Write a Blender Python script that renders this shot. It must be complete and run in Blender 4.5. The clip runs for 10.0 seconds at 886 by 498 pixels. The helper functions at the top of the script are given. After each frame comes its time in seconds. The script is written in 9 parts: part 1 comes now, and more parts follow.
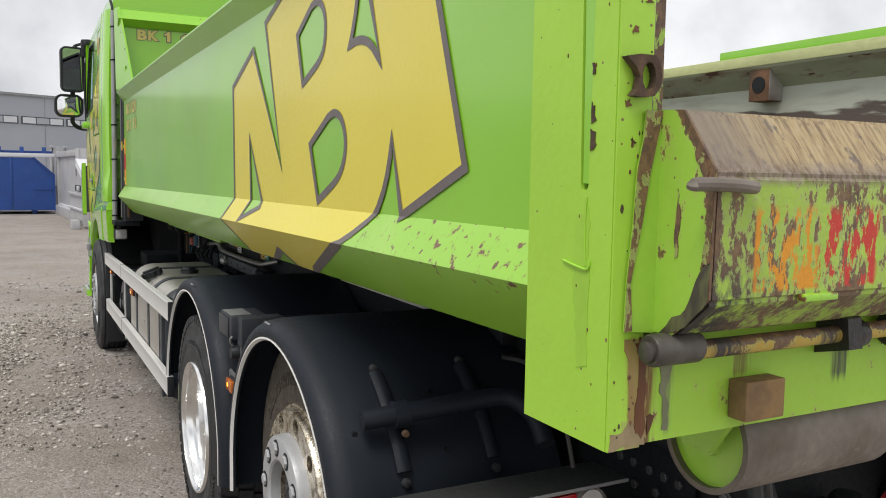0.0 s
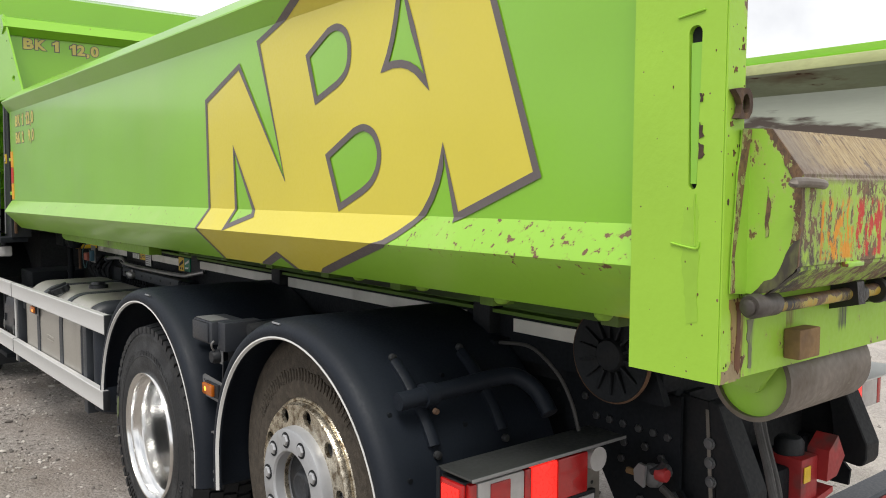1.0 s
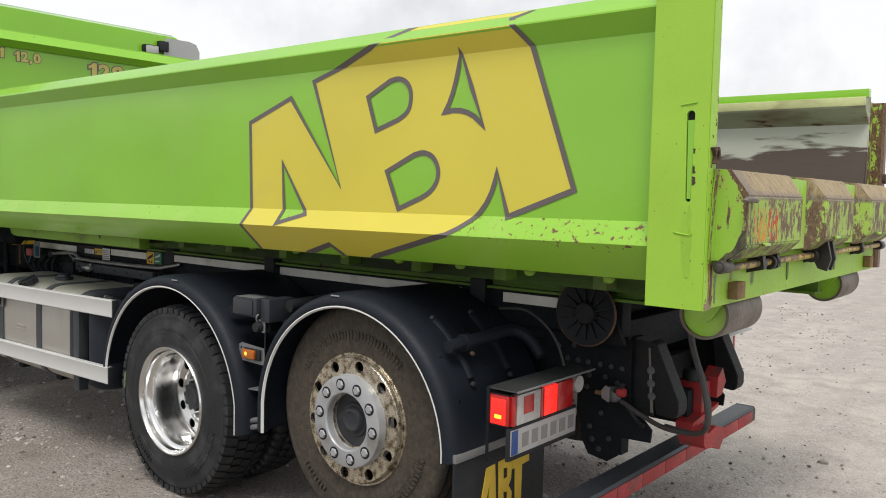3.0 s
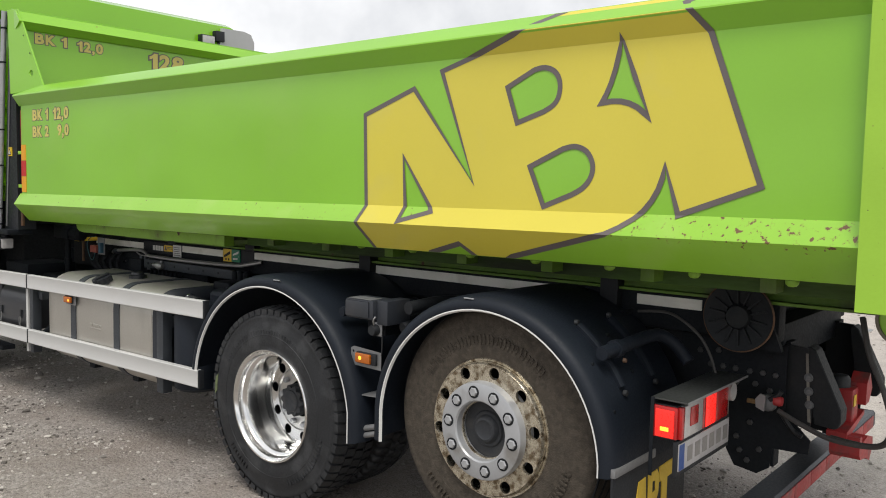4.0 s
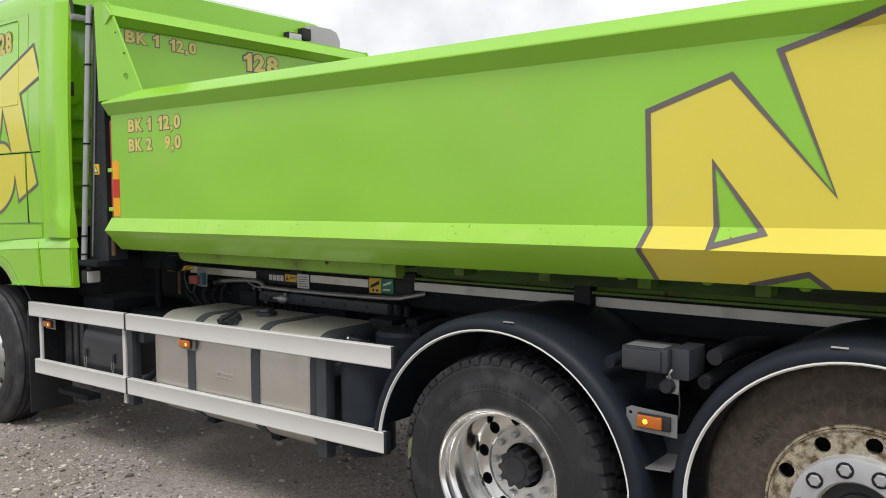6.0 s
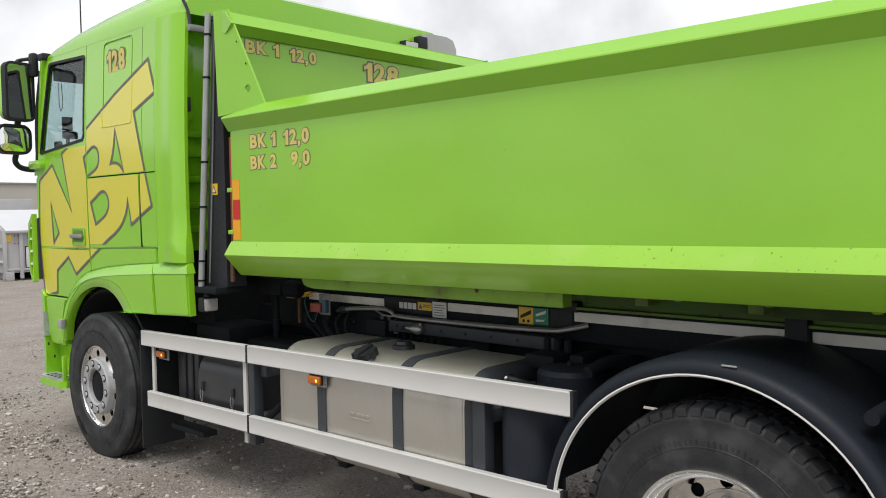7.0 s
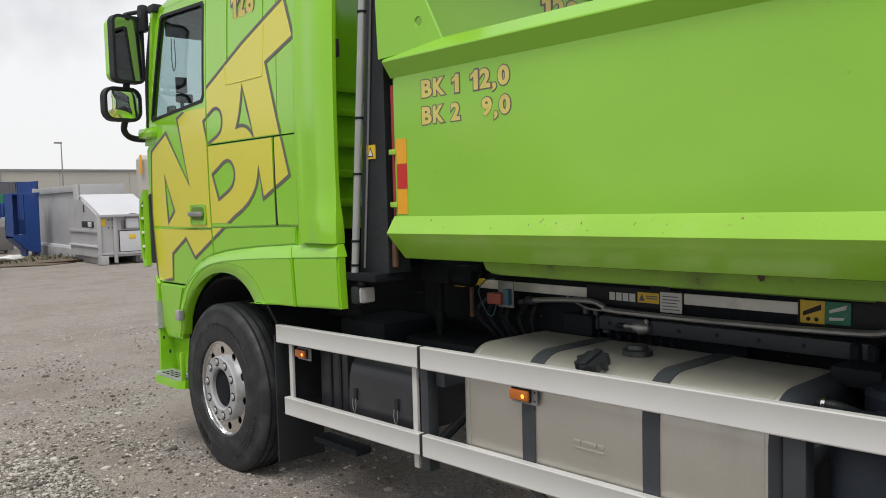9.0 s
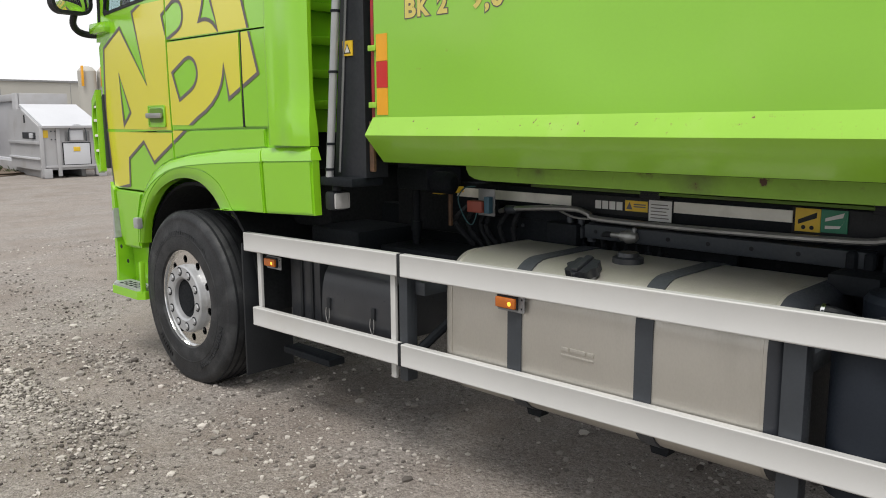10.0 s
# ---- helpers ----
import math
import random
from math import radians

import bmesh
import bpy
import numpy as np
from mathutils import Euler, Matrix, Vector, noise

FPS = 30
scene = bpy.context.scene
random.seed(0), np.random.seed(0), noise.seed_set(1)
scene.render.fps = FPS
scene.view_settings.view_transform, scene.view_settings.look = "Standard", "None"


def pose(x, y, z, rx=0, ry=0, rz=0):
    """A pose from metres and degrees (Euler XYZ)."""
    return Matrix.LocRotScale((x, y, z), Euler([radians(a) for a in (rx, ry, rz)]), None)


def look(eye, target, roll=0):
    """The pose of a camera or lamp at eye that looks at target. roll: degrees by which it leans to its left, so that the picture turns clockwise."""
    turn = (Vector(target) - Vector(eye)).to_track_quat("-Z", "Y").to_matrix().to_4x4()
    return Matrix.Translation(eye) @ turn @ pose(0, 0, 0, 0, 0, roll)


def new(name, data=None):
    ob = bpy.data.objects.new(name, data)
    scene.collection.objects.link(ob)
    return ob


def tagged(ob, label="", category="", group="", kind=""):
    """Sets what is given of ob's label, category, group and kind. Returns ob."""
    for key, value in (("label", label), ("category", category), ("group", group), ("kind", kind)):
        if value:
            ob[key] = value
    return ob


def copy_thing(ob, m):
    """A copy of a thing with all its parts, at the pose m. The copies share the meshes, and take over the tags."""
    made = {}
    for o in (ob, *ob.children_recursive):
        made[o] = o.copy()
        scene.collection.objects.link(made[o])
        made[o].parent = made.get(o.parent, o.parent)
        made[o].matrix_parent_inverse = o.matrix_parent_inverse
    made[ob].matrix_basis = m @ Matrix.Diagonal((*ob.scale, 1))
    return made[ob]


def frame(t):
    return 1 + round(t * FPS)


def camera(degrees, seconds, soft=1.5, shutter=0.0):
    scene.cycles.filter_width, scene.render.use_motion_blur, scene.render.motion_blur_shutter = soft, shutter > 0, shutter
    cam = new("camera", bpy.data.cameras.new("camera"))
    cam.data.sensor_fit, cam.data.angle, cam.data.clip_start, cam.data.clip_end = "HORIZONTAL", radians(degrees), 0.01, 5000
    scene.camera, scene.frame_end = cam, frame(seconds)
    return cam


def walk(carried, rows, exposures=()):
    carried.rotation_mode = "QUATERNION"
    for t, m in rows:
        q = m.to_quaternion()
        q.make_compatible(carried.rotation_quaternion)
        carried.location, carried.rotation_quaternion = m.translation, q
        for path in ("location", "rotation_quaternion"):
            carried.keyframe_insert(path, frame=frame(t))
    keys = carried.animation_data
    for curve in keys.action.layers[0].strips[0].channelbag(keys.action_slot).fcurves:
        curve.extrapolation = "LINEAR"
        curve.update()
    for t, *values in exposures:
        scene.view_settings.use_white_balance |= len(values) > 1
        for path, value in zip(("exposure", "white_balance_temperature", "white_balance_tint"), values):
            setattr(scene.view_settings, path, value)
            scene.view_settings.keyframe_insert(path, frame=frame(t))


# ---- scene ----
cam = camera(57.0, 10.0, 1.0)
PATH = [
    (0, (-0.739, -0.82, 1.7), (0.181, 0.946, 1.52), 0.9),
    (0.5, (-1.029, -0.8, 1.689), (0.054, 0.873, 1.529), 0.3),
    (1, (-1.318, -0.787, 1.683), (-0.067, 0.766, 1.534), 0.2),
    (1.5, (-1.645, -0.85, 1.686), (-0.266, 0.589, 1.528), 0.7),
    (2, (-1.959, -1.023, 1.686), (-0.513, 0.352, 1.551), -0.0),
    (2.2, (-2.088, -1.058, 1.706), (-0.611, 0.284, 1.575), 0.0),
    (3.3, (-2.638, -0.83, 1.679), (-1.08, 0.417, 1.545), 1.5),
    (3.5, (-2.662, -0.708, 1.677), (-1.112, 0.548, 1.532), 1.2),
    (4, (-2.745, -0.389, 1.693), (-1.202, 0.874, 1.541), 1.2),
    (4.5, (-2.84, -0.033, 1.704), (-1.27, 1.196, 1.541), 1.5),
    (5, (-2.829, 0.33, 1.683), (-1.236, 1.527, 1.51), 0.9),
    (5.5, (-2.84, 0.691, 1.711), (-1.254, 1.9, 1.56), 0.5),
    (5.7, (-2.865, 0.87, 1.727), (-1.274, 2.072, 1.579), 0.0),
    (6.8, (-2.721, 1.597, 1.683), (-1.229, 2.927, 1.605), -0.8),
    (7, (-2.711, 1.763, 1.726), (-1.244, 3.119, 1.638), -0.9),
    (7.5, (-2.631, 2.109, 1.721), (-1.214, 3.518, 1.65), -0.9),
    (8, (-2.55, 2.379, 1.72), (-1.184, 3.838, 1.654), -1.4),
    (8.5, (-2.424, 2.655, 1.711), (-1.114, 4.166, 1.659), -1.6),
    (9, (-2.442, 2.945, 1.661), (-1.104, 4.425, 1.535), -1.5),
    (9.5, (-2.456, 3.129, 1.604), (-1.079, 4.559, 1.361), -1.0),
    (10, (-2.44, 3.142, 1.573), (-1.033, 4.528, 1.256), -0.3),
]
LIGHT = [(0, 0.04), (0.5, 0.16), (1.5, 0.12), (2.2, 0.03), (3.3, 0.0), (4.5, 0.08), (5.5, 0.14), (6.8, 0.05), (8, 0.0), (8.5, -0.04), (9, -0.12), (9.5, 0.02), (10, 0.08)]
walk(cam, [(t, look(eye, target, roll)) for t, eye, target, roll in PATH], LIGHT)

# ---- light ----
world = bpy.data.worlds.new("overcast_sky")
scene.world = world
world.use_nodes = True
wn, wl = world.node_tree.nodes, world.node_tree.links
wn.clear()
SUN_EL, SUN_AZ = 61.0, 237.0
sky = wn.new("ShaderNodeTexSky")
sky.sky_type, sky.sun_disc = "NISHITA", False
sky.sun_elevation, sky.sun_rotation = radians(SUN_EL), radians(SUN_AZ)
sky.air_density, sky.dust_density = 1.0, 3.0
cloud = wn.new("ShaderNodeTexNoise")
cloud.noise_dimensions = "4D"
cloud.inputs["W"].default_value = 5.0
cloud.inputs["Scale"].default_value, cloud.inputs["Detail"].default_value, cloud.inputs["Roughness"].default_value = 1.8, 7.0, 0.55
ramp = wn.new("ShaderNodeValToRGB")
ramp.color_ramp.elements[0].position, ramp.color_ramp.elements[0].color = 0.36, (0.70, 0.72, 0.77, 1)
ramp.color_ramp.elements[1].position, ramp.color_ramp.elements[1].color = 0.52, (1.37, 1.37, 1.38, 1)
wl.new(cloud.outputs["Fac"], ramp.inputs["Fac"])
dim = wn.new("ShaderNodeVectorMath")
dim.operation = "SCALE"
dim.inputs["Scale"].default_value = 0.10
wl.new(sky.outputs["Color"], dim.inputs[0])
blend = wn.new("ShaderNodeMix")
blend.data_type = "RGBA"
blend.inputs["Factor"].default_value = 0.88
wl.new(dim.outputs["Vector"], blend.inputs["A"])
wl.new(ramp.outputs["Color"], blend.inputs["B"])
back = wn.new("ShaderNodeBackground")
back.inputs["Strength"].default_value = 0.80
wl.new(blend.outputs["Result"], back.inputs["Color"])
wl.new(back.outputs["Background"], wn.new("ShaderNodeOutputWorld").inputs["Surface"])
sun = new("sun", bpy.data.lights.new("sun", "SUN"))
sun.data.energy, sun.data.angle, sun.data.color = 2.1, radians(25), (1.0, 0.96, 0.90)
sun.matrix_world = look((-11, -4, 24), (0, 3, 0))

# ---- materials ----
def surface(name, base, rough=0.5, metal=0.0, vary=0.12, scale=3.0, fine=60.0, bump=0.05, coat=0.0, dirt=None, dirt_amount=0.0, dirt_scale=6.0, spots=None, spot_cut=0.68, spot_scale=30.0, stretch=(1, 1, 1), random_tint=0.0, spot_more=None, spot_low=None, relief=0.0, glow=None, glow_strength=0.0, shine=0.5):
    m = bpy.data.materials.new(name)
    m.use_nodes = True
    n, l = m.node_tree.nodes, m.node_tree.links
    p = n["Principled BSDF"]
    tc = n.new("ShaderNodeTexCoord")
    mp = n.new("ShaderNodeMapping")
    mp.inputs["Scale"].default_value = stretch
    l.new(tc.outputs["Object"], mp.inputs["Vector"])

    def noise_of(sc, detail=4.0, straight=False):
        t = n.new("ShaderNodeTexNoise")
        t.inputs["Scale"].default_value, t.inputs["Detail"].default_value = sc, detail
        l.new(tc.outputs["Object"] if straight else mp.outputs["Vector"], t.inputs["Vector"])
        return t.outputs["Fac"]

    def ranged(value, lo, hi, a, b):
        r = n.new("ShaderNodeMapRange")
        for key, v in (("From Min", lo), ("From Max", hi), ("To Min", a), ("To Max", b)):
            r.inputs[key].default_value = v
        l.new(value, r.inputs["Value"])
        return r.outputs["Result"]

    def mixed(fac, a, b):
        x = n.new("ShaderNodeMix")
        x.data_type = "RGBA"
        if isinstance(fac, float):
            x.inputs["Factor"].default_value = fac
        else:
            l.new(fac, x.inputs["Factor"])
        for key, v in (("A", a), ("B", b)):
            if isinstance(v, tuple):
                x.inputs[key].default_value = (*v[:3], 1)
            else:
                l.new(v, x.inputs[key])
        return x.outputs["Result"]

    big, small = noise_of(scale), noise_of(fine, 3.0)
    lo = tuple(c * (1 - vary) for c in base)
    hi = tuple(min(1.0, c * (1 + vary)) for c in base)
    col = mixed(ranged(big, 0.3, 0.7, 0.0, 1.0), lo, hi)
    col = mixed(ranged(small, 0.35, 0.65, 0.0, 0.5 * min(1.0, vary * 3)), col, tuple(c * 0.8 for c in base))
    if random_tint:
        oi = n.new("ShaderNodeObjectInfo")
        col = mixed(ranged(oi.outputs["Random"], 0, 1, 0, random_tint), col, tuple(c * 0.5 for c in base))
    even = 0.15 if coat >= 0.4 or (metal > 0.9 and rough < 0.3) else 1.0
    rough_value = ranged(small, 0.3, 0.7, max(0.02, rough - 0.07 * even), min(1.0, rough + 0.09 * even))
    if dirt:
        mask = ranged(noise_of(dirt_scale, 8.0), 0.62 - 0.3 * dirt_amount, 0.80 - 0.3 * dirt_amount, 0.0, min(1.0, 0.4 + dirt_amount))
        col = mixed(mask, col, dirt)
    if spots:
        sp = noise_of(spot_scale, 5.0)
        if spot_more:
            axis, near, far, amount = spot_more
            sx = n.new("ShaderNodeSeparateXYZ")
            l.new(tc.outputs["Object"], sx.inputs["Vector"])
            add = n.new("ShaderNodeMath")
            add.operation = "ADD"
            l.new(sp, add.inputs[0])
            l.new(ranged(sx.outputs[axis], near, far, amount, 0.0), add.inputs[1])
            sp = add.outputs["Value"]
        if spot_low:
            axis, near, far, amount = spot_low
            sx = n.new("ShaderNodeSeparateXYZ")
            l.new(tc.outputs["Object"], sx.inputs["Vector"])
            less = n.new("ShaderNodeMath")
            less.operation = "SUBTRACT"
            l.new(sp, less.inputs[0])
            l.new(ranged(sx.outputs[axis], near, far, amount, 0.0), less.inputs[1])
            sp = less.outputs["Value"]
        mask2 = ranged(sp, spot_cut, spot_cut + 0.02, 0.0, 1.0)
        halo = ranged(sp, spot_cut - 0.06, spot_cut + 0.02, 0.0, 0.45)
        col = mixed(halo, col, tuple(c * 1.6 for c in spots))
        col = mixed(mask2, col, spots)
    l.new(col, p.inputs["Base Color"])
    l.new(rough_value, p.inputs["Roughness"])
    p.inputs["Metallic"].default_value = metal
    p.inputs["Coat Weight"].default_value = coat
    p.inputs["Specular IOR Level"].default_value = shine
    p.inputs["Coat Roughness"].default_value = 0.12
    if bump:
        b = n.new("ShaderNodeBump")
        b.inputs["Strength"].default_value, b.inputs["Distance"].default_value = min(1.0, bump * 4), 0.004
        l.new(small, b.inputs["Height"])
        if relief:
            b2 = n.new("ShaderNodeBump")
            b2.inputs["Strength"].default_value, b2.inputs["Distance"].default_value = 1.0, relief
            l.new(noise_of(1.6, 1.0, True), b2.inputs["Height"])
            l.new(b2.outputs["Normal"], b.inputs["Normal"])
        l.new(b.outputs["Normal"], p.inputs["Normal"])
    if glow:
        p.inputs["Emission Color"].default_value = (*glow, 1)
        p.inputs["Emission Strength"].default_value = glow_strength
    return m


GREEN = (0.252, 0.56, 0.032)
RUST = (0.085, 0.035, 0.018)
M_GREEN = surface("green_paint", GREEN, 0.30, 0, 0.05, 1.3, 90, 0.004, 0.45, relief=0.02, spots=(0.16, 0.075, 0.02), spot_cut=0.775, spot_scale=24, dirt=(0.30, 0.56, 0.065), dirt_amount=0.10, dirt_scale=2.2, stretch=(1, 0.7, 1))
M_CAB = surface("green_cab_paint", (0.258, 0.60, 0.02), 0.20, 0, 0.03, 1.0, 90, 0.004, 0.7, relief=0.012)
M_WORN = surface("green_paint_chipped", (0.31, 0.59, 0.04), 0.42, 0, 0.09, 2.5, 70, 0.02, 0.1, dirt=(0.44, 0.52, 0.20), dirt_amount=0.3, dirt_scale=3.0, spots=(0.10, 0.042, 0.02), spot_cut=0.715, spot_scale=17, spot_more=("Y", 0.01, 0.12, 0.055), stretch=(1, 1, 0.6))
M_SILL = surface("green_sill_chipped", (0.29, 0.58, 0.04), 0.34, 0, 0.05, 2.0, 70, 0.01, 0.4, dirt=(0.36, 0.59, 0.10), dirt_amount=0.2, dirt_scale=4.0, spots=(0.15, 0.072, 0.026), spot_cut=0.700, spot_scale=50, spot_more=("Y", 0.3, 2.4, 0.085), spot_low=("Z", 1.49, 1.525, 0.14))
# Dusty green, darkened so the colour carries the shade of the underside
M_SHADEGREEN = surface("dusty_shaded_green_paint", (0.13, 0.25, 0.025), 0.6, 0, 0.15, 3.0, 60, 0.03, 0, dirt=(0.075, 0.075, 0.045), dirt_amount=0.5, dirt_scale=3.0, spots=RUST, spot_cut=0.70, spot_scale=14)
M_YELLOW = surface("yellow_film", (0.70, 0.605, 0.065), 0.38, 0, 0.03, 1.5, 90, 0.004, 0.2, dirt=(0.62, 0.55, 0.16), dirt_amount=0.12, dirt_scale=2.0)
M_YELLOWCAB = surface("yellow_cab_film", (0.68, 0.63, 0.05), 0.26, 0, 0.02, 1.5, 90, 0.0, 0.5)
M_LINE = surface("grey_outline_film", (0.135, 0.115, 0.115), 0.42, 0, 0.08, 5, 90, 0.0)
M_LETTER = surface("pale_yellow_letter_film", (0.66, 0.56, 0.15), 0.45, 0, 0.10, 9, 120, 0.0)
M_BLACK = surface("black_plastic", (0.009, 0.011, 0.014), 0.6, 0, 0.2, 3, 140, 0.03, 0, dirt=(0.026, 0.026, 0.027), dirt_amount=0.2, dirt_scale=3)
M_GUARD = surface("dark_grey_mudguard_plastic", (0.0105, 0.0145, 0.022), 0.55, 0, 0.10, 4, 120, 0.006, 0, dirt=(0.020, 0.024, 0.031), dirt_amount=0.10, dirt_scale=4, shine=0.28)
M_FRAME = surface("dark_grey_chassis_paint", (0.0068, 0.0092, 0.0125), 0.70, 0, 0.25, 4, 80, 0.05, 0, dirt=(0.015, 0.017, 0.019), dirt_amount=0.18, dirt_scale=5, shine=0.25)
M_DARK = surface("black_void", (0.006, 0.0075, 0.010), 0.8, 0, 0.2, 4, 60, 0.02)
M_RUBBER = surface("tyre_rubber", (0.015, 0.0165, 0.019), 0.58, 0, 0.3, 5, 120, 0.06, 0, dirt=(0.046, 0.048, 0.051), dirt_amount=0.40, dirt_scale=9)
M_MUDDY = surface("tyre_rubber_muddy", (0.062, 0.051, 0.039), 0.88, 0, 0.3, 30, 150, 0.3, 0, dirt=(0.088, 0.073, 0.056), dirt_amount=0.5, dirt_scale=40)
M_ALU = surface("polished_aluminium", (0.84, 0.84, 0.83), 0.17, 1.0, 0.02, 5, 150, 0.0, 0, dirt=(0.55, 0.54, 0.51), dirt_amount=0.10, dirt_scale=4)
M_ALUDIRT = surface("muddy_aluminium", (0.68, 0.62, 0.50), 0.28, 0.85, 0.2, 9, 150, 0.08, 0, dirt=(0.19, 0.14, 0.085), dirt_amount=0.55, dirt_scale=34)
M_HUB = surface("grey_hub_cover", (0.43, 0.44, 0.455), 0.38, 0.3, 0.08, 8, 90, 0.02, 0, dirt=(0.20, 0.18, 0.15), dirt_amount=0.2, dirt_scale=9)
M_RAIL = surface("anodised_rail", (0.60, 0.60, 0.585), 0.42, 0.1, 0.03, 3, 120, 0.006, 0, dirt=(0.52, 0.505, 0.47), dirt_amount=0.15, dirt_scale=3)
M_BATTERY = surface("satin_black_plastic", (0.030, 0.032, 0.037), 0.34, 0, 0.15, 4, 140, 0.03, 0, dirt=(0.05, 0.05, 0.05), dirt_amount=0.2, dirt_scale=4)
M_TANK = surface("dusty_aluminium_tank", (0.55, 0.53, 0.485), 0.44, 0.80, 0.06, 3, 150, 0.02, 0, dirt=(0.40, 0.385, 0.345), dirt_amount=0.35, dirt_scale=3, stretch=(1, 1, 0.5))
M_OUTRIG = surface("dusty_chassis_paint", (0.020, 0.026, 0.034), 0.55, 0, 0.2, 4, 80, 0.04, 0, dirt=(0.036, 0.039, 0.042), dirt_amount=0.2, dirt_scale=6)
M_COVER = surface("dull_grey_cover", (0.085, 0.09, 0.088), 0.35, 0.5, 0.15, 6, 80, 0.02)
M_REARSTEEL = surface("dark_rear_steel", (0.0105, 0.0125, 0.015), 0.6, 0, 0.25, 5, 80, 0.04, 0, dirt=(0.022, 0.022, 0.022), dirt_amount=0.25, dirt_scale=7, shine=0.3)
M_BOX = surface("grey_box_plastic", (0.028, 0.032, 0.040), 0.45, 0, 0.12, 5, 120, 0.02, 0, dirt=(0.055, 0.055, 0.058), dirt_amount=0.2, dirt_scale=6)
M_HUBDARK = surface("dark_dusty_hub", (0.030, 0.033, 0.038), 0.55, 0.1, 0.2, 8, 90, 0.04, 0, dirt=(0.065, 0.062, 0.058), dirt_amount=0.3, dirt_scale=12)
M_ALUSATIN = surface("satin_aluminium", (0.70, 0.70, 0.69), 0.36, 1.0, 0.06, 7, 150, 0.01, 0, dirt=(0.42, 0.41, 0.38), dirt_amount=0.25, dirt_scale=10)
M_BOLT = surface("dark_bolt_steel", (0.050, 0.052, 0.055), 0.5, 0.3, 0.2, 20, 90, 0.02)
M_BOLTPALE = surface("grey_bolt_steel", (0.13, 0.135, 0.14), 0.5, 0.3, 0.2, 20, 90, 0.02)
M_DUSTY = surface("dusty_grey_steel", (0.20, 0.185, 0.16), 0.7, 0, 0.25, 9, 90, 0.04, 0, dirt=(0.09, 0.08, 0.07), dirt_amount=0.4, dirt_scale=8)
M_STRAP = surface("dark_strap", (0.055, 0.062, 0.072), 0.45, 0.3, 0.1, 6, 90, 0.02)
M_WHITE = surface("white_tape", (0.70, 0.70, 0.68), 0.45, 0, 0.04, 8, 90, 0.0)
M_STRIP = surface("pale_reflective_strip", (0.84, 0.82, 0.75), 0.5, 0, 0.08, 5, 90, 0.02, dirt=(0.50, 0.47, 0.40), dirt_amount=0.25, dirt_scale=6)
M_RUST = surface("rusty_steel", (0.16, 0.085, 0.045), 0.75, 0.1, 0.35, 14, 90, 0.10, 0, dirt=(0.075, 0.050, 0.036), dirt_amount=0.5, dirt_scale=9)
M_GREASE = surface("greasy_steel", (0.035, 0.033, 0.033), 0.42, 0.3, 0.3, 14, 90, 0.12)
M_BARE = surface("worn_steel_roller", (0.19, 0.165, 0.14), 0.5, 0.3, 0.25, 7, 60, 0.08, 0, dirt=(0.10, 0.075, 0.05), dirt_amount=0.5, dirt_scale=6, spots=(0.30, 0.28, 0.25), spot_cut=0.74, spot_scale=30)
M_INNER_PLAIN = surface("scraped_grey_inside", (0.40, 0.40, 0.38), 0.6, 0.0, 0.15, 3, 50, 0.04, 0, dirt=(0.115, 0.085, 0.070), dirt_amount=0.62, dirt_scale=1.6, stretch=(1, 0.35, 1.6))
M_REDPAINT = surface("worn_red_paint", (0.37, 0.026, 0.028), 0.5, 0, 0.2, 8, 70, 0.04, 0, dirt=(0.090, 0.060, 0.055), dirt_amount=0.36, dirt_scale=11)
M_ORANGE = surface("orange_reflector", (0.80, 0.37, 0.012), 0.35, 0, 0.05, 9, 90, 0.0)
M_RED = surface("red_reflector", (0.55, 0.02, 0.015), 0.35, 0, 0.05, 9, 90, 0.0)
M_AMBER = surface("amber_lens", (0.48, 0.125, 0.012), 0.2, 0, 0.1, 40, 200, 0.05, 0.4)
M_AMBERLIT = surface("lit_amber_lamp", (0.9, 0.35, 0.03), 0.3, 0, 0.1, 40, 90, 0, glow=(1.0, 0.36, 0.03), glow_strength=2.2)
M_LENS = surface("red_lamp_lens", (0.45, 0.012, 0.012), 0.15, 0, 0.1, 40, 300, 0.06, 0.6)
M_LIT = surface("lit_red_lamp", (0.55, 0.012, 0.01), 0.3, 0, 0.1, 40, 90, 0, glow=(1.0, 0.03, 0.02), glow_strength=0.85)
M_CLEAR = surface("clear_lamp_lens", (0.50, 0.49, 0.48), 0.18, 0, 0.1, 30, 300, 0.06, 0.6)
M_BLUE = surface("blue_paint", (0.010, 0.055, 0.25), 0.45, 0, 0.12, 2, 40, 0.03, dirt=(0.05, 0.09, 0.2), dirt_amount=0.2)
M_SKIPGREY = surface("light_grey_paint", (0.42, 0.42, 0.43), 0.5, 0, 0.06, 1.0, 30, 0.02, dirt=(0.33, 0.31, 0.29), dirt_amount=0.25, dirt_scale=1.5)
M_LID = surface("pale_lid_paint", (0.60, 0.61, 0.64), 0.4, 0, 0.05, 1.0, 30, 0.01)
M_TEAL = surface("dark_green_paint", (0.014, 0.19, 0.095), 0.5, 0, 0.12, 1.5, 30, 0.02, dirt=(0.06, 0.15, 0.09), dirt_amount=0.2)
M_CLAD = surface("blue_grey_cladding", (0.36, 0.38, 0.42), 0.55, 0, 0.03, 0.3, 8, 0.01)
M_BEIGE = surface("beige_cladding", (0.44, 0.43, 0.39), 0.6, 0, 0.03, 0.3, 8, 0.01)
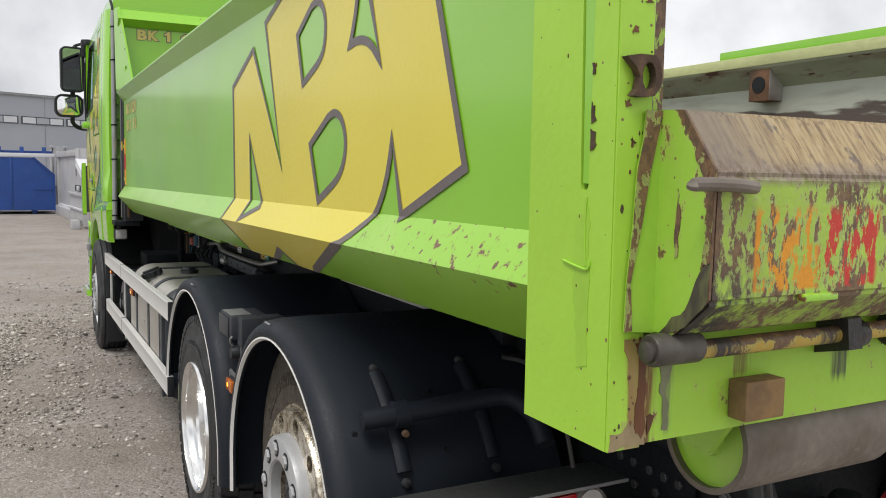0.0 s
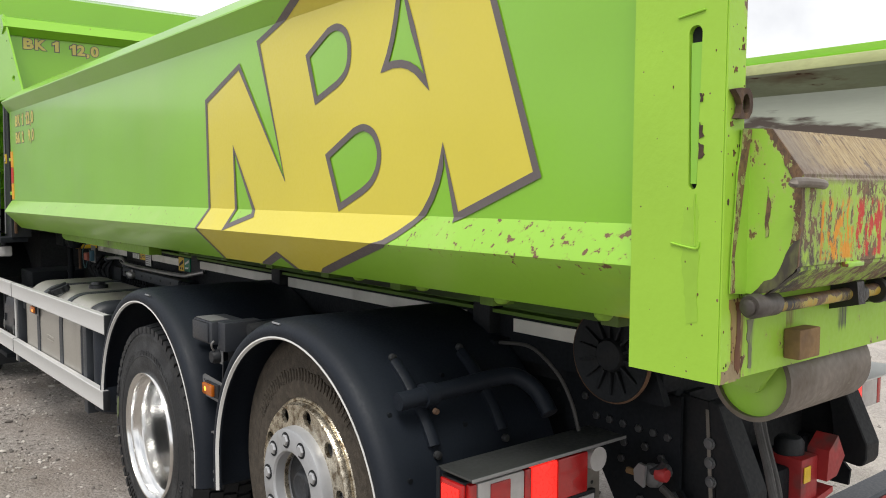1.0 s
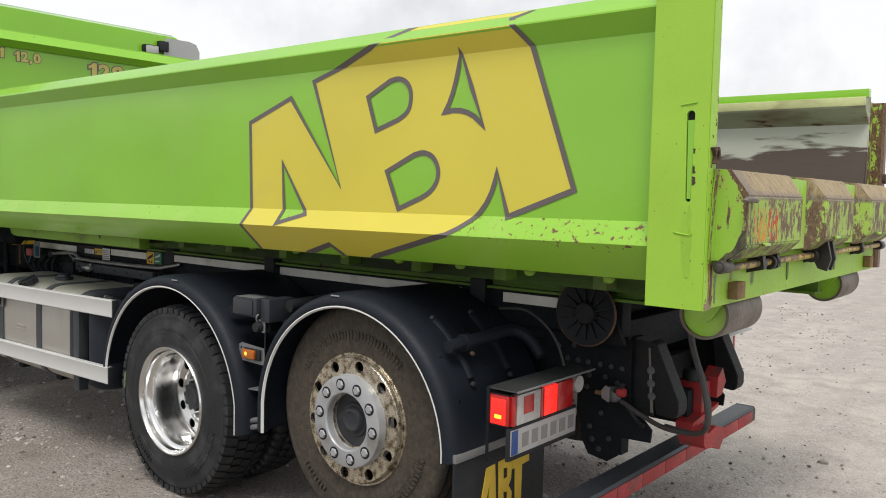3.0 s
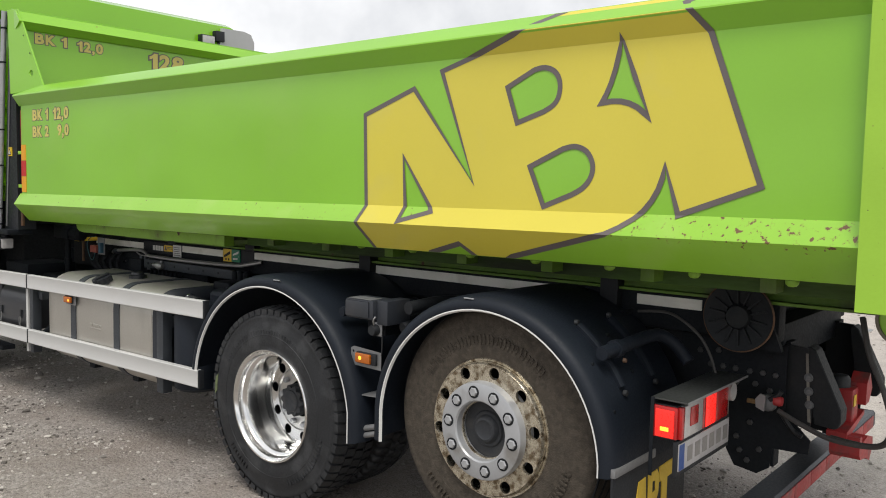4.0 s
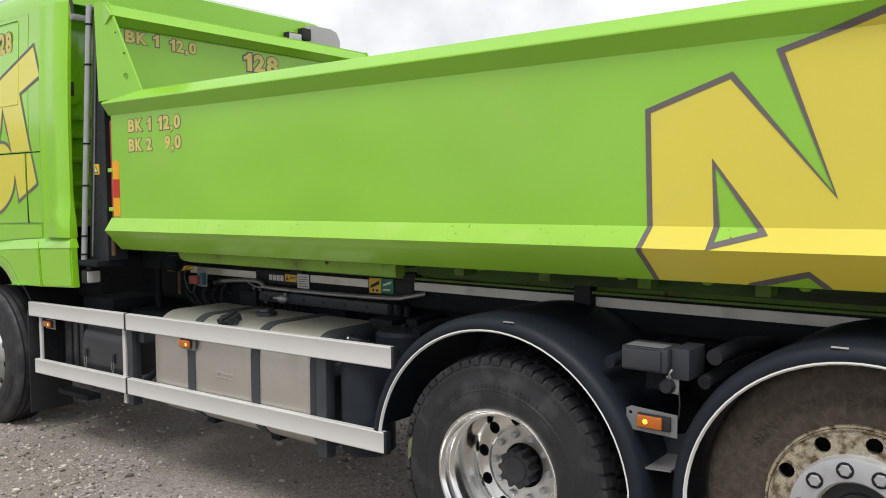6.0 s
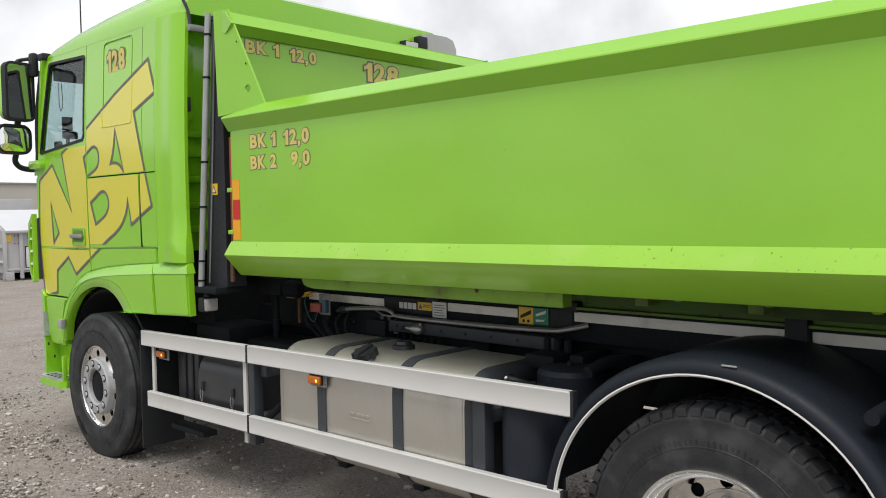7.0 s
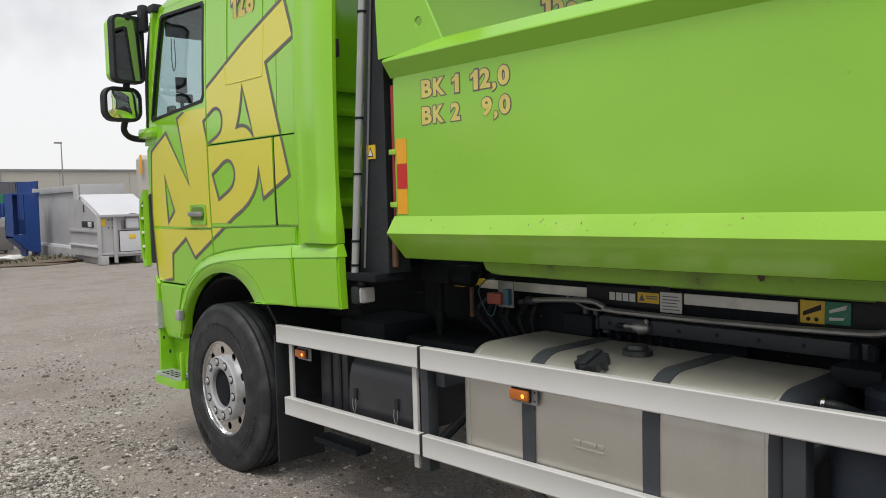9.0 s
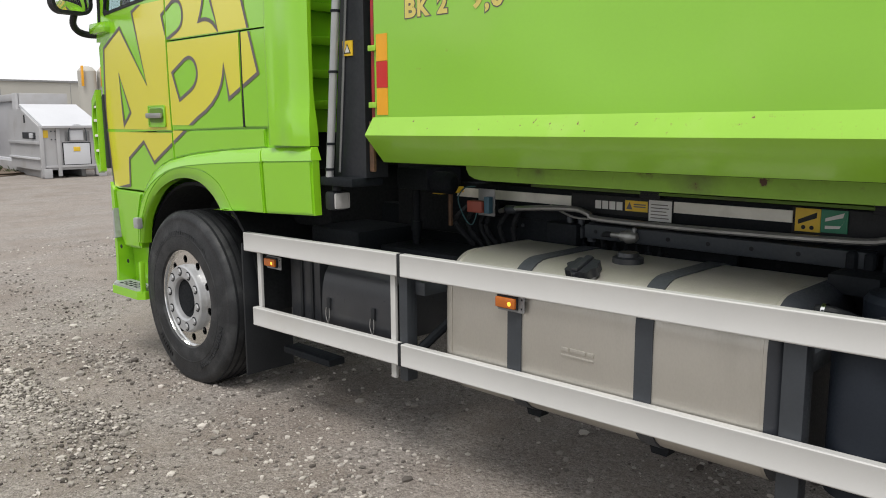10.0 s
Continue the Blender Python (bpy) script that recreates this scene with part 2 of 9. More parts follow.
M_PANEDARK = surface("dark_window_pane", (0.06, 0.07, 0.08), 0.12, 0, 0.1, 0.5, 8, 0.0)
M_POLE = surface("galvanised_steel", (0.27, 0.275, 0.28), 0.45, 0.5, 0.1, 4, 60, 0.02)
M_MIRRORWIDE = surface("wide_mirror_glass", (0.80, 0.81, 0.82), 0.02, 1.0, 0.0, 2, 30, 0.0)
M_MIRROR = surface("mirror_glass", (0.36, 0.37, 0.38), 0.03, 1.0, 0.0, 2, 30, 0.0)
M_CAP = surface("satin_black_cap", (0.016, 0.018, 0.022), 0.4, 0, 0.15, 10, 90, 0.02, 0, dirt=(0.05, 0.05, 0.05), dirt_amount=0.2, dirt_scale=14)
M_MASTPIPE = surface("pale_grey_pipe_paint", (0.40, 0.41, 0.42), 0.35, 0.4, 0.1, 6, 80, 0.02)
M_MAST = surface("blue_black_casing", (0.012, 0.014, 0.018), 0.5, 0, 0.15, 4, 60, 0.02, 0, dirt=(0.025, 0.027, 0.03), dirt_amount=0.2, dirt_scale=4)
M_SEAT = surface("dark_seat_fabric", (0.05, 0.05, 0.055), 0.9, 0, 0.2, 10, 200, 0.1)
M_STICKER = surface("yellow_sticker", (0.78, 0.52, 0.03), 0.4, 0, 0.06, 20, 90, 0.0)
M_GREENTAG = surface("green_sticker", (0.02, 0.22, 0.12), 0.4, 0, 0.06, 20, 90, 0.0)
M_CABLE = surface("grey_rubber_hose", (0.048, 0.046, 0.044), 0.6, 0, 0.2, 20, 120, 0.05)
M_PIPE = surface("zinc_pipe", (0.36, 0.36, 0.35), 0.4, 0.7, 0.12, 9, 90, 0.03)


def stained_wall():
    """Grey paint above, brown soil stain with a ragged edge below."""
    m = surface("grey_wall_soil_stained", (0.53, 0.56, 0.47), 0.6, 0, 0.08, 3, 50, 0.04, dirt=(0.20, 0.15, 0.12), dirt_amount=0.25, dirt_scale=5, stretch=(1, 0.3, 2))
    n, l = m.node_tree.nodes, m.node_tree.links
    p = n["Principled BSDF"]
    src = p.inputs["Base Color"].links[0].from_socket
    tc, mp, sep, tx = n.new("ShaderNodeTexCoord"), n.new("ShaderNodeMapping"), n.new("ShaderNodeSeparateXYZ"), n.new("ShaderNodeTexNoise")
    mp.inputs["Scale"].default_value = (1, 0.8, 5)
    tx.inputs["Scale"].default_value, tx.inputs["Detail"].default_value = 2.2, 9
    l.new(tc.outputs["Object"], mp.inputs["Vector"])
    l.new(mp.outputs["Vector"], tx.inputs["Vector"])
    l.new(tc.outputs["Object"], sep.inputs["Vector"])
    height = n.new("ShaderNodeMath")
    height.operation = "MULTIPLY_ADD"
    height.inputs[1].default_value = 0.55
    l.new(tx.outputs["Fac"], height.inputs[0])
    l.new(sep.outputs["Z"], height.inputs[2])
    edge = n.new("ShaderNodeMapRange")
    edge.inputs["From Min"].default_value, edge.inputs["From Max"].default_value = 2.255, 2.285
    edge.inputs["To Min"].default_value, edge.inputs["To Max"].default_value = 1.0, 0.0
    l.new(height.outputs["Value"], edge.inputs["Value"])
    x = n.new("ShaderNodeMix")
    x.data_type = "RGBA"
    x.inputs["B"].default_value = (0.105, 0.080, 0.066, 1)
    l.new(edge.outputs["Result"], x.inputs["Factor"])
    l.new(src, x.inputs["A"])
    l.new(x.outputs["Result"], p.inputs["Base Color"])
    return m


def rusted(name, base, cut, edges=(), drips=(), fine_amount=0.25, rough=0.5, chips=0.0):
    """Lime paint that flakes to brown steel. edges: (normal x, y, z, from, to, amount), where wear grows along a direction;
    drips: (x0, x1, z0, z1, colour, amount), upright runs of rust or grease with a soft outline."""
    m = surface(name, base, rough, 0, 0.05, 3, 80, 0.03, 0.08)
    n, l = m.node_tree.nodes, m.node_tree.links
    p = n["Principled BSDF"]
    col = p.inputs["Base Color"].links[0].from_socket
    tc = n.new("ShaderNodeTexCoord")
    pos = tc.outputs["Object"]
    sep = n.new("ShaderNodeSeparateXYZ")
    l.new(pos, sep.inputs["Vector"])

    def rng(v, a, b, c=0.0, d=1.0):
        r = n.new("ShaderNodeMapRange")
        for key, w in (("From Min", a), ("From Max", b), ("To Min", c), ("To Max", d)):
            r.inputs[key].default_value = w
        l.new(v, r.inputs["Value"])
        return r.outputs["Result"]

    def calc(op, a, b):
        r = n.new("ShaderNodeMath")
        r.operation = op
        for k, v in ((0, a), (1, b)):
            if isinstance(v, float):
                r.inputs[k].default_value = v
            else:
                l.new(v, r.inputs[k])
        return r.outputs["Value"]

    def grain(sc, detail, stretch=(1, 1, 1), rgh=0.6):
        mp, t = n.new("ShaderNodeMapping"), n.new("ShaderNodeTexNoise")
        mp.inputs["Scale"].default_value = stretch
        t.inputs["Scale"].default_value, t.inputs["Detail"].default_value, t.inputs["Roughness"].default_value = sc, detail, rgh
        l.new(pos, mp.inputs["Vector"])
        l.new(mp.outputs["Vector"], t.inputs["Vector"])
        return t.outputs["Fac"]

    def over(fac, under, colour):
        x = n.new("ShaderNodeMix")
        x.data_type = "RGBA"
        l.new(fac, x.inputs["Factor"])
        for key, v in (("A", under), ("B", colour)):
            if isinstance(v, tuple):
                x.inputs[key].default_value = (*v, 1)
            else:
                l.new(v, x.inputs[key])
        return x.outputs["Result"]

    mid, fine = grain(26, 9, (1.2, 1.2, 0.7), 0.68), grain(90, 6, (1, 1, 0.6), 0.6)
    wear = calc("ADD", calc("MULTIPLY", mid, 1.0 - fine_amount), calc("MULTIPLY", fine, fine_amount))
    for nx, ny, nz, a, b, amount in edges:
        dot = n.new("ShaderNodeVectorMath")
        dot.operation = "DOT_PRODUCT"
        dot.inputs[1].default_value = (nx, ny, nz)
        l.new(pos, dot.inputs[0])
        wear = calc("ADD", wear, rng(dot.outputs["Value"], a, b, 0.0, amount))
    brown = over(rng(fine, 0.40, 0.62), (0.095, 0.055, 0.036), (0.20, 0.115, 0.055))
    col = over(rng(wear, cut - 0.05, cut, 0, 0.55), col, (0.40, 0.44, 0.13))
    col = over(rng(wear, cut, cut + 0.015), col, brown)
    if chips:
        v = n.new("ShaderNodeTexVoronoi")
        v.inputs["Scale"].default_value = 120.0
        l.new(pos, v.inputs["Vector"])
        lone = n.new("ShaderNodeRGBToBW")
        l.new(v.outputs["Color"], lone.inputs["Color"])
        size = calc("ADD", rng(lone.outputs["Val"], 0.74, 0.97, -0.10, 0.34), calc("MULTIPLY", calc("SUBTRACT", wear, 0.5), chips))
        col = over(rng(calc("SUBTRACT", size, v.outputs["Distance"]), 0.0, 0.06, 0, 0.95), col, brown)
    for x0, x1, z0, z1, colour, amount in drips:
        w = (x1 - x0) * 0.35
        streak = grain(1.0, 6, (150, 20, 7), 0.55)
        mask = calc("MULTIPLY", rng(sep.outputs["X"], x0, x0 + w), rng(sep.outputs["X"], x1, x1 - w))
        h = (z1 - z0) * 0.3
        mask = calc("MULTIPLY", mask, calc("MULTIPLY", rng(sep.outputs["Z"], z0, z0 + h), rng(sep.outputs["Z"], z1, z1 - h * 0.2)))
        mask = calc("MULTIPLY", mask, rng(sep.outputs["Y"], 0.03, 0.012))
        run = calc("MULTIPLY", rng(calc("ADD", calc("MULTIPLY", mask, 0.35), streak), 0.60, 0.86), rng(mask, 0.0, 0.6))
        col = over(calc("MULTIPLY", run, amount), col, colour)
    l.new(col, p.inputs["Base Color"])
    return m


M_INNER = stained_wall()


def glass(name, tint, weight):
    m = bpy.data.materials.new(name)
    m.use_nodes = True
    n, l = m.node_tree.nodes, m.node_tree.links
    n.remove(n["Principled BSDF"])
    clear, gloss, mix = n.new("ShaderNodeBsdfTransparent"), n.new("ShaderNodeBsdfGlossy"), n.new("ShaderNodeMixShader")
    clear.inputs["Color"].default_value = (*tint, 1)
    gloss.inputs["Roughness"].default_value = 0.02
    mix.inputs["Fac"].default_value = weight
    l.new(clear.outputs["BSDF"], mix.inputs[1])
    l.new(gloss.outputs["BSDF"], mix.inputs[2])
    l.new(mix.outputs["Shader"], n["Material Output"].inputs["Surface"])
    return m


M_GLASS = glass("window_glass", (0.80, 0.87, 0.87), 0.09)


# ---- mesh tools ----
def box(bm, x0, x1, y0, y1, z0, z1, bevel=0.0, m=None):
    made = bmesh.ops.create_cube(bm, size=1.0)["verts"]
    mat = Matrix.LocRotScale(((x0 + x1) / 2, (y0 + y1) / 2, (z0 + z1) / 2), None, (abs(x1 - x0), abs(y1 - y0), abs(z1 - z0)))
    bmesh.ops.transform(bm, matrix=mat, verts=made)
    if bevel:
        edges = list({e for v in made for e in v.link_edges})
        made = bmesh.ops.bevel(bm, geom=edges, offset=bevel, segments=2, profile=0.6, affect="EDGES")["verts"]
    if m is not None:
        bmesh.ops.transform(bm, matrix=m, verts=[v for v in made if v.is_valid])
    return bm


def prism(bm, pts, axis, a, b):
    """A polygon extruded along an axis. pts run in the two other axes, in the order x, y, z."""
    put = {"x": lambda p, s: (s, p[0], p[1]), "y": lambda p, s: (p[0], s, p[1]), "z": lambda p, s: (p[0], p[1], s)}[axis]
    lo, hi = [bm.verts.new(put(p, a)) for p in pts], [bm.verts.new(put(p, b)) for p in pts]
    n = len(pts)
    fs = [bm.faces.new(lo), bm.faces.new(hi[::-1])]
    fs += [bm.faces.new((lo[i], lo[(i + 1) % n], hi[(i + 1) % n], hi[i])) for i in range(n)]
    bmesh.ops.recalc_face_normals(bm, faces=fs)
    return bm


def plate(bm, outer, holes, axis, a, b):
    """A flat plate with through holes, between a and b along the axis."""
    put = {"x": lambda p, s: (s, p[0], p[1]), "y": lambda p, s: (p[0], s, p[1]), "z": lambda p, s: (p[0], p[1], s)}[axis]
    rings = [outer, *holes]
    levels = []
    fs = []
    for s in (a, b):
        loops = [[bm.verts.new(put(p, s)) for p in r] for r in rings]
        edges = [bm.edges.new((lp[i], lp[(i + 1) % len(lp)])) for lp in loops for i in range(len(lp))]
        fs += [g for g in bmesh.ops.triangle_fill(bm, use_beauty=True, use_dissolve=False, edges=edges)["geom"] if isinstance(g, bmesh.types.BMFace)]
        levels.append(loops)
    for lo, hi in zip(*levels):
        n = len(lo)
        fs += [bm.faces.new((lo[i], lo[(i + 1) % n], hi[(i + 1) % n], hi[i])) for i in range(n)]
    bmesh.ops.recalc_face_normals(bm, faces=fs)
    return bm


def circle(cy, cz, r, n=20, start=0.0):
    return [(cy + r * math.cos(start + 2 * math.pi * i / n), cz + r * math.sin(start + 2 * math.pi * i / n)) for i in range(n)]


def arc(cy, cz, r, a0, a1, n=16):
    return [(cy + r * math.cos(radians(a0 + (a1 - a0) * i / n)), cz + r * math.sin(radians(a0 + (a1 - a0) * i / n))) for i in range(n + 1)]


def rounded(y0, y1, z0, z1, r, n=5):
    out = []
    for cy, cz, a in ((y1 - r, z1 - r, 0), (y0 + r, z1 - r, 90), (y0 + r, z0 + r, 180), (y1 - r, z0 + r, 270)):
        out += arc(cy, cz, r, a, a + 90, n)
    return out


def lathe(bm, profile, centre, axis="x", segs=48, close=False):
    """profile: (along the axis, radius) pairs, turned round the axis through centre."""
    cx, cy, cz = centre
    rings = []
    for s, r in profile:
        ring = []
        for i in range(segs):
            c, k = r * math.cos(2 * math.pi * i / segs), r * math.sin(2 * math.pi * i / segs)
            ring.append(bm.verts.new({"x": (cx + s, cy + c, cz + k), "y": (cx + c, cy + s, cz + k), "z": (cx + c, cy + k, cz + s)}[axis]))
        rings.append(ring)
    pairs = list(zip(rings, rings[1:])) + ([(rings[-1], rings[0])] if close else [])
    fs = [bm.faces.new((a[i], a[(i + 1) % segs], b[(i + 1) % segs], b[i])) for a, b in pairs for i in range(segs)]
    if not close:
        fs += [bm.faces.new(rings[0]), bm.faces.new(rings[-1][::-1])]
    bmesh.ops.recalc_face_normals(bm, faces=fs)
    return bm


def tube(bm, pts, r, segs=10, smooth=4):
    """A round bar or hose along points, with rounded bends."""
    pts = [Vector(p) for p in pts]
    path = []
    n = len(pts)
    for i in range(n - 1):
        p0, p1, p2, p3 = pts[max(i - 1, 0)], pts[i], pts[i + 1], pts[min(i + 2, n - 1)]
        for k in range(smooth):
            t = k / smooth
            path.append(0.5 * ((2 * p1) + (p2 - p0) * t + (2 * p0 - 5 * p1 + 4 * p2 - p3) * t * t + (3 * p1 - p0 - 3 * p2 + p3) * t ** 3))
    path.append(pts[-1])
    rings, up = [], Vector((0.3, 0.2, 0.93))
    for i, p in enumerate(path):
        d = (path[min(i + 1, len(path) - 1)] - path[max(i - 1, 0)]).normalized()
        u = d.cross(up)
        u = (u if u.length > 0.05 else d.cross(Vector((1, 0, 0)))).normalized()
        w = d.cross(u)
        rings.append([bm.verts.new(p + r * (u * math.cos(2 * math.pi * k / segs) + w * math.sin(2 * math.pi * k / segs))) for k in range(segs)])
    fs = [bm.faces.new((a[k], a[(k + 1) % segs], b[(k + 1) % segs], b[k])) for a, b in zip(rings, rings[1:]) for k in range(segs)]
    fs += [bm.faces.new(rings[0][::-1]), bm.faces.new(rings[-1])]
    bmesh.ops.recalc_face_normals(bm, faces=fs)
    return bm


def bar(bm, p, q, r, segs=16):
    return tube(bm, [p, q], r, segs, 1)


def sweep(bm, profile, cy, cz, path):
    """A closed profile of (x, outward) pairs swept along path, a list of (y, z, outward y, outward z)."""
    rings = [[bm.verts.new((x, y + o * ny, z + o * nz)) for x, o in profile] for y, z, ny, nz in path]
    n = len(profile)
    fs = [bm.faces.new((a[i], a[(i + 1) % n], b[(i + 1) % n], b[i])) for a, b in zip(rings, rings[1:]) for i in range(n)]
    fs += [bm.faces.new(rings[0]), bm.faces.new(rings[-1][::-1])]
    bmesh.ops.recalc_face_normals(bm, faces=fs)
    return bm


def mesh_of(name, bm, material, smooth=35):
    me = bpy.data.meshes.new(name)
    if smooth:
        for f in bm.faces:
            f.smooth = True
        for e in bm.edges:
            e.smooth = not (len(e.link_faces) == 2 and e.calc_face_angle(0) > radians(smooth))
    bm.to_mesh(me)
    bm.free()
    me.materials.append(material)
    return me


def part(name, bm, material, parent=None, label="", smooth=35):
    ob = new(name, mesh_of(name, bm, material, smooth))
    ob.parent = parent
    if label:
        ob["label"] = label
    return ob


def thing(name, label, category, group="", kind=""):
    return tagged(new(name), label, category, group, kind)


def B():
    return bmesh.new()


XC = 1.16                      # the truck's centre line
SIDE = Matrix(((0, 0, -1, 0), (-1, 0, 0, 0), (0, 1, 0, 0), (0, 0, 0, 1)))   # writing on a side that faces -x
REAR = Matrix(((1, 0, 0, 0), (0, 0, -1, 0), (0, 1, 0, 0), (0, 0, 0, 1)))    # writing on a face that faces -y


def at_side(x, y, z):
    return Matrix.Translation((x, y, z)) @ SIDE


def at_rear(x, y, z):
    return Matrix.Translation((x, y, z)) @ REAR


# ---- hooklift container ----
container = thing("hooklift_container", "lime green steel hooklift container, chipped and rusty at the rear", "container")
PROFILE = [(1.4075, 0.062), (1.532, -0.05), (1.611, 0.0), (2.233, 0.0), (2.306, -0.048), (2.374, 0.03)]
Y_REAR, Y_FRONT = 0.19, 5.985
TAPER = 0.0063                 # the sill falls slightly towards the front


def fall(y):
    return -TAPER * (y - 0.6)


def lean(y):
    """The rim falls a little towards the front, too."""
    return -0.002 * (y - 3.0)


def skin(z, y):
    """How far the container's side stands out at a height."""
    pts = [(zz + (fall(y) if i < 3 else lean(y)), x) for i, (zz, x) in enumerate(PROFILE)]
    for (z0, x0), (z1, x1) in zip(pts, pts[1:]):
        if z0 <= z <= z1:
            return x0 + (x1 - x0) * (z - z0) / (z1 - z0)
    return pts[0][1] if z < pts[0][0] else pts[-1][1]


def taper(bm, limit=1.7):
    for v in bm.verts:
        v.co.z += fall(v.co.y) if v.co.z < limit else lean(v.co.y)
    return bm


def flip(pts):
    return [(2 * XC - x, z) for x, z in pts]


sill = [(0.062, 1.4075), (0.058, 1.4105), (-0.047, 1.528), (-0.05, 1.532), (-0.048, 1.537), (0.0, 1.611), (0.078, 1.611), (0.078, 1.4075)]
wall = [(0.0, 1.609), (0.0, 2.235), (0.012, 2.235), (0.012, 1.609)]
rim = [(0.0, 2.233), (-0.048, 2.303), (-0.047, 2.309), (-0.043, 2.314), (0.027, 2.372), (0.034, 2.374), (0.085, 2.374), (0.085, 2.35), (0.012, 2.233)]
for side_name, fn in (("near", lambda p: p), ("far", flip)):
    part("sill", taper(prism(B(), fn(sill), "y", Y_REAR, Y_FRONT)), M_SILL, container, "lime green folded sill with rust chips", 20)
    part("side_wall", taper(prism(B(), fn(wall), "y", Y_REAR, Y_FRONT - 0.03)), M_GREEN, container, "", 20)
    shape = rim if side_name == "near" else [(0.0, 2.10), (-0.048, 2.19), (-0.045, 2.20), (0.03, 2.258), (0.085, 2.258), (0.085, 2.24), (0.012, 2.10)]
    part("top_rim", taper(prism(B(), fn(shape), "y", Y_REAR, Y_FRONT), 0.0), M_GREEN, container, "folded lime green top rim", 20)
part("inner_lining", prism(B(), [(2 * XC - 0.085, 1.42), (2 * XC - 0.08, 1.42), (2 * XC - 0.08, 1.60), (2 * XC - 0.02, 1.60), (2 * XC - 0.02, 2.12), (2 * XC - 0.035, 2.12)], "y", 0.05, 5.86), M_INNER, container, "scraped grey inner wall, brown with old soil", 0)
part("inner_lining", prism(B(), [(0.08, 1.42), (0.085, 1.42), (0.03, 2.22), (0.02, 2.22), (0.02, 1.60), (0.08, 1.60)], "y", 0.2, 5.86), M_INNER, container, "scraped grey inner wall, brown with old soil", 0)
b = prism(B(), [(2 * XC - 0.036, 2.115), (2 * XC - 0.13, 2.195), (2 * XC - 0.135, 2.205), (2 * XC - 0.13, 2.245), (2 * XC - 0.015, 2.26), (2 * XC - 0.015, 2.115)], "y", 0.05, 5.86)
M_INRIM = surface("grey_green_rim_rusting", (0.36, 0.40, 0.28), 0.6, 0, 0.2, 4, 60, 0.06, 0, dirt=(0.17, 0.105, 0.065), dirt_amount=0.45, dirt_scale=5, stretch=(1, 0.5, 2.5), spots=(0.10, 0.05, 0.03), spot_cut=0.64, spot_scale=12)
part("inner_rim", b, M_INRIM, container, "grey inner edge of the far rim with rust", 20)
part("rim_edge", box(B(), 2 * XC - 0.138, 2 * XC - 0.128, 0.05, 5.86, 2.205, 2.252, 0.003), surface("pale_green_rim_edge", (0.54, 0.58, 0.28), 0.6, 0, 0.2, 6, 60, 0.06, 0, dirt=(0.22, 0.13, 0.07), dirt_amount=0.38, dirt_scale=7, stretch=(1, 0.4, 1)), container, "pale rim edge, worn to rust")
part("rim_cap", box(B(), 2 * XC - 0.07, 2 * XC - 0.02, 0.05, 2.09, 2.255, 2.30, 0.003), M_GREEN, container, "lime green raised rim sheet")
sk = part("square_socket", box(B(), 2 * XC - 0.125, 2 * XC - 0.036, 1.745, 1.855, 2.05, 2.19, 0.004), M_RUST, container, "rusty square tube socket")
part("socket_face", box(B(), 2 * XC - 0.123, 2 * XC - 0.04, 1.742, 1.745, 2.052, 2.188), M_INNER_PLAIN, sk)
part("socket_bore", lathe(B(), [(0, 0.036), (0.004, 0.036)], (2 * XC - 0.128, 1.80, 2.122), "x", 20), M_DARK, sk, "dark round bore")
part("floor_plate", box(B(), 0.082, 2 * XC - 0.082, 0.165, 5.86, 1.418, 1.428), M_INNER, container)
M_FLOORBEAM = surface("green_paint_dull_beam", (0.25, 0.47, 0.04), 0.5, 0, 0.12, 3.0, 60, 0.02, 0, dirt=(0.10, 0.11, 0.04), dirt_amount=0.35, dirt_scale=3.0, spots=RUST, spot_cut=0.66, spot_scale=12)
# Road dirt plus the shade beneath the sill, both mixed into this dark green
M_SOILSHADE = surface("soiled_shaded_green_paint", (0.060, 0.125, 0.018), 0.75, 0, 0.2, 3.0, 60, 0.04, 0, dirt=(0.020, 0.024, 0.012), dirt_amount=0.5, dirt_scale=2.5, stretch=(1, 0.4, 2))
# underside: floor edge beam and two long runners
for x0, x1 in ((0.26, 0.33), (2 * XC - 0.33, 2 * XC - 0.26)):
    part("floor_beam", prism(B(), [(5.655, 1.384), (5.652, 1.345), (5.635, 1.318), (5.60, 1.304), (5.54, 1.298), (3.80, 1.302), (3.80, 1.384)], "x", x0, x1), M_FLOORBEAM, container, "dull green floor edge beam", 20)
    xr = x0 + (0.17 if x0 < XC else -0.17)
    part("floor_beam", prism(B(), [(3.797, 1.384), (3.797, 1.303), (0.30, 1.316), (0.30, 1.384)], "x", xr, xr + x1 - x0), M_SOILSHADE, container, "dirty green floor edge beam, darkened for shade", 20)
# runners and cross members: shade below the floor is in their dark green
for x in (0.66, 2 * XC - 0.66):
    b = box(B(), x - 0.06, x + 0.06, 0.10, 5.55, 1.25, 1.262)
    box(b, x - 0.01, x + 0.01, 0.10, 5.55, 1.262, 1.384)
    part("runner", b, M_SHADEGREEN, container, "dusty green lower runner, underside shade in its colour", 0)
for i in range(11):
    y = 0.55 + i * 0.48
    part("cross_member", box(B(), 0.34, 2 * XC - 0.34, y, y + 0.06, 1.325, 1.384, 0.004), M_SHADEGREEN, container)
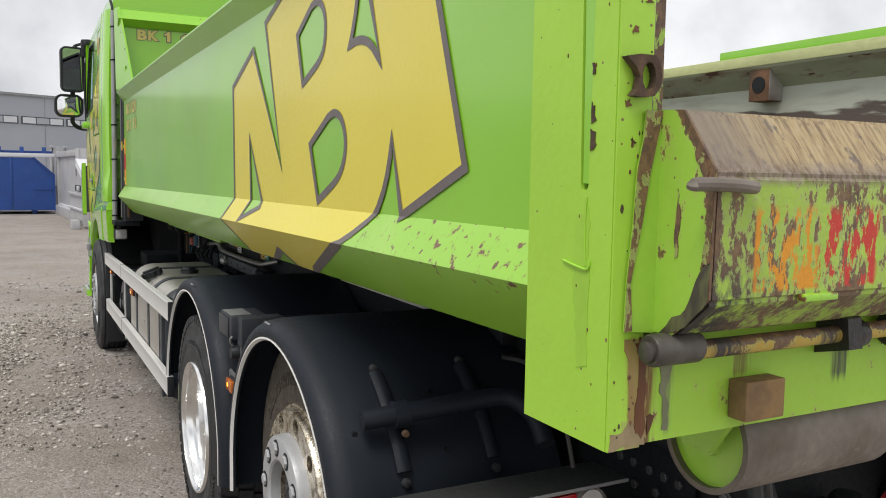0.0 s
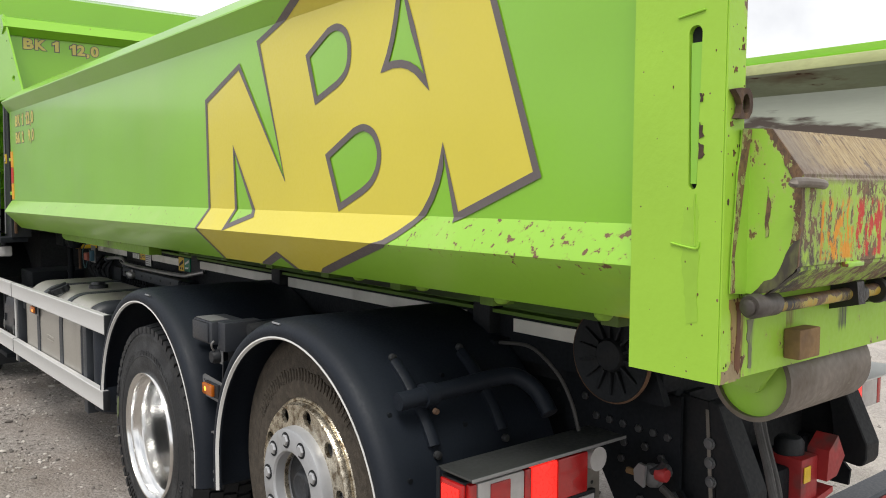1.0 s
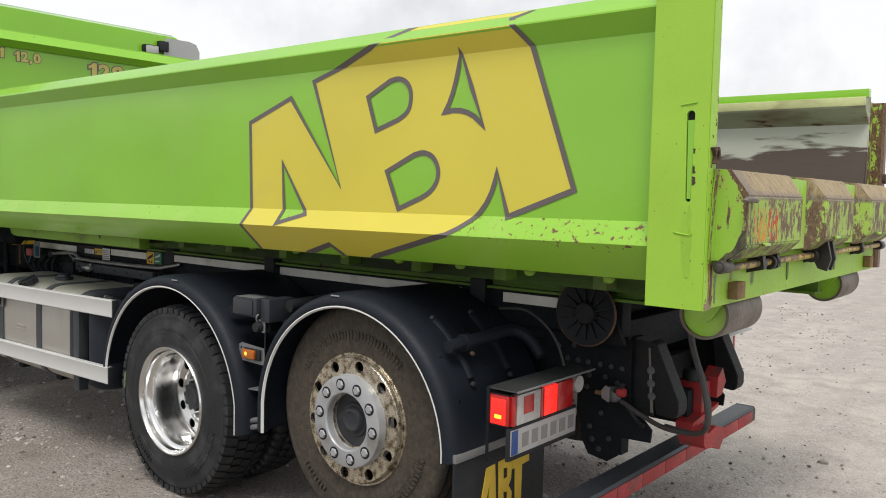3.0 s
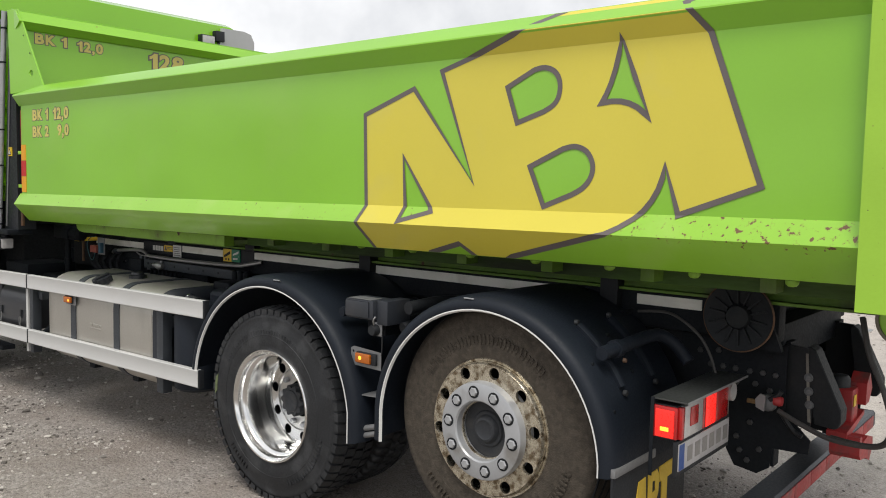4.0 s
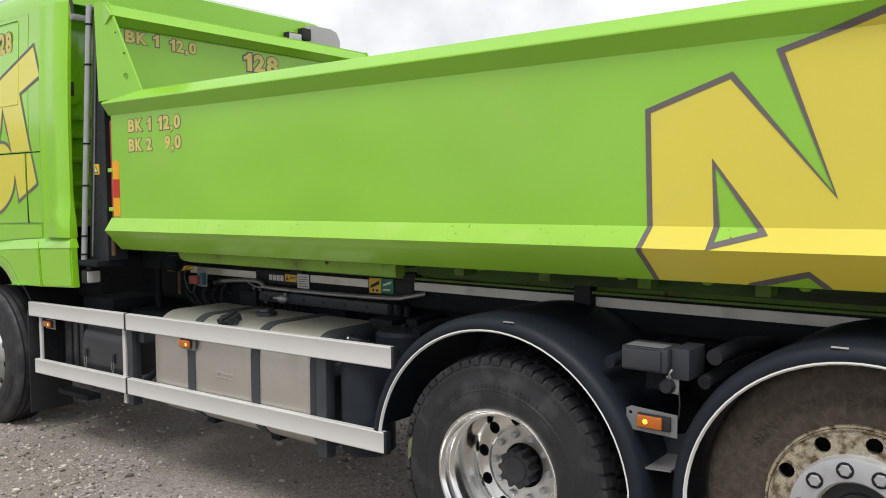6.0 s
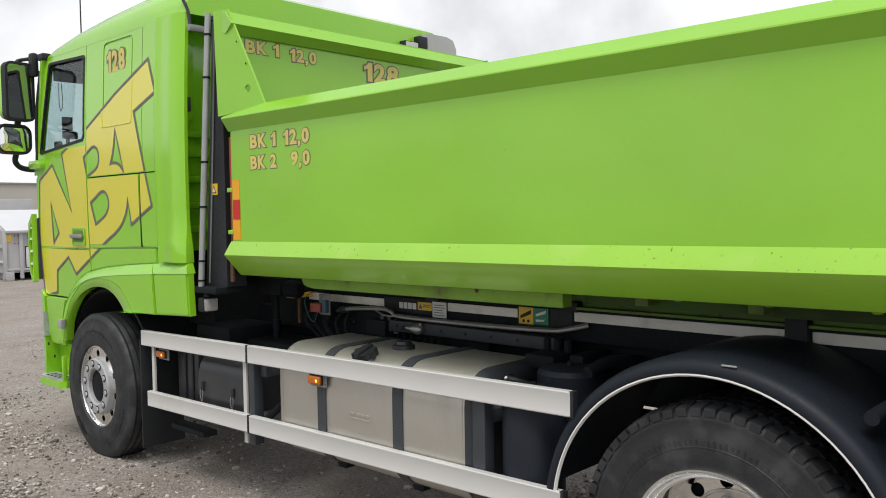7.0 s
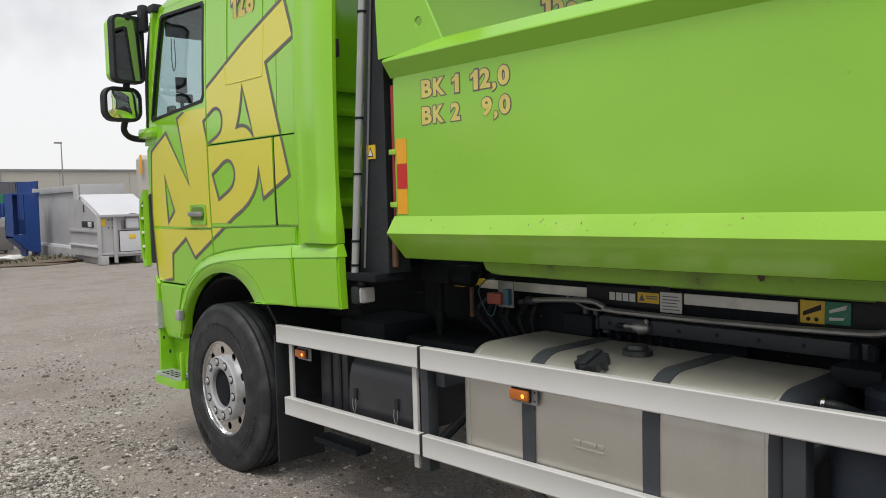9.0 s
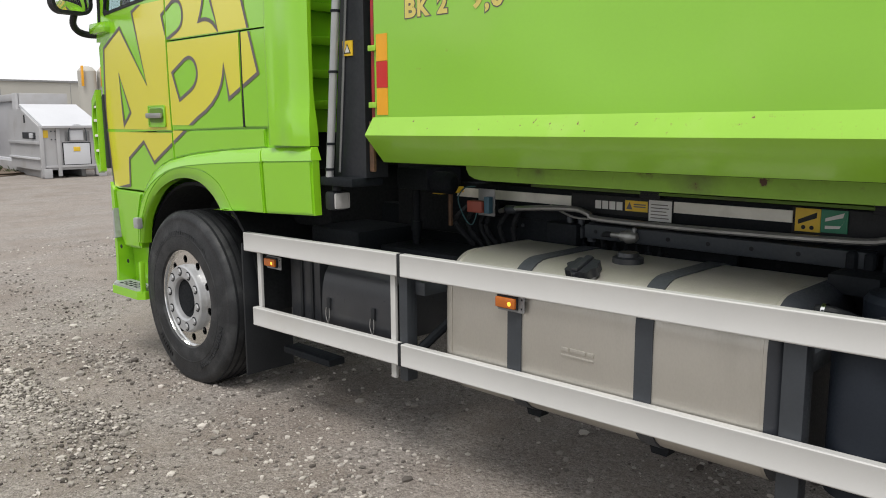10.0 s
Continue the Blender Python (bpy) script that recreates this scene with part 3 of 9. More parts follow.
# small bolt ends under the sill
for i in range(16):
    part("sill_lug", lathe(B(), [(1.377, 0.004), (1.379, 0.014), (1.386, 0.021), (1.394, 0.023), (1.405, 0.023)], (0.15, 0.44 + i * 0.345, 0), "z", 14), M_FLOORBEAM, container, "rounded green lug under the sill")
# lip coloured dark to stand for the shadow under the sill
part("floor_lip", taper(box(B(), 0.075, 0.27, 0.24, 5.84, 1.405, 1.415)), M_SOILSHADE, container)

# headboard
hb = prism(B(), [(0.035, 1.41), (2 * XC - 0.035, 1.41), (2 * XC - 0.035, 2.34), (2 * XC + 0.03, 2.36), (2 * XC + 0.03, 2.93), (-0.03, 2.93), (-0.03, 2.36), (0.035, 2.34)], "y", 5.947, 5.972)
part("headboard", hb, M_GREEN, container, "lime green headboard with load figures", 20)
hr = prism(B(), [(5.93, 2.79), (5.87, 2.84), (5.93, 2.915), (6.0, 2.94), (6.03, 2.86), (5.968, 2.80)], "x", -0.036, 2 * XC + 0.036)
part("headboard_rim", hr, M_GREEN, container, "folded lime green rim of the headboard", 20)
for fn in (lambda x: x, lambda x: 2 * XC - x):
    g = plate(B(), [(6.015, 2.315), (6.032, 2.93), (5.922, 2.93), (5.905, 2.905), (5.640, 2.345)], [circle(5.775, 2.458, 0.022, 14)], "x", -0.006, 0.006)
    for v in g.verts:
        v.co.x = fn(v.co.x - 0.042 + (6.02 - v.co.y) * 0.20)
    bmesh.ops.recalc_face_normals(g, faces=g.faces)
    part("gusset", g, M_GREEN, container, "triangular lime green corner gusset", 20)
    c = box(B(), fn(0.012), fn(0.075), 5.955, 5.985, 1.56, 2.33, 0.004)
    part("front_post", c, M_GREEN, container)
for k, z in enumerate((2.75, 2.62)):
    part("gusset_hole", lathe(B(), [(0, 0.006), (0.002, 0.006)], (-0.006 - 0.018 * (1 - k), 5.80 + 0.06 * (1 - k) - 0.02, z - 0.02), "x", 8), M_DARK, container)
# reflector strip on the front corner
for z0, z1, m in ((1.588, 1.705, M_ORANGE), (1.707, 1.822, M_RED), (1.824, 1.94, M_ORANGE)):
    part("reflector_strip", box(B(), -0.003, 0.001, 5.881, 5.953, z0, z1), m, container)
for z in (1.62, 1.87):
    part("catch", box(B(), -0.004, 0.03, 5.957, 6.01, z, z + 0.025, 0.003), M_WORN, container)

M_STREAK = surface("rust_streak", (0.15, 0.075, 0.03), 0.75, 0, 0.35, 20, 90, 0.05, dirt=(0.09, 0.04, 0.02), dirt_amount=0.5, dirt_scale=18, stretch=(1, 1, 0.4))
M_SMEAR = surface("olive_paint_smear", (0.312, 0.555, 0.048), 0.5, 0, 0.1, 8, 70, 0.02)
M_HALO = surface("rust_bloom_on_paint", (0.30, 0.25, 0.075), 0.55, 0, 0.3, 14, 80, 0.03, dirt=(0.24, 0.15, 0.055), dirt_amount=0.6, dirt_scale=14, stretch=(1, 1, 0.3))
M_RUN = surface("wet_rust_run", (0.115, 0.042, 0.013), 0.5, 0, 0.3, 14, 80, 0.03, dirt=(0.055, 0.022, 0.010), dirt_amount=0.4, dirt_scale=12, stretch=(1, 1, 0.3))
M_RUNGREY = surface("grey_grease_run", (0.17, 0.185, 0.10), 0.5, 0, 0.2, 14, 80, 0.03)
M_EDGE = rusted("brown_rusty_edge", (0.24, 0.27, 0.09), 0.455, (), fine_amount=0.45, rough=0.7)
M_OILY = surface("oily_brown_dirt", (0.060, 0.050, 0.038), 0.5, 0, 0.4, 24, 110, 0.05, dirt=(0.16, 0.17, 0.06), dirt_amount=0.5, dirt_scale=30, stretch=(1, 1, 0.5))
M_BUSH = surface("oily_grey_bush", (0.095, 0.085, 0.075), 0.45, 0.2, 0.25, 14, 80, 0.06, dirt=(0.05, 0.042, 0.036), dirt_amount=0.5, dirt_scale=12)
M_SCUFF = surface("scuffed_primer", (0.30, 0.235, 0.13), 0.6, 0, 0.3, 18, 90, 0.05, dirt=(0.14, 0.085, 0.04), dirt_amount=0.45, dirt_scale=14)
M_EYE = surface("dark_rusty_eye", (0.075, 0.045, 0.03), 0.75, 0.1, 0.3, 30, 120, 0.1, 0, dirt=(0.17, 0.10, 0.045), dirt_amount=0.3, dirt_scale=30)
M_POST = rusted("rear_post_paint", (0.345, 0.61, 0.05), 0.65, ((1, 0, 0, -0.030, -0.004, 0.12), (1, 0, 0, -0.012, -0.003, 0.19), (0, 1, 0, 0.001, 0.03, -0.12), (0, 0, -1, -1.40, -1.345, 0.05)),
                ((-0.044, -0.012, 1.28, 1.498, (0.26, 0.17, 0.06), 0.8), (-0.022, 0.016, 1.34, 1.468, (0.19, 0.085, 0.025), 1.0), (-0.052, 0.0, 1.28, 1.385, (0.33, 0.24, 0.14), 0.75), (-0.020, 0.02, 1.30, 1.385, (0.13, 0.06, 0.025), 1.0)), chips=0.9)
M_BEAM = rusted("rear_beam_paint", (0.34, 0.60, 0.05), 0.63, ((0, 0, -1, -1.365, -1.345, 0.06),), ((-0.03, 0.024, 1.33, 1.465, (0.19, 0.085, 0.025), 1.0), (-0.03, 0.026, 1.30, 1.385, (0.13, 0.06, 0.025), 1.0), (0.024, 0.052, 1.33, 1.46, (0.16, 0.17, 0.10), 0.7), (0.15, 0.20, 1.41, 1.465, (0.16, 0.07, 0.025), 0.7), (0.36, 0.42, 1.38, 1.46, (0.04, 0.038, 0.036), 0.9)), chips=0.7)
# rear posts with a slotted lever
SL0, SL1, SY = 1.682, 1.968, 0.0635
for side, fn in (("near", lambda x: x), ("far", lambda x: 2 * XC + 0.11 - x)):
    top = 2.46 if side == "near" else 2.24
    slot = [(SY + 0.0085 * math.cos(a), SL0 + 0.0085 + 0.0085 * math.sin(a)) for a in (math.pi * (1 + i / 6) for i in range(7))]
    slot += [(SY + 0.001 + 0.0135 * math.cos(a), SL1 - 0.0135 + 0.0135 * math.sin(a)) for a in (math.pi * i / 8 for i in range(9))]
    p = plate(B(), [(0.004, 1.342), (0.195, 1.342), (0.195, top), (0.004, top)], [slot], "x", fn(-0.067), fn(-0.055))
    part("rear_post_skin", p, M_POST, container, "chipped lime green rear post with rust dots", 0)
    p = prism(B(), [(-0.055, 0.19), (-0.055, 0.012), (-0.066, 0.003), (-0.066, 0.0), (-0.012, 0.0), (0.0, 0.012), (0.0, 0.06), (0.06, 0.06), (0.06, 0.19)] if side == "near" else [(fn(x), y) for x, y in [(-0.055, 0.19), (-0.055, 0.012), (-0.066, 0.003), (-0.066, 0.0), (-0.012, 0.0), (0.0, 0.012), (0.0, 0.06), (0.06, 0.06), (0.06, 0.19)]], "z", 1.342, top)
    part("rear_post", p, M_POST, container, "", 0)
    part("slot_shadow", box(B(), fn(-0.0545), fn(-0.0555), SY - 0.014, SY + 0.016, SL0 + 0.001, SL1 - 0.001), M_DARK, container)
    part("lever", prism(B(), [(SY - 0.0070, SL0 + 0.010), (SY + 0.0050, SL0 + 0.010), (SY + 0.0100, SL1 - 0.030), (SY - 0.0115, SL1 - 0.030)], "x", fn(-0.056), fn(-0.0655)), M_GREEN, container, "lime green lever in the slot", 0)
    lug = plate(B(), [(fn(a), b) for a, b in ((-0.066, 1.851), (-0.045, 1.855), (-0.020, 1.855), (-0.012, 1.846), (-0.009, 1.830), (-0.011, 1.815), (-0.020, 1.804), (-0.040, 1.802), (-0.055, 1.803), (-0.047, 1.812), (-0.044, 1.827), (-0.050, 1.838))], [[(fn(-0.030) + 0.0110 * math.cos(a), 1.828 + 0.018 * math.sin(a)) for a in (0, 0.6, 1.2, 1.8, 2.4, 3.0, 3.6, 4.2, 4.8, 5.4, 5.9)]], "y", -0.014, -0.002)
    part("lashing_eye", lug, M_EYE, container, "rusty welded lashing eye", 0)
# rust runs, grease and old weld scars on the rear post and beam
def stain(name, pts, material, face, lift=0.0014, label=""):
    """A thin flat patch with a ragged edge, on the post's side (x) or the rear faces (y)."""
    rnd = random.Random(len(pts) * 7 + int(abs(pts[0][0]) * 1000))
    ring = []
    for (a0, b0), (a1, b1) in zip(pts, pts[1:] + pts[:1]):
        k = max(2, int(math.hypot(a1 - a0, b1 - b0) / 0.012))
        for i in range(k):
            t = i / k
            ring.append((a0 + (a1 - a0) * t + rnd.uniform(-0.0028, 0.0028), b0 + (b1 - b0) * t + rnd.uniform(-0.0035, 0.0035)))
    return part(name, plate(B(), ring, [], "x" if face[0] == "x" else "y", face[1] - lift, face[1]), material, container, label, 0)


stain("rust_patch", [(0.044, 1.774), (0.051, 1.771), (0.051, 1.796), (0.046, 1.793)], M_EYE, ("x", -0.0672))
stain("rust_patch", [(0.041, 1.740), (0.053, 1.737), (0.053, 1.767), (0.047, 1.764), (0.042, 1.756)], M_EYE, ("x", -0.0672))
for x0, z0, w_, h_ in ((-0.018, 1.612, 0.007, 0.010), (-0.022, 1.600, 0.004, 0.007), (-0.016, 1.625, 0.005, 0.008), (-0.043, 1.885, 0.009, 0.008), (-0.022, 1.925, 0.010, 0.012), (-0.040, 1.745, 0.006, 0.010), (-0.052, 1.795, 0.010, 0.006)):
    stain("rust_patch", [(x0 - w_ / 2, z0 - h_ / 2), (x0 + w_ / 2, z0 - h_ / 3), (x0 + w_ / 3, z0 + h_ / 2), (x0 - w_ / 3, z0 + h_ / 2)], M_STREAK, ("y", -0.0001), 0.0010)
spots_ = random.Random(41)
for i in range(46):
    edge_ = spots_.random() ** 2
    x0, z0 = -0.004 - edge_ * 0.058, spots_.choice((spots_.uniform(1.36, 1.52), spots_.uniform(1.36, 2.0), spots_.uniform(1.55, 1.76)))
    w_ = spots_.uniform(0.0011, 0.0040)
    h_ = w_ * spots_.uniform(1.0, 2.4)
    part("rust_patch", plate(B(), [(x0 + w_ * math.cos(a) * spots_.uniform(0.5, 1.0), z0 + h_ * math.sin(a) * spots_.uniform(0.6, 1.0)) for a in (0, 0.9, 1.8, 2.7, 3.6, 4.5, 5.4)], [], "y", -0.0010, 0.0), M_STREAK if i % 3 else M_EYE, container)
for i in range(7):
    y0, z0 = spots_.uniform(0.012, 0.17), spots_.uniform(1.38, 1.95)
    w_ = spots_.uniform(0.0008, 0.0018)
    part("rust_patch", plate(B(), [(y0 + w_ * math.cos(a) * spots_.uniform(0.6, 1.0), z0 + 1.8 * w_ * math.sin(a)) for a in (0, 1.0, 2.1, 3.1, 4.2, 5.2)], [], "x", -0.0680, -0.0670), M_STREAK, container)
stain("rust_patch", [(0.047, 1.834), (0.051, 1.833), (0.051, 1.848), (0.048, 1.845)], M_EYE, ("x", -0.0672))
stain("paint_smear", [(0.048, 1.445), (0.068, 1.440), (0.074, 1.50), (0.082, 1.560), (0.081, 1.652), (0.050, 1.655), (0.047, 1.55)], M_SMEAR, ("x", -0.0671), 0.0006, "olive smear on the paint")
stain("rust_halo", [(-0.043, 1.490), (-0.008, 1.487), (-0.003, 1.44), (-0.002, 1.352), (-0.034, 1.352), (-0.031, 1.40), (-0.036, 1.45)], M_HALO, ("y", -0.0001), 0.0006, "pale brown rust bloom")
stain("rust_run", [(-0.024, 1.486), (-0.008, 1.484), (-0.006, 1.44), (-0.004, 1.385), (-0.0035, 1.362), (-0.012, 1.355), (-0.022, 1.364), (-0.023, 1.40), (-0.019, 1.44)], M_RUN, ("y", -0.0009), 0.0008, "dark brown run of rust")
stain("rust_run", [(0.002, 1.384), (0.014, 1.380), (0.012, 1.372), (0.006, 1.356), (0.001, 1.356)], M_RUN, ("y", 0.0038), 0.0008)
stain("grease_run", [(0.022, 1.448), (0.044, 1.446), (0.040, 1.43), (0.034, 1.415), (0.041, 1.392), (0.040, 1.356), (0.028, 1.356), (0.030, 1.39), (0.024, 1.415), (0.026, 1.43)], M_RUNGREY, ("y", 0.0038), 0.0008, "grey run of grease")
stain("scuff_patch", [(-0.066, 1.3445), (-0.003, 1.3445), (-0.003, 1.379), (-0.014, 1.374), (-0.030, 1.380), (-0.043, 1.366), (-0.062, 1.362)], M_SCUFF, ("y", -0.0001), 0.0008, "bare scuffed corner")
part("weld_scar", tube(B(), [(-0.068, 0.105, 1.585), (-0.069, 0.075, 1.580), (-0.069, 0.050, 1.578), (-0.068, 0.047, 1.59)], 0.0022, 6), M_WORN, container, "old weld bead")
part("weld_scar", tube(B(), [(-0.068, 0.055, 1.582), (-0.0685, 0.058, 1.63), (-0.068, 0.057, 1.674)], 0.0015, 6), M_SMEAR, container)
part("weld_scar", tube(B(), [(-0.068, 0.10, 1.985), (-0.069, 0.06, 1.99), (-0.068, 0.045, 1.992)], 0.002, 6), M_SILL, container)

M_RODWORN = rusted("rusty_yellow_rod_paint", (0.50, 0.34, 0.05), 0.53, ((0, 0, 1, 1.476, 1.486, 0.16), (0, 0, -1, -1.466, -1.460, 0.10)), ((0.05, 0.14, 1.40, 1.60, (0.035, 0.03, 0.027), 1.0), (0.26, 0.34, 1.40, 1.60, (0.04, 0.035, 0.03), 0.9)))
# rear beam, hinge rod and rollers
b = prism(B(), [(0.004, 1.345), (0.004, 1.50), (0.03, 1.505), (0.16, 1.505), (0.16, 1.345)], "x", -0.002, 2 * XC + 0.002)
part("rear_beam", b, M_BEAM, container, "chipped lime green rear beam", 20)
for x in (0.80, 1.52):
    part("drain_slot", prism(B(), [(x + 0.012 * c, 1.425 + 0.042 * s) for c, s in ((1, -0.5), (1, 0.5), (0.5, 0.9), (0, 1), (-0.5, 0.9), (-1, 0.5), (-1, -0.5), (-0.5, -0.9), (0, -1), (0.5, -0.9))], "y", 0.001, 0.0045), M_SHADEGREEN, container)
M_BUFFER = surface("ochre_rusty_steel", (0.24, 0.145, 0.06), 0.75, 0.0, 0.25, 14, 90, 0.08, 0, dirt=(0.12, 0.075, 0.045), dirt_amount=0.4, dirt_scale=12)
for x in (0.146, 2 * XC - 0.222):
    part("buffer_block", box(B(), x + 0.006, x + 0.084, -0.030, 0.003, 1.362, 1.419, 0.003), M_BUFFER, container, "brown rusty buffer block")
part("hinge_rod", bar(B(), (-0.025, -0.030, 1.4745), (2 * XC + 0.025, -0.030, 1.4745), 0.0130), M_RODWORN, container, "rusty yellow hinge rod")
part("rod_pin", lathe(B(), [(-0.036, 0.011), (-0.034, 0.014), (-0.026, 0.014)], (0, -0.030, 1.479), "x", 16), M_BUSH, container, "round pin end")
for x0, x1, r in ((-0.028, 0.054, 0.0215), (0.345, 0.39, 0.0205), (0.455, 0.475, 0.027), (0.495, 0.52, 0.027), (1.0, 1.05, 0.028), (1.80, 1.84, 0.027), (2.26, 2.34, 0.024)):
    b = lathe(B(), [(x0, r * 0.9), (x0 + 0.004, r), (x1 - 0.004, r), (x1, r * 0.9)], (0, -0.030, 1.480 if x0 < 0 else 1.472), "x", 20)
    part("hinge_bush", b, M_BUSH if x0 < 0 else M_GREASE, container, "oily grey hinge bush" if x0 < 0 else "black greasy hinge bush")
for x in (0.33, 0.49, 1.02, 1.81):
    part("hinge_ear", prism(B(), [(-0.055, 1.455), (-0.05, 1.50), (0.0, 1.535), (0.005, 1.44)], "x", x, x + 0.03), M_GREASE, container)
for x0 in (0.215, 2 * XC - 0.565):
    b = lathe(B(), [(0, 0.088), (0.35, 0.088), (0.35, 0.078), (0.0, 0.078)], (x0, 0.105, 1.292), "x", 40, True)
    rol = part("roller", b, M_BARE, container, "worn bare steel ground roller")
    part("roller_disc", lathe(B(), [(0.012, 0.078), (0.022, 0.078)], (x0, 0.105, 1.292), "x", 32), M_WORN, rol, "lime green roller web")
    part("roller_disc", lathe(B(), [(0.305, 0.078), (0.315, 0.078)], (x0, 0.105, 1.292), "x", 32), M_WORN, rol)
    part("roller_hub", lathe(B(), [(0.0, 0.028), (0.04, 0.032)], (x0, 0.105, 1.292), "x", 20), M_WORN, rol)
    part("roller_bracket", prism(B(), [(0.16, 1.344), (0.03, 1.344), (0.075, 1.28), (0.13, 1.28)], "x", x0 - 0.022, x0 - 0.008), M_WORN, container)

# tailgate: three bulged boxes with sunk ribs between
tailgate = part("tailgate", box(B(), 0.008, 2 * XC - 0.008, 0.012, 0.035, 1.50, 1.79), M_SHADEGREEN, container, "low bulged tailgate, lime paint worn to brown rust", 0)
TG = [(0.02, 1.79), (-0.04, 1.787), (-0.100, 1.705), (-0.098, 1.548), (-0.040, 1.498), (0.02, 1.498)]


def worn_gate(name):
    """Lime paint flaked off to brown steel; on the bulge a scraped upper slope and old orange and red tape."""
    m = surface(name, (0.36, 0.54, 0.075), 0.6, 0, 0.12, 6, 80, 0.10)
    n, l = m.node_tree.nodes, m.node_tree.links
    p = n["Principled BSDF"]
    col = p.inputs["Base Color"].links[0].from_socket
    tc = n.new("ShaderNodeTexCoord")
    sep = n.new("ShaderNodeSeparateXYZ")
    l.new(tc.outputs["Object"], sep.inputs["Vector"])

    def rng(v, a, b, c=0.0, d=1.0):
        r = n.new("ShaderNodeMapRange")
        for key, w in (("From Min", a), ("From Max", b), ("To Min", c), ("To Max", d)):
            r.inputs[key].default_value = w
        l.new(v, r.inputs["Value"])
        return r.outputs["Result"]

    def calc(op, a, b):
        r = n.new("ShaderNodeMath")
        r.operation = op
        for k, v in ((0, a), (1, b)):
            if isinstance(v, float):
                r.inputs[k].default_value = v
            else:
                l.new(v, r.inputs[k])
        return r.outputs["Value"]

    def grain(sc, detail, stretch=(1, 1, 1), turn=(0, 0, 0), rough=0.55):
        mp, t = n.new("ShaderNodeMapping"), n.new("ShaderNodeTexNoise")
        mp.inputs["Scale"].default_value, mp.inputs["Rotation"].default_value = stretch, turn
        t.inputs["Scale"].default_value, t.inputs["Detail"].default_value, t.inputs["Roughness"].default_value = sc, detail, rough
        l.new(tc.outputs["Object"], mp.inputs["Vector"])
        l.new(mp.outputs["Vector"], t.inputs["Vector"])
        return t.outputs["Fac"]

    def over(fac, under, colour):
        x = n.new("ShaderNodeMix")
        x.data_type = "RGBA"
        l.new(fac, x.inputs["Factor"])
        l.new(under, x.inputs["A"])
        if isinstance(colour, tuple):
            x.inputs["B"].default_value = (*colour, 1)
        else:
            l.new(colour, x.inputs["B"])
        return x.outputs["Result"]

    big, mid, fine = grain(9, 5, (1, 1, 0.6)), grain(30, 10, (1.2, 1, 0.55), (0, 0, 0), 0.72), grain(85, 8, (1.3, 1, 0.6), (0, 0, 0), 0.65)
    wear = calc("ADD", calc("MULTIPLY", big, 0.30), calc("ADD", calc("MULTIPLY", mid, 0.50), calc("MULTIPLY", fine, 0.20)))
    wear = calc("ADD", wear, rng(sep.outputs["X"], 0.022, 0.006, 0.0, 0.12))
    cut = 0.492
    col = over(rng(wear, cut - 0.035, cut, 0, 0.65), col, (0.36, 0.42, 0.17))
    brown = over(rng(fine, 0.40, 0.62), n.new("ShaderNodeRGB").outputs["Color"], (0.20, 0.125, 0.062))
    n[brown.node.name].inputs["A"].links[0].from_node.outputs["Color"].default_value = (0.105, 0.066, 0.046, 1)
    col = over(rng(wear, cut, cut + 0.012), col, brown)
    band = calc("MULTIPLY", rng(sep.outputs["Z"], 1.557, 1.562), rng(sep.outputs["Z"], 1.672, 1.655))
    flake = calc("ADD", calc("MULTIPLY", mid, 0.35), calc("MULTIPLY", grain(30, 9, (1.6, 1, 0.5), (0, 0, 0), 0.7), 0.65))
    tape = calc("MULTIPLY", band, rng(flake, 0.50, 0.508))
    orange = calc("MULTIPLY", tape, calc("MULTIPLY", rng(sep.outputs["X"], 0.074, 0.078), rng(sep.outputs["X"], 0.20, 0.19)))
    red = calc("MULTIPLY", tape, calc("MULTIPLY", rng(sep.outputs["X"], 0.19, 0.20), rng(sep.outputs["X"], 0.32, 0.31)))
    col = over(orange, col, (0.66, 0.28, 0.02))
    col = over(red, col, (0.52, 0.045, 0.03))
    top = rng(sep.outputs["Z"], 1.704, 1.714)
    scrape = grain(2.0, 12, (70, 7, 7), (0, 0.5, 0), 0.72)
    slope = over(rng(scrape, 0.34, 0.56), brown, (0.40, 0.31, 0.165))
    slope = over(rng(mid, 0.56, 0.64, 0, 0.9), slope, (0.115, 0.088, 0.075))
    slope = over(rng(scrape, 0.60, 0.66, 0, 0.7), slope, (0.42, 0.38, 0.30))
    slope = over(rng(sep.outputs["X"], 0.16, 0.04, 0, 0.75), slope, (0.17, 0.145, 0.125))
    col = over(top, col, slope)
    fold = calc("MULTIPLY", rng(sep.outputs["Z"], 1.690, 1.703), rng(sep.outputs["Z"], 1.728, 1.710))
    col = over(rng(fold, 0, 1, 0, 0.9), col, over(rng(fine, 0.4, 0.6), brown, (0.25, 0.21, 0.18)))
    # lower slope: wider rust brown that also paints in the shade beneath the bulge
    below = calc("MULTIPLY", rng(sep.outputs["Z"], 1.545, 1.535), rng(wear, 0.44, 0.52))
    col = over(below, col, brown)
    grease = calc("MULTIPLY", calc("MULTIPLY", rng(sep.outputs["X"], 0.12, 0.05), rng(sep.outputs["Z"], 1.615, 1.54)), rng(wear, 0.43, 0.50))
    col = over(grease, col, (0.045, 0.040, 0.036))
    l.new(col, p.inputs["Base Color"])
    return m


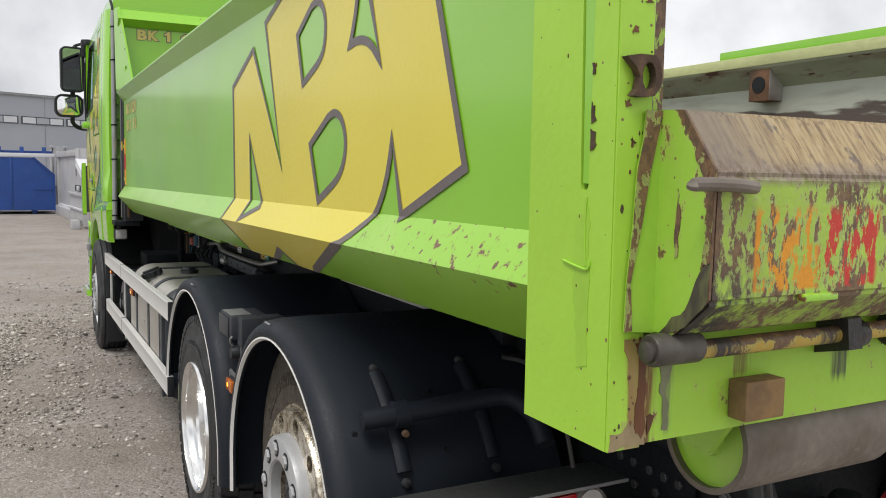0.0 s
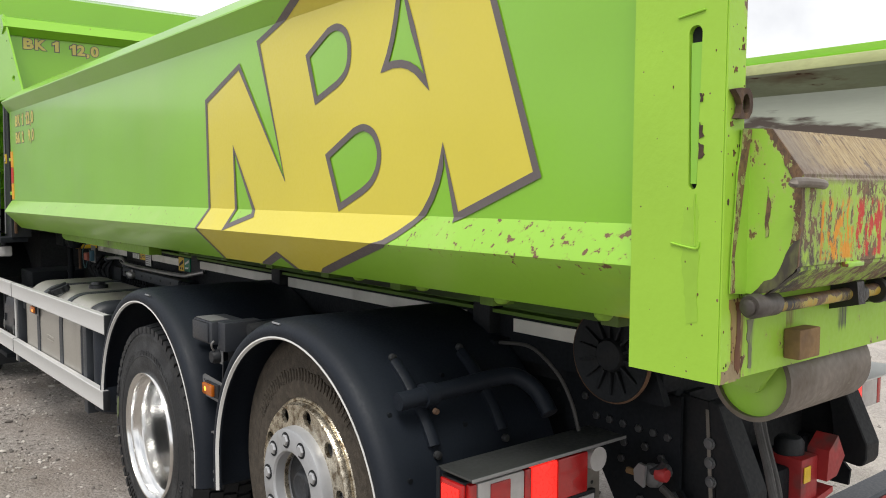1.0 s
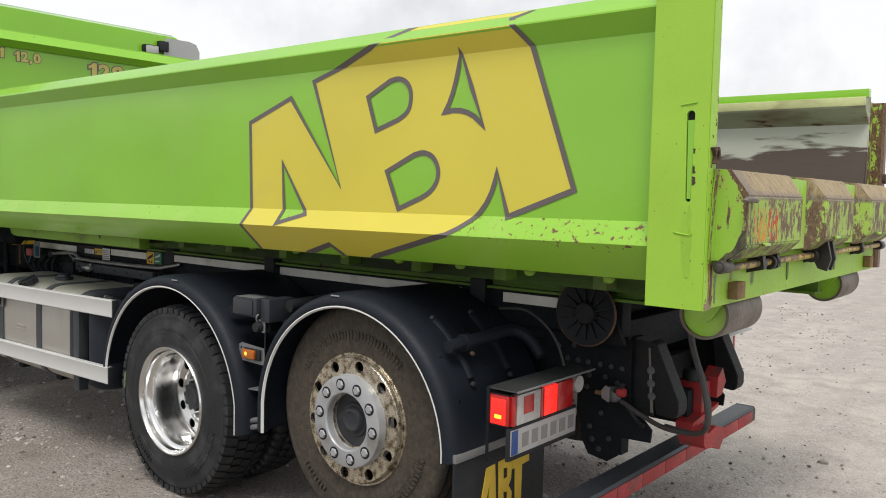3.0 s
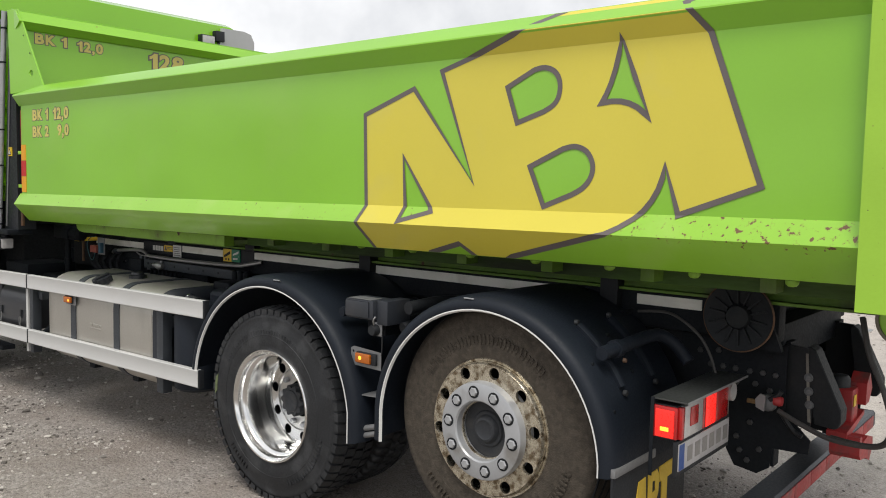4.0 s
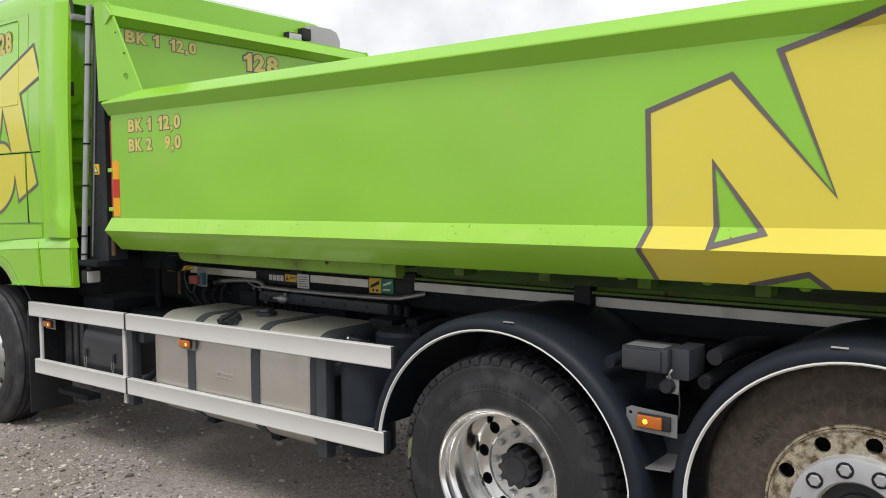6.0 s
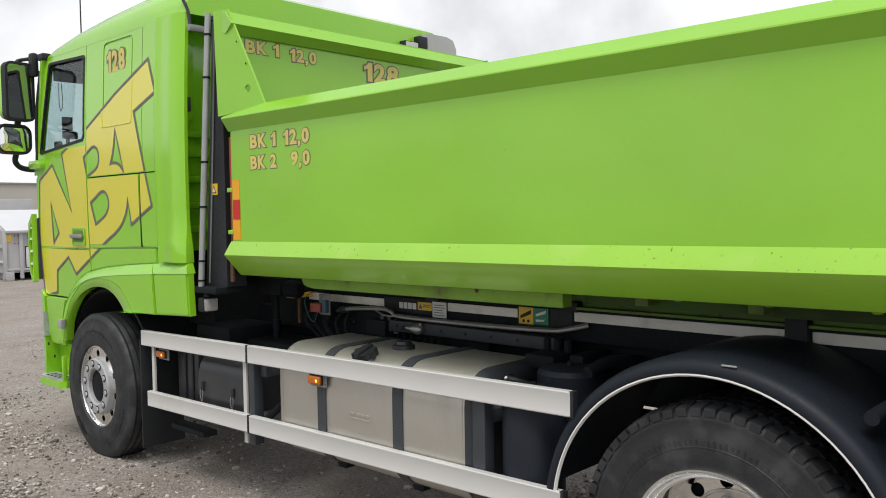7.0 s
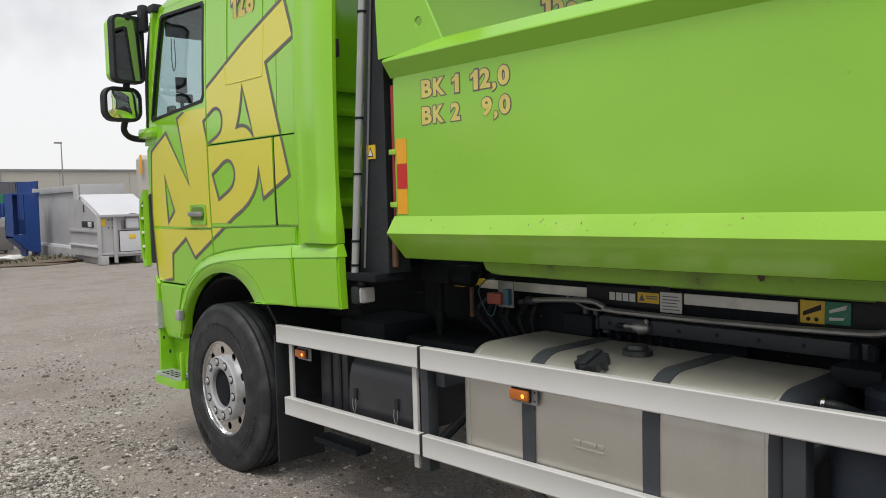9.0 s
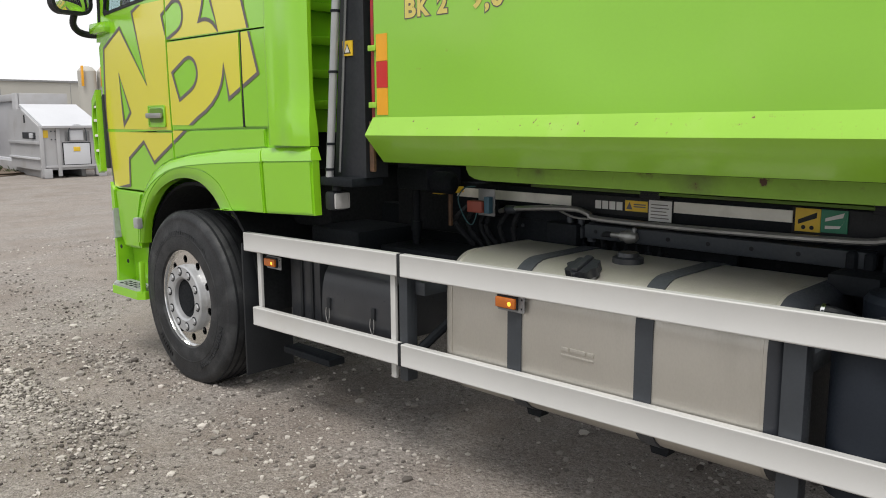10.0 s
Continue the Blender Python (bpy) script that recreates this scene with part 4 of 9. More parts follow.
M_GATEEND = rusted("flaking_gate_end_paint", (0.31, 0.55, 0.055), 0.605, ((0, 1, 0, -0.008, 0.018, 0.12), (0, -0.788, 0.615, 1.1175, 1.1355, 0.30), (0, -1, 0, 0.084, 0.101, 0.22), (0, 0, 1, 1.60, 1.78, 0.035), (0, -1, 0, 0.02, 0.09, 0.03)), chips=1.5)
M_GATEGREEN = rusted("gate_edge_paint", (0.31, 0.55, 0.055), 0.66, (), chips=0.5)
M_GATE = worn_gate("worn_tailgate_paint")
for x0, x1 in ((0.003, 0.655), (0.87, 1.45), (1.665, 2.29)):
    bm = B()
    inset = 0.06
    lo = [bm.verts.new((x0 + (0 if x0 < 0.1 else inset * (1 if y < -0.06 else 0.4 if y < 0 else 0)), y, z)) for y, z in TG]
    hi = [bm.verts.new((x1 - (0 if x1 > 2.2 else inset * (1 if y < -0.06 else 0.4 if y < 0 else 0)), y, z)) for y, z in TG]
    n = len(TG)
    fs = [bm.faces.new(lo), bm.faces.new(hi[::-1])] + [bm.faces.new((lo[i], lo[(i + 1) % n], hi[(i + 1) % n], hi[i])) for i in range(n)]
    bmesh.ops.recalc_face_normals(bm, faces=fs)
    bmesh.ops.bevel(bm, geom=list(bm.edges), offset=0.005, segments=2, affect="EDGES")
    part("gate_box", bm, M_GATE, tailgate, "bulged gate panel, worn lime paint with brown scrapes", 30)
for x0, x1 in ((0.655, 0.87), (1.45, 1.665)):
    part("gate_web", prism(B(), [(0.0, 1.78), (-0.035, 1.775), (-0.035, 1.51), (0.0, 1.50)], "x", x0, x1), M_WORN, tailgate)
part("gate_end", prism(B(), [(0.02, 1.790), (-0.046, 1.786), (-0.102, 1.712), (-0.100, 1.554), (-0.040, 1.500), (0.02, 1.498)], "x", 0.0, 0.004), M_GATEEND, tailgate, "lime green gate end plate, edges rusted", 0)
part("gate_flange", prism(B(), [(0.002, 1.786), (-0.024, 1.786), (-0.027, 1.747), (-0.035, 1.711), (-0.039, 1.639), (-0.046, 1.566), (-0.048, 1.502), (0.002, 1.497)], "y", -0.006, -0.002), M_GATEGREEN, tailgate, "folded lime green edge of the gate", 0)
part("gate_edge", prism(B(), [(0.001, 1.787), (-0.026, 1.787), (-0.029, 1.747), (-0.037, 1.711), (-0.041, 1.639), (-0.048, 1.566), (-0.050, 1.502), (-0.038, 1.503), (-0.043, 1.566), (-0.028, 1.639), (-0.016, 1.711), (-0.008, 1.747)], "y", -0.0085, -0.0062), M_EDGE, tailgate, "brown rusted edge strip of the gate", 0)
for pts_, m_ in (([(-0.084, 1.585), (-0.1015, 1.60), (-0.1010, 1.553), (-0.041, 1.500), (-0.012, 1.499), (-0.032, 1.512), (-0.062, 1.538)], M_OILY), ([(-0.092, 1.70), (-0.1025, 1.705), (-0.1015, 1.60), (-0.086, 1.59), (-0.090, 1.64)], M_EDGE), ([(-0.040, 1.60), (-0.046, 1.60), (-0.047, 1.66), (-0.042, 1.69), (-0.041, 1.65)], M_EDGE), ([(-0.070, 1.735), (-0.084, 1.728), (-0.092, 1.708), (-0.086, 1.700), (-0.076, 1.715)], M_EDGE)):
    stain("gate_stain", pts_, m_, ("x", -0.0001), 0.0012).parent = tailgate
part("grab_bar", tube(B(), [(-0.040, -0.108, 1.690), (-0.036, -0.110, 1.694), (0.01, -0.112, 1.694), (0.045, -0.112, 1.692), (0.060, -0.108, 1.691)], 0.0085, 10), M_BARE, tailgate, "short bent round bar")
for x in (0.162, 1.08, 1.88):
    part("gate_lip", box(B(), x, x + 0.066, -0.108, -0.094, 1.543, 1.553, 0.003), M_SILL, tailgate)
for x, r in ((1.03, 0.05), (1.10, 0.035)):
    part("latch_hook", prism(B(), [(-0.10, 1.46), (-0.085, 1.53), (-0.04, 1.545), (-0.02, 1.48), (-0.05, 1.42), (-0.085, 1.41)], "x", x, x + 0.02), M_GREASE, container)

# ---- decals ----
def decal(name, outer, holes, material, parent, label, follow, clip=None, creases=(), foot=None):
    """A thin film cut to a shape on a side that faces -x, following its folds."""
    bm = B()
    rings = [[bm.verts.new((0, y, z)) for y, z in r] for r in (outer, *holes)]
    edges = [bm.edges.new((r[i], r[(i + 1) % len(r)])) for r in rings for i in range(len(r))]
    bmesh.ops.triangle_fill(bm, use_beauty=True, use_dissolve=False, edges=edges)
    cuts = [((0, 0.6 if z < 1.7 else 3.0, z), (0, TAPER if z < 1.7 else 0.002, 1), False) for z in creases]
    if foot:
        cuts.append(((0, 0.6, foot), (0, -TAPER, -1), True))
    if clip:
        y0, y1, z0, z1 = clip
        cuts += [((0, y1, 0), (0, 1, 0), True), ((0, y0, 0), (0, -1, 0), True), ((0, 0, z1), (0, 0, 1), True), ((0, 0, z0), (0, 0, -1), True)]
    for co, no, clear in cuts:
        bmesh.ops.bisect_plane(bm, geom=[*bm.verts, *bm.edges, *bm.faces], plane_co=co, plane_no=no, clear_outer=clear)
    if not bm.faces:
        bm.free()
        return None
    for v in bm.verts:
        v.co.x = follow(v.co.z, v.co.y)
    bmesh.ops.recalc_face_normals(bm, faces=bm.faces)
    if bm.faces[0].normal.x > 0:
        bmesh.ops.reverse_faces(bm, faces=bm.faces)
    return part(name, bm, material, parent, label, 0)


def stroke_rings(ring, half, closed=True):
    """Quads along a polyline, mitred, as rings of their own."""
    n = len(ring)
    out = []
    pts = [Vector(p) for p in ring]

    def side(i):
        a, b = pts[i], pts[(i + 1) % n]
        d = (b - a).normalized()
        return Vector((-d.y, d.x))

    miters = []
    for i in range(n):
        if not closed and i in (0, n - 1):
            m = side(0) if i == 0 else side(n - 2)
        else:
            u, v = side(i - 1), side(i)
            m = (u + v)
            m = m / max(0.35, m.dot(v)) if m.length > 1e-6 else v
        miters.append(m * half)
    for i in range(n if closed else n - 1):
        j = (i + 1) % n
        out.append([tuple(pts[i] + miters[i]), tuple(pts[j] + miters[j]), tuple(pts[j] - miters[j]), tuple(pts[i] - miters[i])])
    return out


def strokes(name, rings, half, material, parent, label, follow, creases=(), clip=None, foot=None):
    bm = B()
    for ring, closed in rings:
        for quad in stroke_rings(ring, half, closed):
            try:
                bm.faces.new([bm.verts.new((0, y, z)) for y, z in quad])
            except ValueError:
                pass
    cuts = [((0, 0.6 if z < 1.7 else 3.0, z), (0, TAPER if z < 1.7 else 0.002, 1), False) for z in creases]
    if foot:
        cuts.append(((0, 0.6, foot), (0, -TAPER, -1), True))
    if clip:
        y0, y1, z0, z1 = clip
        cuts += [((0, y1, 0), (0, 1, 0), True), ((0, y0, 0), (0, -1, 0), True), ((0, 0, z1), (0, 0, 1), True), ((0, 0, z0), (0, 0, -1), True)]
    for co, no, clear in cuts:
        bmesh.ops.bisect_plane(bm, geom=[*bm.verts, *bm.edges, *bm.faces], plane_co=co, plane_no=no, clear_outer=clear)
    if not bm.faces:
        bm.free()
        return None
    for v in bm.verts:
        v.co.x = follow(v.co.z, v.co.y)
    for f in bm.faces:
        f.normal_update()
    bmesh.ops.reverse_faces(bm, faces=[f for f in bm.faces if f.normal.x > 0])
    bmesh.ops.remove_doubles(bm, verts=bm.verts, dist=1e-5)
    left_ = set(bm.faces)
    while left_:
        # each unbroken run of the line is a part of its own
        todo = [left_.pop()]
        run = list(todo)
        while todo:
            near_ = {g for v in todo.pop().verts for g in v.link_faces} & left_
            left_ -= near_
            todo += near_
            run += near_
        piece, seen = B(), {}
        for f in run:
            piece.faces.new([seen.setdefault(v, None) or seen.update({v: piece.verts.new(v.co)}) or seen[v] for v in f.verts])
        part(name, piece, material, parent, label, 0)
    bm.free()


def curve(a, c, b, n=6):
    """Points of a bend from a to b, pulled towards c, without b."""
    return [tuple((1 - t) ** 2 * p + 2 * t * (1 - t) * q + t * t * r for p, q, r in zip(a, c, b)) for t in (i / n for i in range(n))]


EMBLEM = ([(2.342, 2.02), (2.040, 2.123), (1.697, 1.706), (1.881, 2.188), (1.49, 2.298), (1.275, 2.385), (0.688, 2.385), (0.790, 2.345), (0.701, 2.236), (0.510, 1.714), (0.792, 1.610), (0.847, 1.787)]
          + curve((0.847, 1.787), (0.862, 1.62), (1.057, 1.530), 7)[1:]
          + [(1.057, 1.530), (1.524, 1.411), (1.60, 1.375), (1.700, 1.375), (1.779, 1.450), (1.977, 1.397), (2.0, 1.375), (2.318, 1.375), (2.353, 1.510), (2.328, 1.597)])
EMBLEM_HOLES = [
    [(2.097, 1.827), (1.920, 1.583), (2.092, 1.535), (2.082, 1.605)],
    [(1.536, 2.099), (1.408, 2.160), (1.36, 2.165), (1.315, 2.147), (1.291, 2.107), (1.293, 2.055), (1.315, 2.02), (1.36, 1.995), (1.485, 1.955)],
    [(1.418, 1.780), (1.266, 1.849), (1.215, 1.857), (1.165, 1.838), (1.137, 1.792), (1.142, 1.742), (1.175, 1.70), (1.225, 1.672), (1.349, 1.624)],
    [*curve((1.033, 2.25), (1.055, 2.09), (1.108, 2.016), 5), *curve((1.108, 2.016), (0.98, 2.04), (0.909, 1.942), 6), *curve((0.909, 1.942), (0.98, 2.11), (1.033, 2.25), 2)],
]
def eased(ring, a, b, k=4):
    """The run of points a to b of a ring, drawn as a smooth curve."""
    pts = [Vector(p) for p in ring]
    out = [tuple(p) for p in pts[:a]]
    for i in range(a, b):
        p0, p1, p2, p3 = pts[max(i - 1, a)], pts[i], pts[i + 1], pts[min(i + 2, b)]
        for q in range(k):
            t = q / k
            out.append(tuple(0.5 * ((2 * p1) + (p2 - p0) * t + (2 * p0 - 5 * p1 + 4 * p2 - p3) * t * t + (3 * p1 - p0 - 3 * p2 + p3) * t ** 3)))
    return out + [tuple(p) for p in pts[b:]]


EMBLEM_HOLES[1], EMBLEM_HOLES[2] = eased(EMBLEM_HOLES[1], 1, 7), eased(EMBLEM_HOLES[2], 1, 7)
CREASES = [z for z, _ in PROFILE[1:-1]]
CLIP = (0.2, 5.9, 1.385, 2.373)
decal("emblem", EMBLEM, EMBLEM_HOLES, M_YELLOW, container, "large yellow emblem film", lambda z, y: skin(z, y) - 0.0018, CLIP, CREASES, 1.4085)
for ring in (EMBLEM, *EMBLEM_HOLES):
    strokes("emblem_outline", [(ring, True)], 0.0105, M_LINE, container, "grey outline of the emblem", lambda z, y: skin(z, y) - 0.0032, CREASES, CLIP, 1.4085)


ONE = [(0.24, 0.0), (0.58, 0.0), (0.58, 1.0), (0.32, 1.0), (0.25, 0.90), (0.13, 0.82), (0.0, 0.78), (0.0, 0.58), (0.13, 0.62), (0.24, 0.69)]
WIDTHS = {"B": 0.80, "K": 0.88, "1": 0.50, "2": 0.70, "0": 0.72, "9": 0.70, "8": 0.74, ",": 0.26, " ": 0.30}


def grown(ring, d):
    """A polygon pushed outwards by d."""
    pts, n, out = [Vector(p) for p in ring], len(ring), []
    for i in range(n):
        a, b = (pts[i] - pts[i - 1]).normalized(), (pts[(i + 1) % n] - pts[i]).normalized()
        u, v = Vector((a.y, -a.x)), Vector((b.y, -b.x))
        m = u + v
        out.append(tuple(pts[i] + m * (d / max(0.4, m.dot(v)))))
    return out


def glyph(ch, offset):
    cu = bpy.data.curves.new("glyph", "FONT")
    cu.body, cu.size, cu.offset, cu.extrude, cu.resolution_u = ch, 1.0, offset, 0.0, 3
    tmp = bpy.data.objects.new("glyph", cu)
    me = bpy.data.meshes.new_from_object(tmp)
    bpy.data.objects.remove(tmp)
    return me


def figures(text, place, x, left, right, base, height, parent):
    """Bold pale yellow writing with a grey edge, from left to right, standing on base."""
    total = sum(WIDTHS[c] + 0.10 for c in text) - 0.10
    k = abs(right - left) / total
    at = 0.0
    for c in text:
        w = WIDTHS[c] * k
        fill, rim_ = B(), B()
        if c == "1":
            for bm, d in ((fill, 0.0), (rim_, 0.085)):
                bm.faces.new([bm.verts.new((at + p * w / 0.58, q * height, 0)) for p, q in grown(ONE, d)])
        elif c != " ":
            thin, bold = glyph(c, 0.045), glyph(c, 0.088)
            lo = [min(v.co[i] for v in thin.vertices) for i in (0, 1)]
            hi = [max(v.co[i] for v in thin.vertices) for i in (0, 1)]
            h, z0 = (height, 0.0) if c != "," else (height * 0.42, -height * 0.20)
            fit_ = Matrix.Translation((at, z0, 0)) @ Matrix.Diagonal((w / (hi[0] - lo[0]), h / (hi[1] - lo[1]), 1, 1)) @ Matrix.Translation((-lo[0], -lo[1], 0))
            for bm, me in ((fill, thin), (rim_, bold)):
                me.transform(fit_)
                bm.from_mesh(me)
        at += w + 0.10 * k
        if c == " ":
            continue
        for name, bm, lift, material, label in (("letter_edge", rim_, 0.0006, M_LINE, "grey edge of the writing"), ("letter", fill, 0.0018, M_LETTER, "pale yellow writing")):
            bmesh.ops.transform(bm, matrix=place(x, left, base) @ Matrix.Translation((0, 0, lift)), verts=bm.verts)
            part(name, bm, material, parent, label, 0)


def on_headboard(y, x, z):
    return at_rear(x, y, z)


figures("BK 1", at_side, -0.0004, 5.762, 5.515, 2.112, 0.078, container)
figures("12,0", at_side, -0.0004, 5.444, 5.219, 2.110, 0.082, container)
figures("BK 2", at_side, -0.0004, 5.763, 5.512, 1.992, 0.078, container)
figures("9,0", at_side, -0.0004, 5.381, 5.216, 1.993, 0.080, container)
figures("BK 1", on_headboard, 5.946, 0.107, 0.352, 2.702, 0.078, container)
figures("12,0", on_headboard, 5.946, 0.432, 0.643, 2.690, 0.080, container)
figures("128", on_headboard, 5.946, 1.050, 1.375, 2.634, 0.128, container)

# ---- truck ----
truck = thing("truck", "lime green three-axle hooklift truck with lifted tag axle and dark mudguards", "truck")


def bolt_ring(parent, x, cy, cz, r, count, me, turn=0.0, gap=None):
    for i in range(count):
        a = turn + 2 * math.pi * i / count
        o = new("wheel_nut", me)
        o.parent = parent
        o.matrix_basis = Matrix.Translation((x, cy + r * math.cos(a), cz + r * math.sin(a)))
        if gap:
            o = new("nut_recess", gap)
            o.parent = parent
            o.matrix_basis = Matrix.Translation((x, cy + r * math.cos(a), cz + r * math.sin(a)))


def nut_mesh(name, material, r=0.021, h=0.022):
    b = lathe(B(), [(0.0, r), (-h + 0.004, r * 0.97), (-h, r * 0.80)], (0, 0, 0), "x", 6 if r > 0.018 else 12)
    return mesh_of(name, b, material, 20)


NUT_GREY, NUT_BRIGHT = nut_mesh("nut_grey", M_HUB, 0.0205, 0.009), nut_mesh("nut_bright", M_HUB, 0.016, 0.022)
NUT_GAP = mesh_of("nut_gap", lathe(B(), [(0.0, 0.0270), (-0.0018, 0.0270)], (0, 0, 0), "x", 16), M_DARK)


def tyre_profile(w, r, rb):
    """Closed section: outer bead, sidewall, shoulder, tread, inner side."""
    return [(0.022, rb), (0.004, rb + 0.012), (-0.004, rb + 0.05), (0.0, rb + 0.11), (0.008, r - 0.075), (0.012, r - 0.05), (0.010, r - 0.042), (0.020, r - 0.018), (0.040, r - 0.003),
            (w * 0.5, r), (w - 0.04, r - 0.003), (w - 0.02, r - 0.018), (w - 0.008, r - 0.06), (w + 0.002, rb + 0.08), (w - 0.022, rb)]


def tread(bm, cx, cy, cz, w, r, count, seed):
    """Lugs in staggered rows round the tread and on the shoulders."""
    rnd = random.Random(seed)
    for i in range(count):
        a = 2 * math.pi * i / count
        for x0, x1, da, h in ((0.010, 0.078, 0.0, 0.012), (0.085, 0.145, 0.5, 0.012), (w - 0.145, w - 0.085, 0.0, 0.012), (w - 0.078, w - 0.010, 0.5, 0.012)):
            t0, t1 = a + da * 2 * math.pi / count, a + (da + 0.70 + 0.05 * rnd.random()) * 2 * math.pi / count
            vs = []
            for x in (x0, x1):
                for rr in (r - 0.03, r + h - (0.014 if x in (0.010, w - 0.010) else 0)):
                    for t in (t0, t1):
                        tt = t + (0.02 if x == x1 else 0)
                        vs.append(bm.verts.new((cx + x, cy + rr * math.cos(tt), cz + rr * math.sin(tt))))
            for f in ((2, 3, 7, 6), (0, 2, 6, 4), (1, 5, 7, 3), (0, 1, 3, 2), (4, 6, 7, 5)):
                bm.faces.new([vs[k] for k in f])
    return bm


def tyre(parent, cx, cy, cz, w, r, rb, material, lugs, seed, label):
    t = part("tyre", lathe(B(), tyre_profile(w, r - (0.008 if lugs else 0), rb), (cx, cy, cz), "x", 72, True), material, parent, label, 40)
    if lugs:
        tagged(part("tread", tread(B(), cx, cy, cz, w, r - 0.008, lugs, seed), material, parent, "", 0), kind="stuff")
    else:
        for k in range(5):
            x = 0.045 + k * (w - 0.09) / 4
            part("tread_groove", lathe(B(), [(x - 0.006, r - 0.006), (x - 0.006, r + 0.0012), (x + 0.006, r + 0.0012), (x + 0.006, r - 0.006)], (cx, cy, cz), "x", 72, True), M_DARK, parent)
    # raised maker's band and ribs on the sidewall
    part("sidewall_band", lathe(B(), [(0.000, r - 0.150), (-0.0045, r - 0.147), (-0.0045, r - 0.144), (0.0, r - 0.140)], (cx + 0.0015, cy, cz), "x", 72, True), material, parent)
    bars = B()
    lift = 0.0020 if material is M_RUBBER else 0.006
    rnd = random.Random(seed + 5)
    for start, count, rr, hh in ((0.5, 34, r - 0.140, 0.030), (3.4, 18, r - 0.118, 0.026), (5.2, 8, r - 0.10, 0.015)):
        for i in range(count):
            a = start + i * 0.055
            wd = 0.006 + 0.004 * rnd.random()
            for k in range(2):
                rad = rr + (k - 0.5) * hh * (0.6 + 0.5 * rnd.random())
                box(bars, cx - lift, cx + 0.004, -wd, wd, -0.004, 0.004, 0, Matrix.Translation((0, cy, cz)) @ Matrix.Rotation(a, 4, "X") @ Matrix.Translation((0, rad, 0)))
            box(bars, cx - lift, cx + 0.004, rr - hh / 2, rr + hh / 2, -0.0025, 0.0025, 0, Matrix.Translation((0, cy, cz)) @ Matrix.Rotation(a + 0.012, 4, "X"))
    tagged(part("sidewall_relief", bars, material, parent, "raised moulded marks on the sidewall", 0), kind="stuff")
    return t


def holed_disc(x0, x1, cy, cz, r_out, r_in, r_hole, hole, count, turn=0.0):
    holes = [circle(cy + r_hole * math.cos(turn + 2 * math.pi * i / count), cz + r_hole * math.sin(turn + 2 * math.pi * i / count), hole, 14) for i in range(count)]
    return plate(B(), circle(cy, cz, r_out, 60), holes + [circle(cy, cz, r_in, 40)], "x", x0, x1)


def steer_wheel(cx, cy, cz):
    """Polished rim with a hub ring that stands out."""
    w = part("wheel", lathe(B(), [(0.0, 0.300), (-0.006, 0.296), (-0.006, 0.290), (0.012, 0.282), (0.045, 0.278), (0.045, 0.268), (0.20, 0.255), (0.20, 0.300)], (cx, cy, cz), "x", 60, True), M_ALU, truck, "polished aluminium rim")
    part("wheel_disc", holed_disc(cx + 0.012, cx + 0.024, cy, cz, 0.283, 0.12, 0.238, 0.024, 10, 0.2), M_ALU, w, "polished disc with hand holes", 0)
    part("hub_ring", lathe(B(), [(0.012, 0.208), (-0.022, 0.204), (-0.030, 0.195), (-0.030, 0.135), (-0.020, 0.122), (0.02, 0.118), (0.02, 0.2)], (cx, cy, cz), "x", 60, True), M_HUB, w, "grey hub ring")
    part("hub", lathe(B(), [(0.03, 0.119), (0.0, 0.115), (0.0, 0.085), (-0.006, 0.08), (-0.01, 0.03)], (cx, cy, cz), "x", 40), M_FRAME, w, "dark hub centre")
    part("drum", lathe(B(), [(0.06, 0.25), (0.19, 0.25)], (cx, cy, cz), "x", 40), M_DARK, w)
    bolt_ring(w, cx - 0.030, cy, cz, 0.1675, 10, NUT_GREY, 0.15, NUT_GAP)
    tyre(w, cx - 0.022, cy, cz, 0.275, 0.53, 0.290, M_RUBBER, 0, 3, "black steer tyre, grey with dust")
    return w


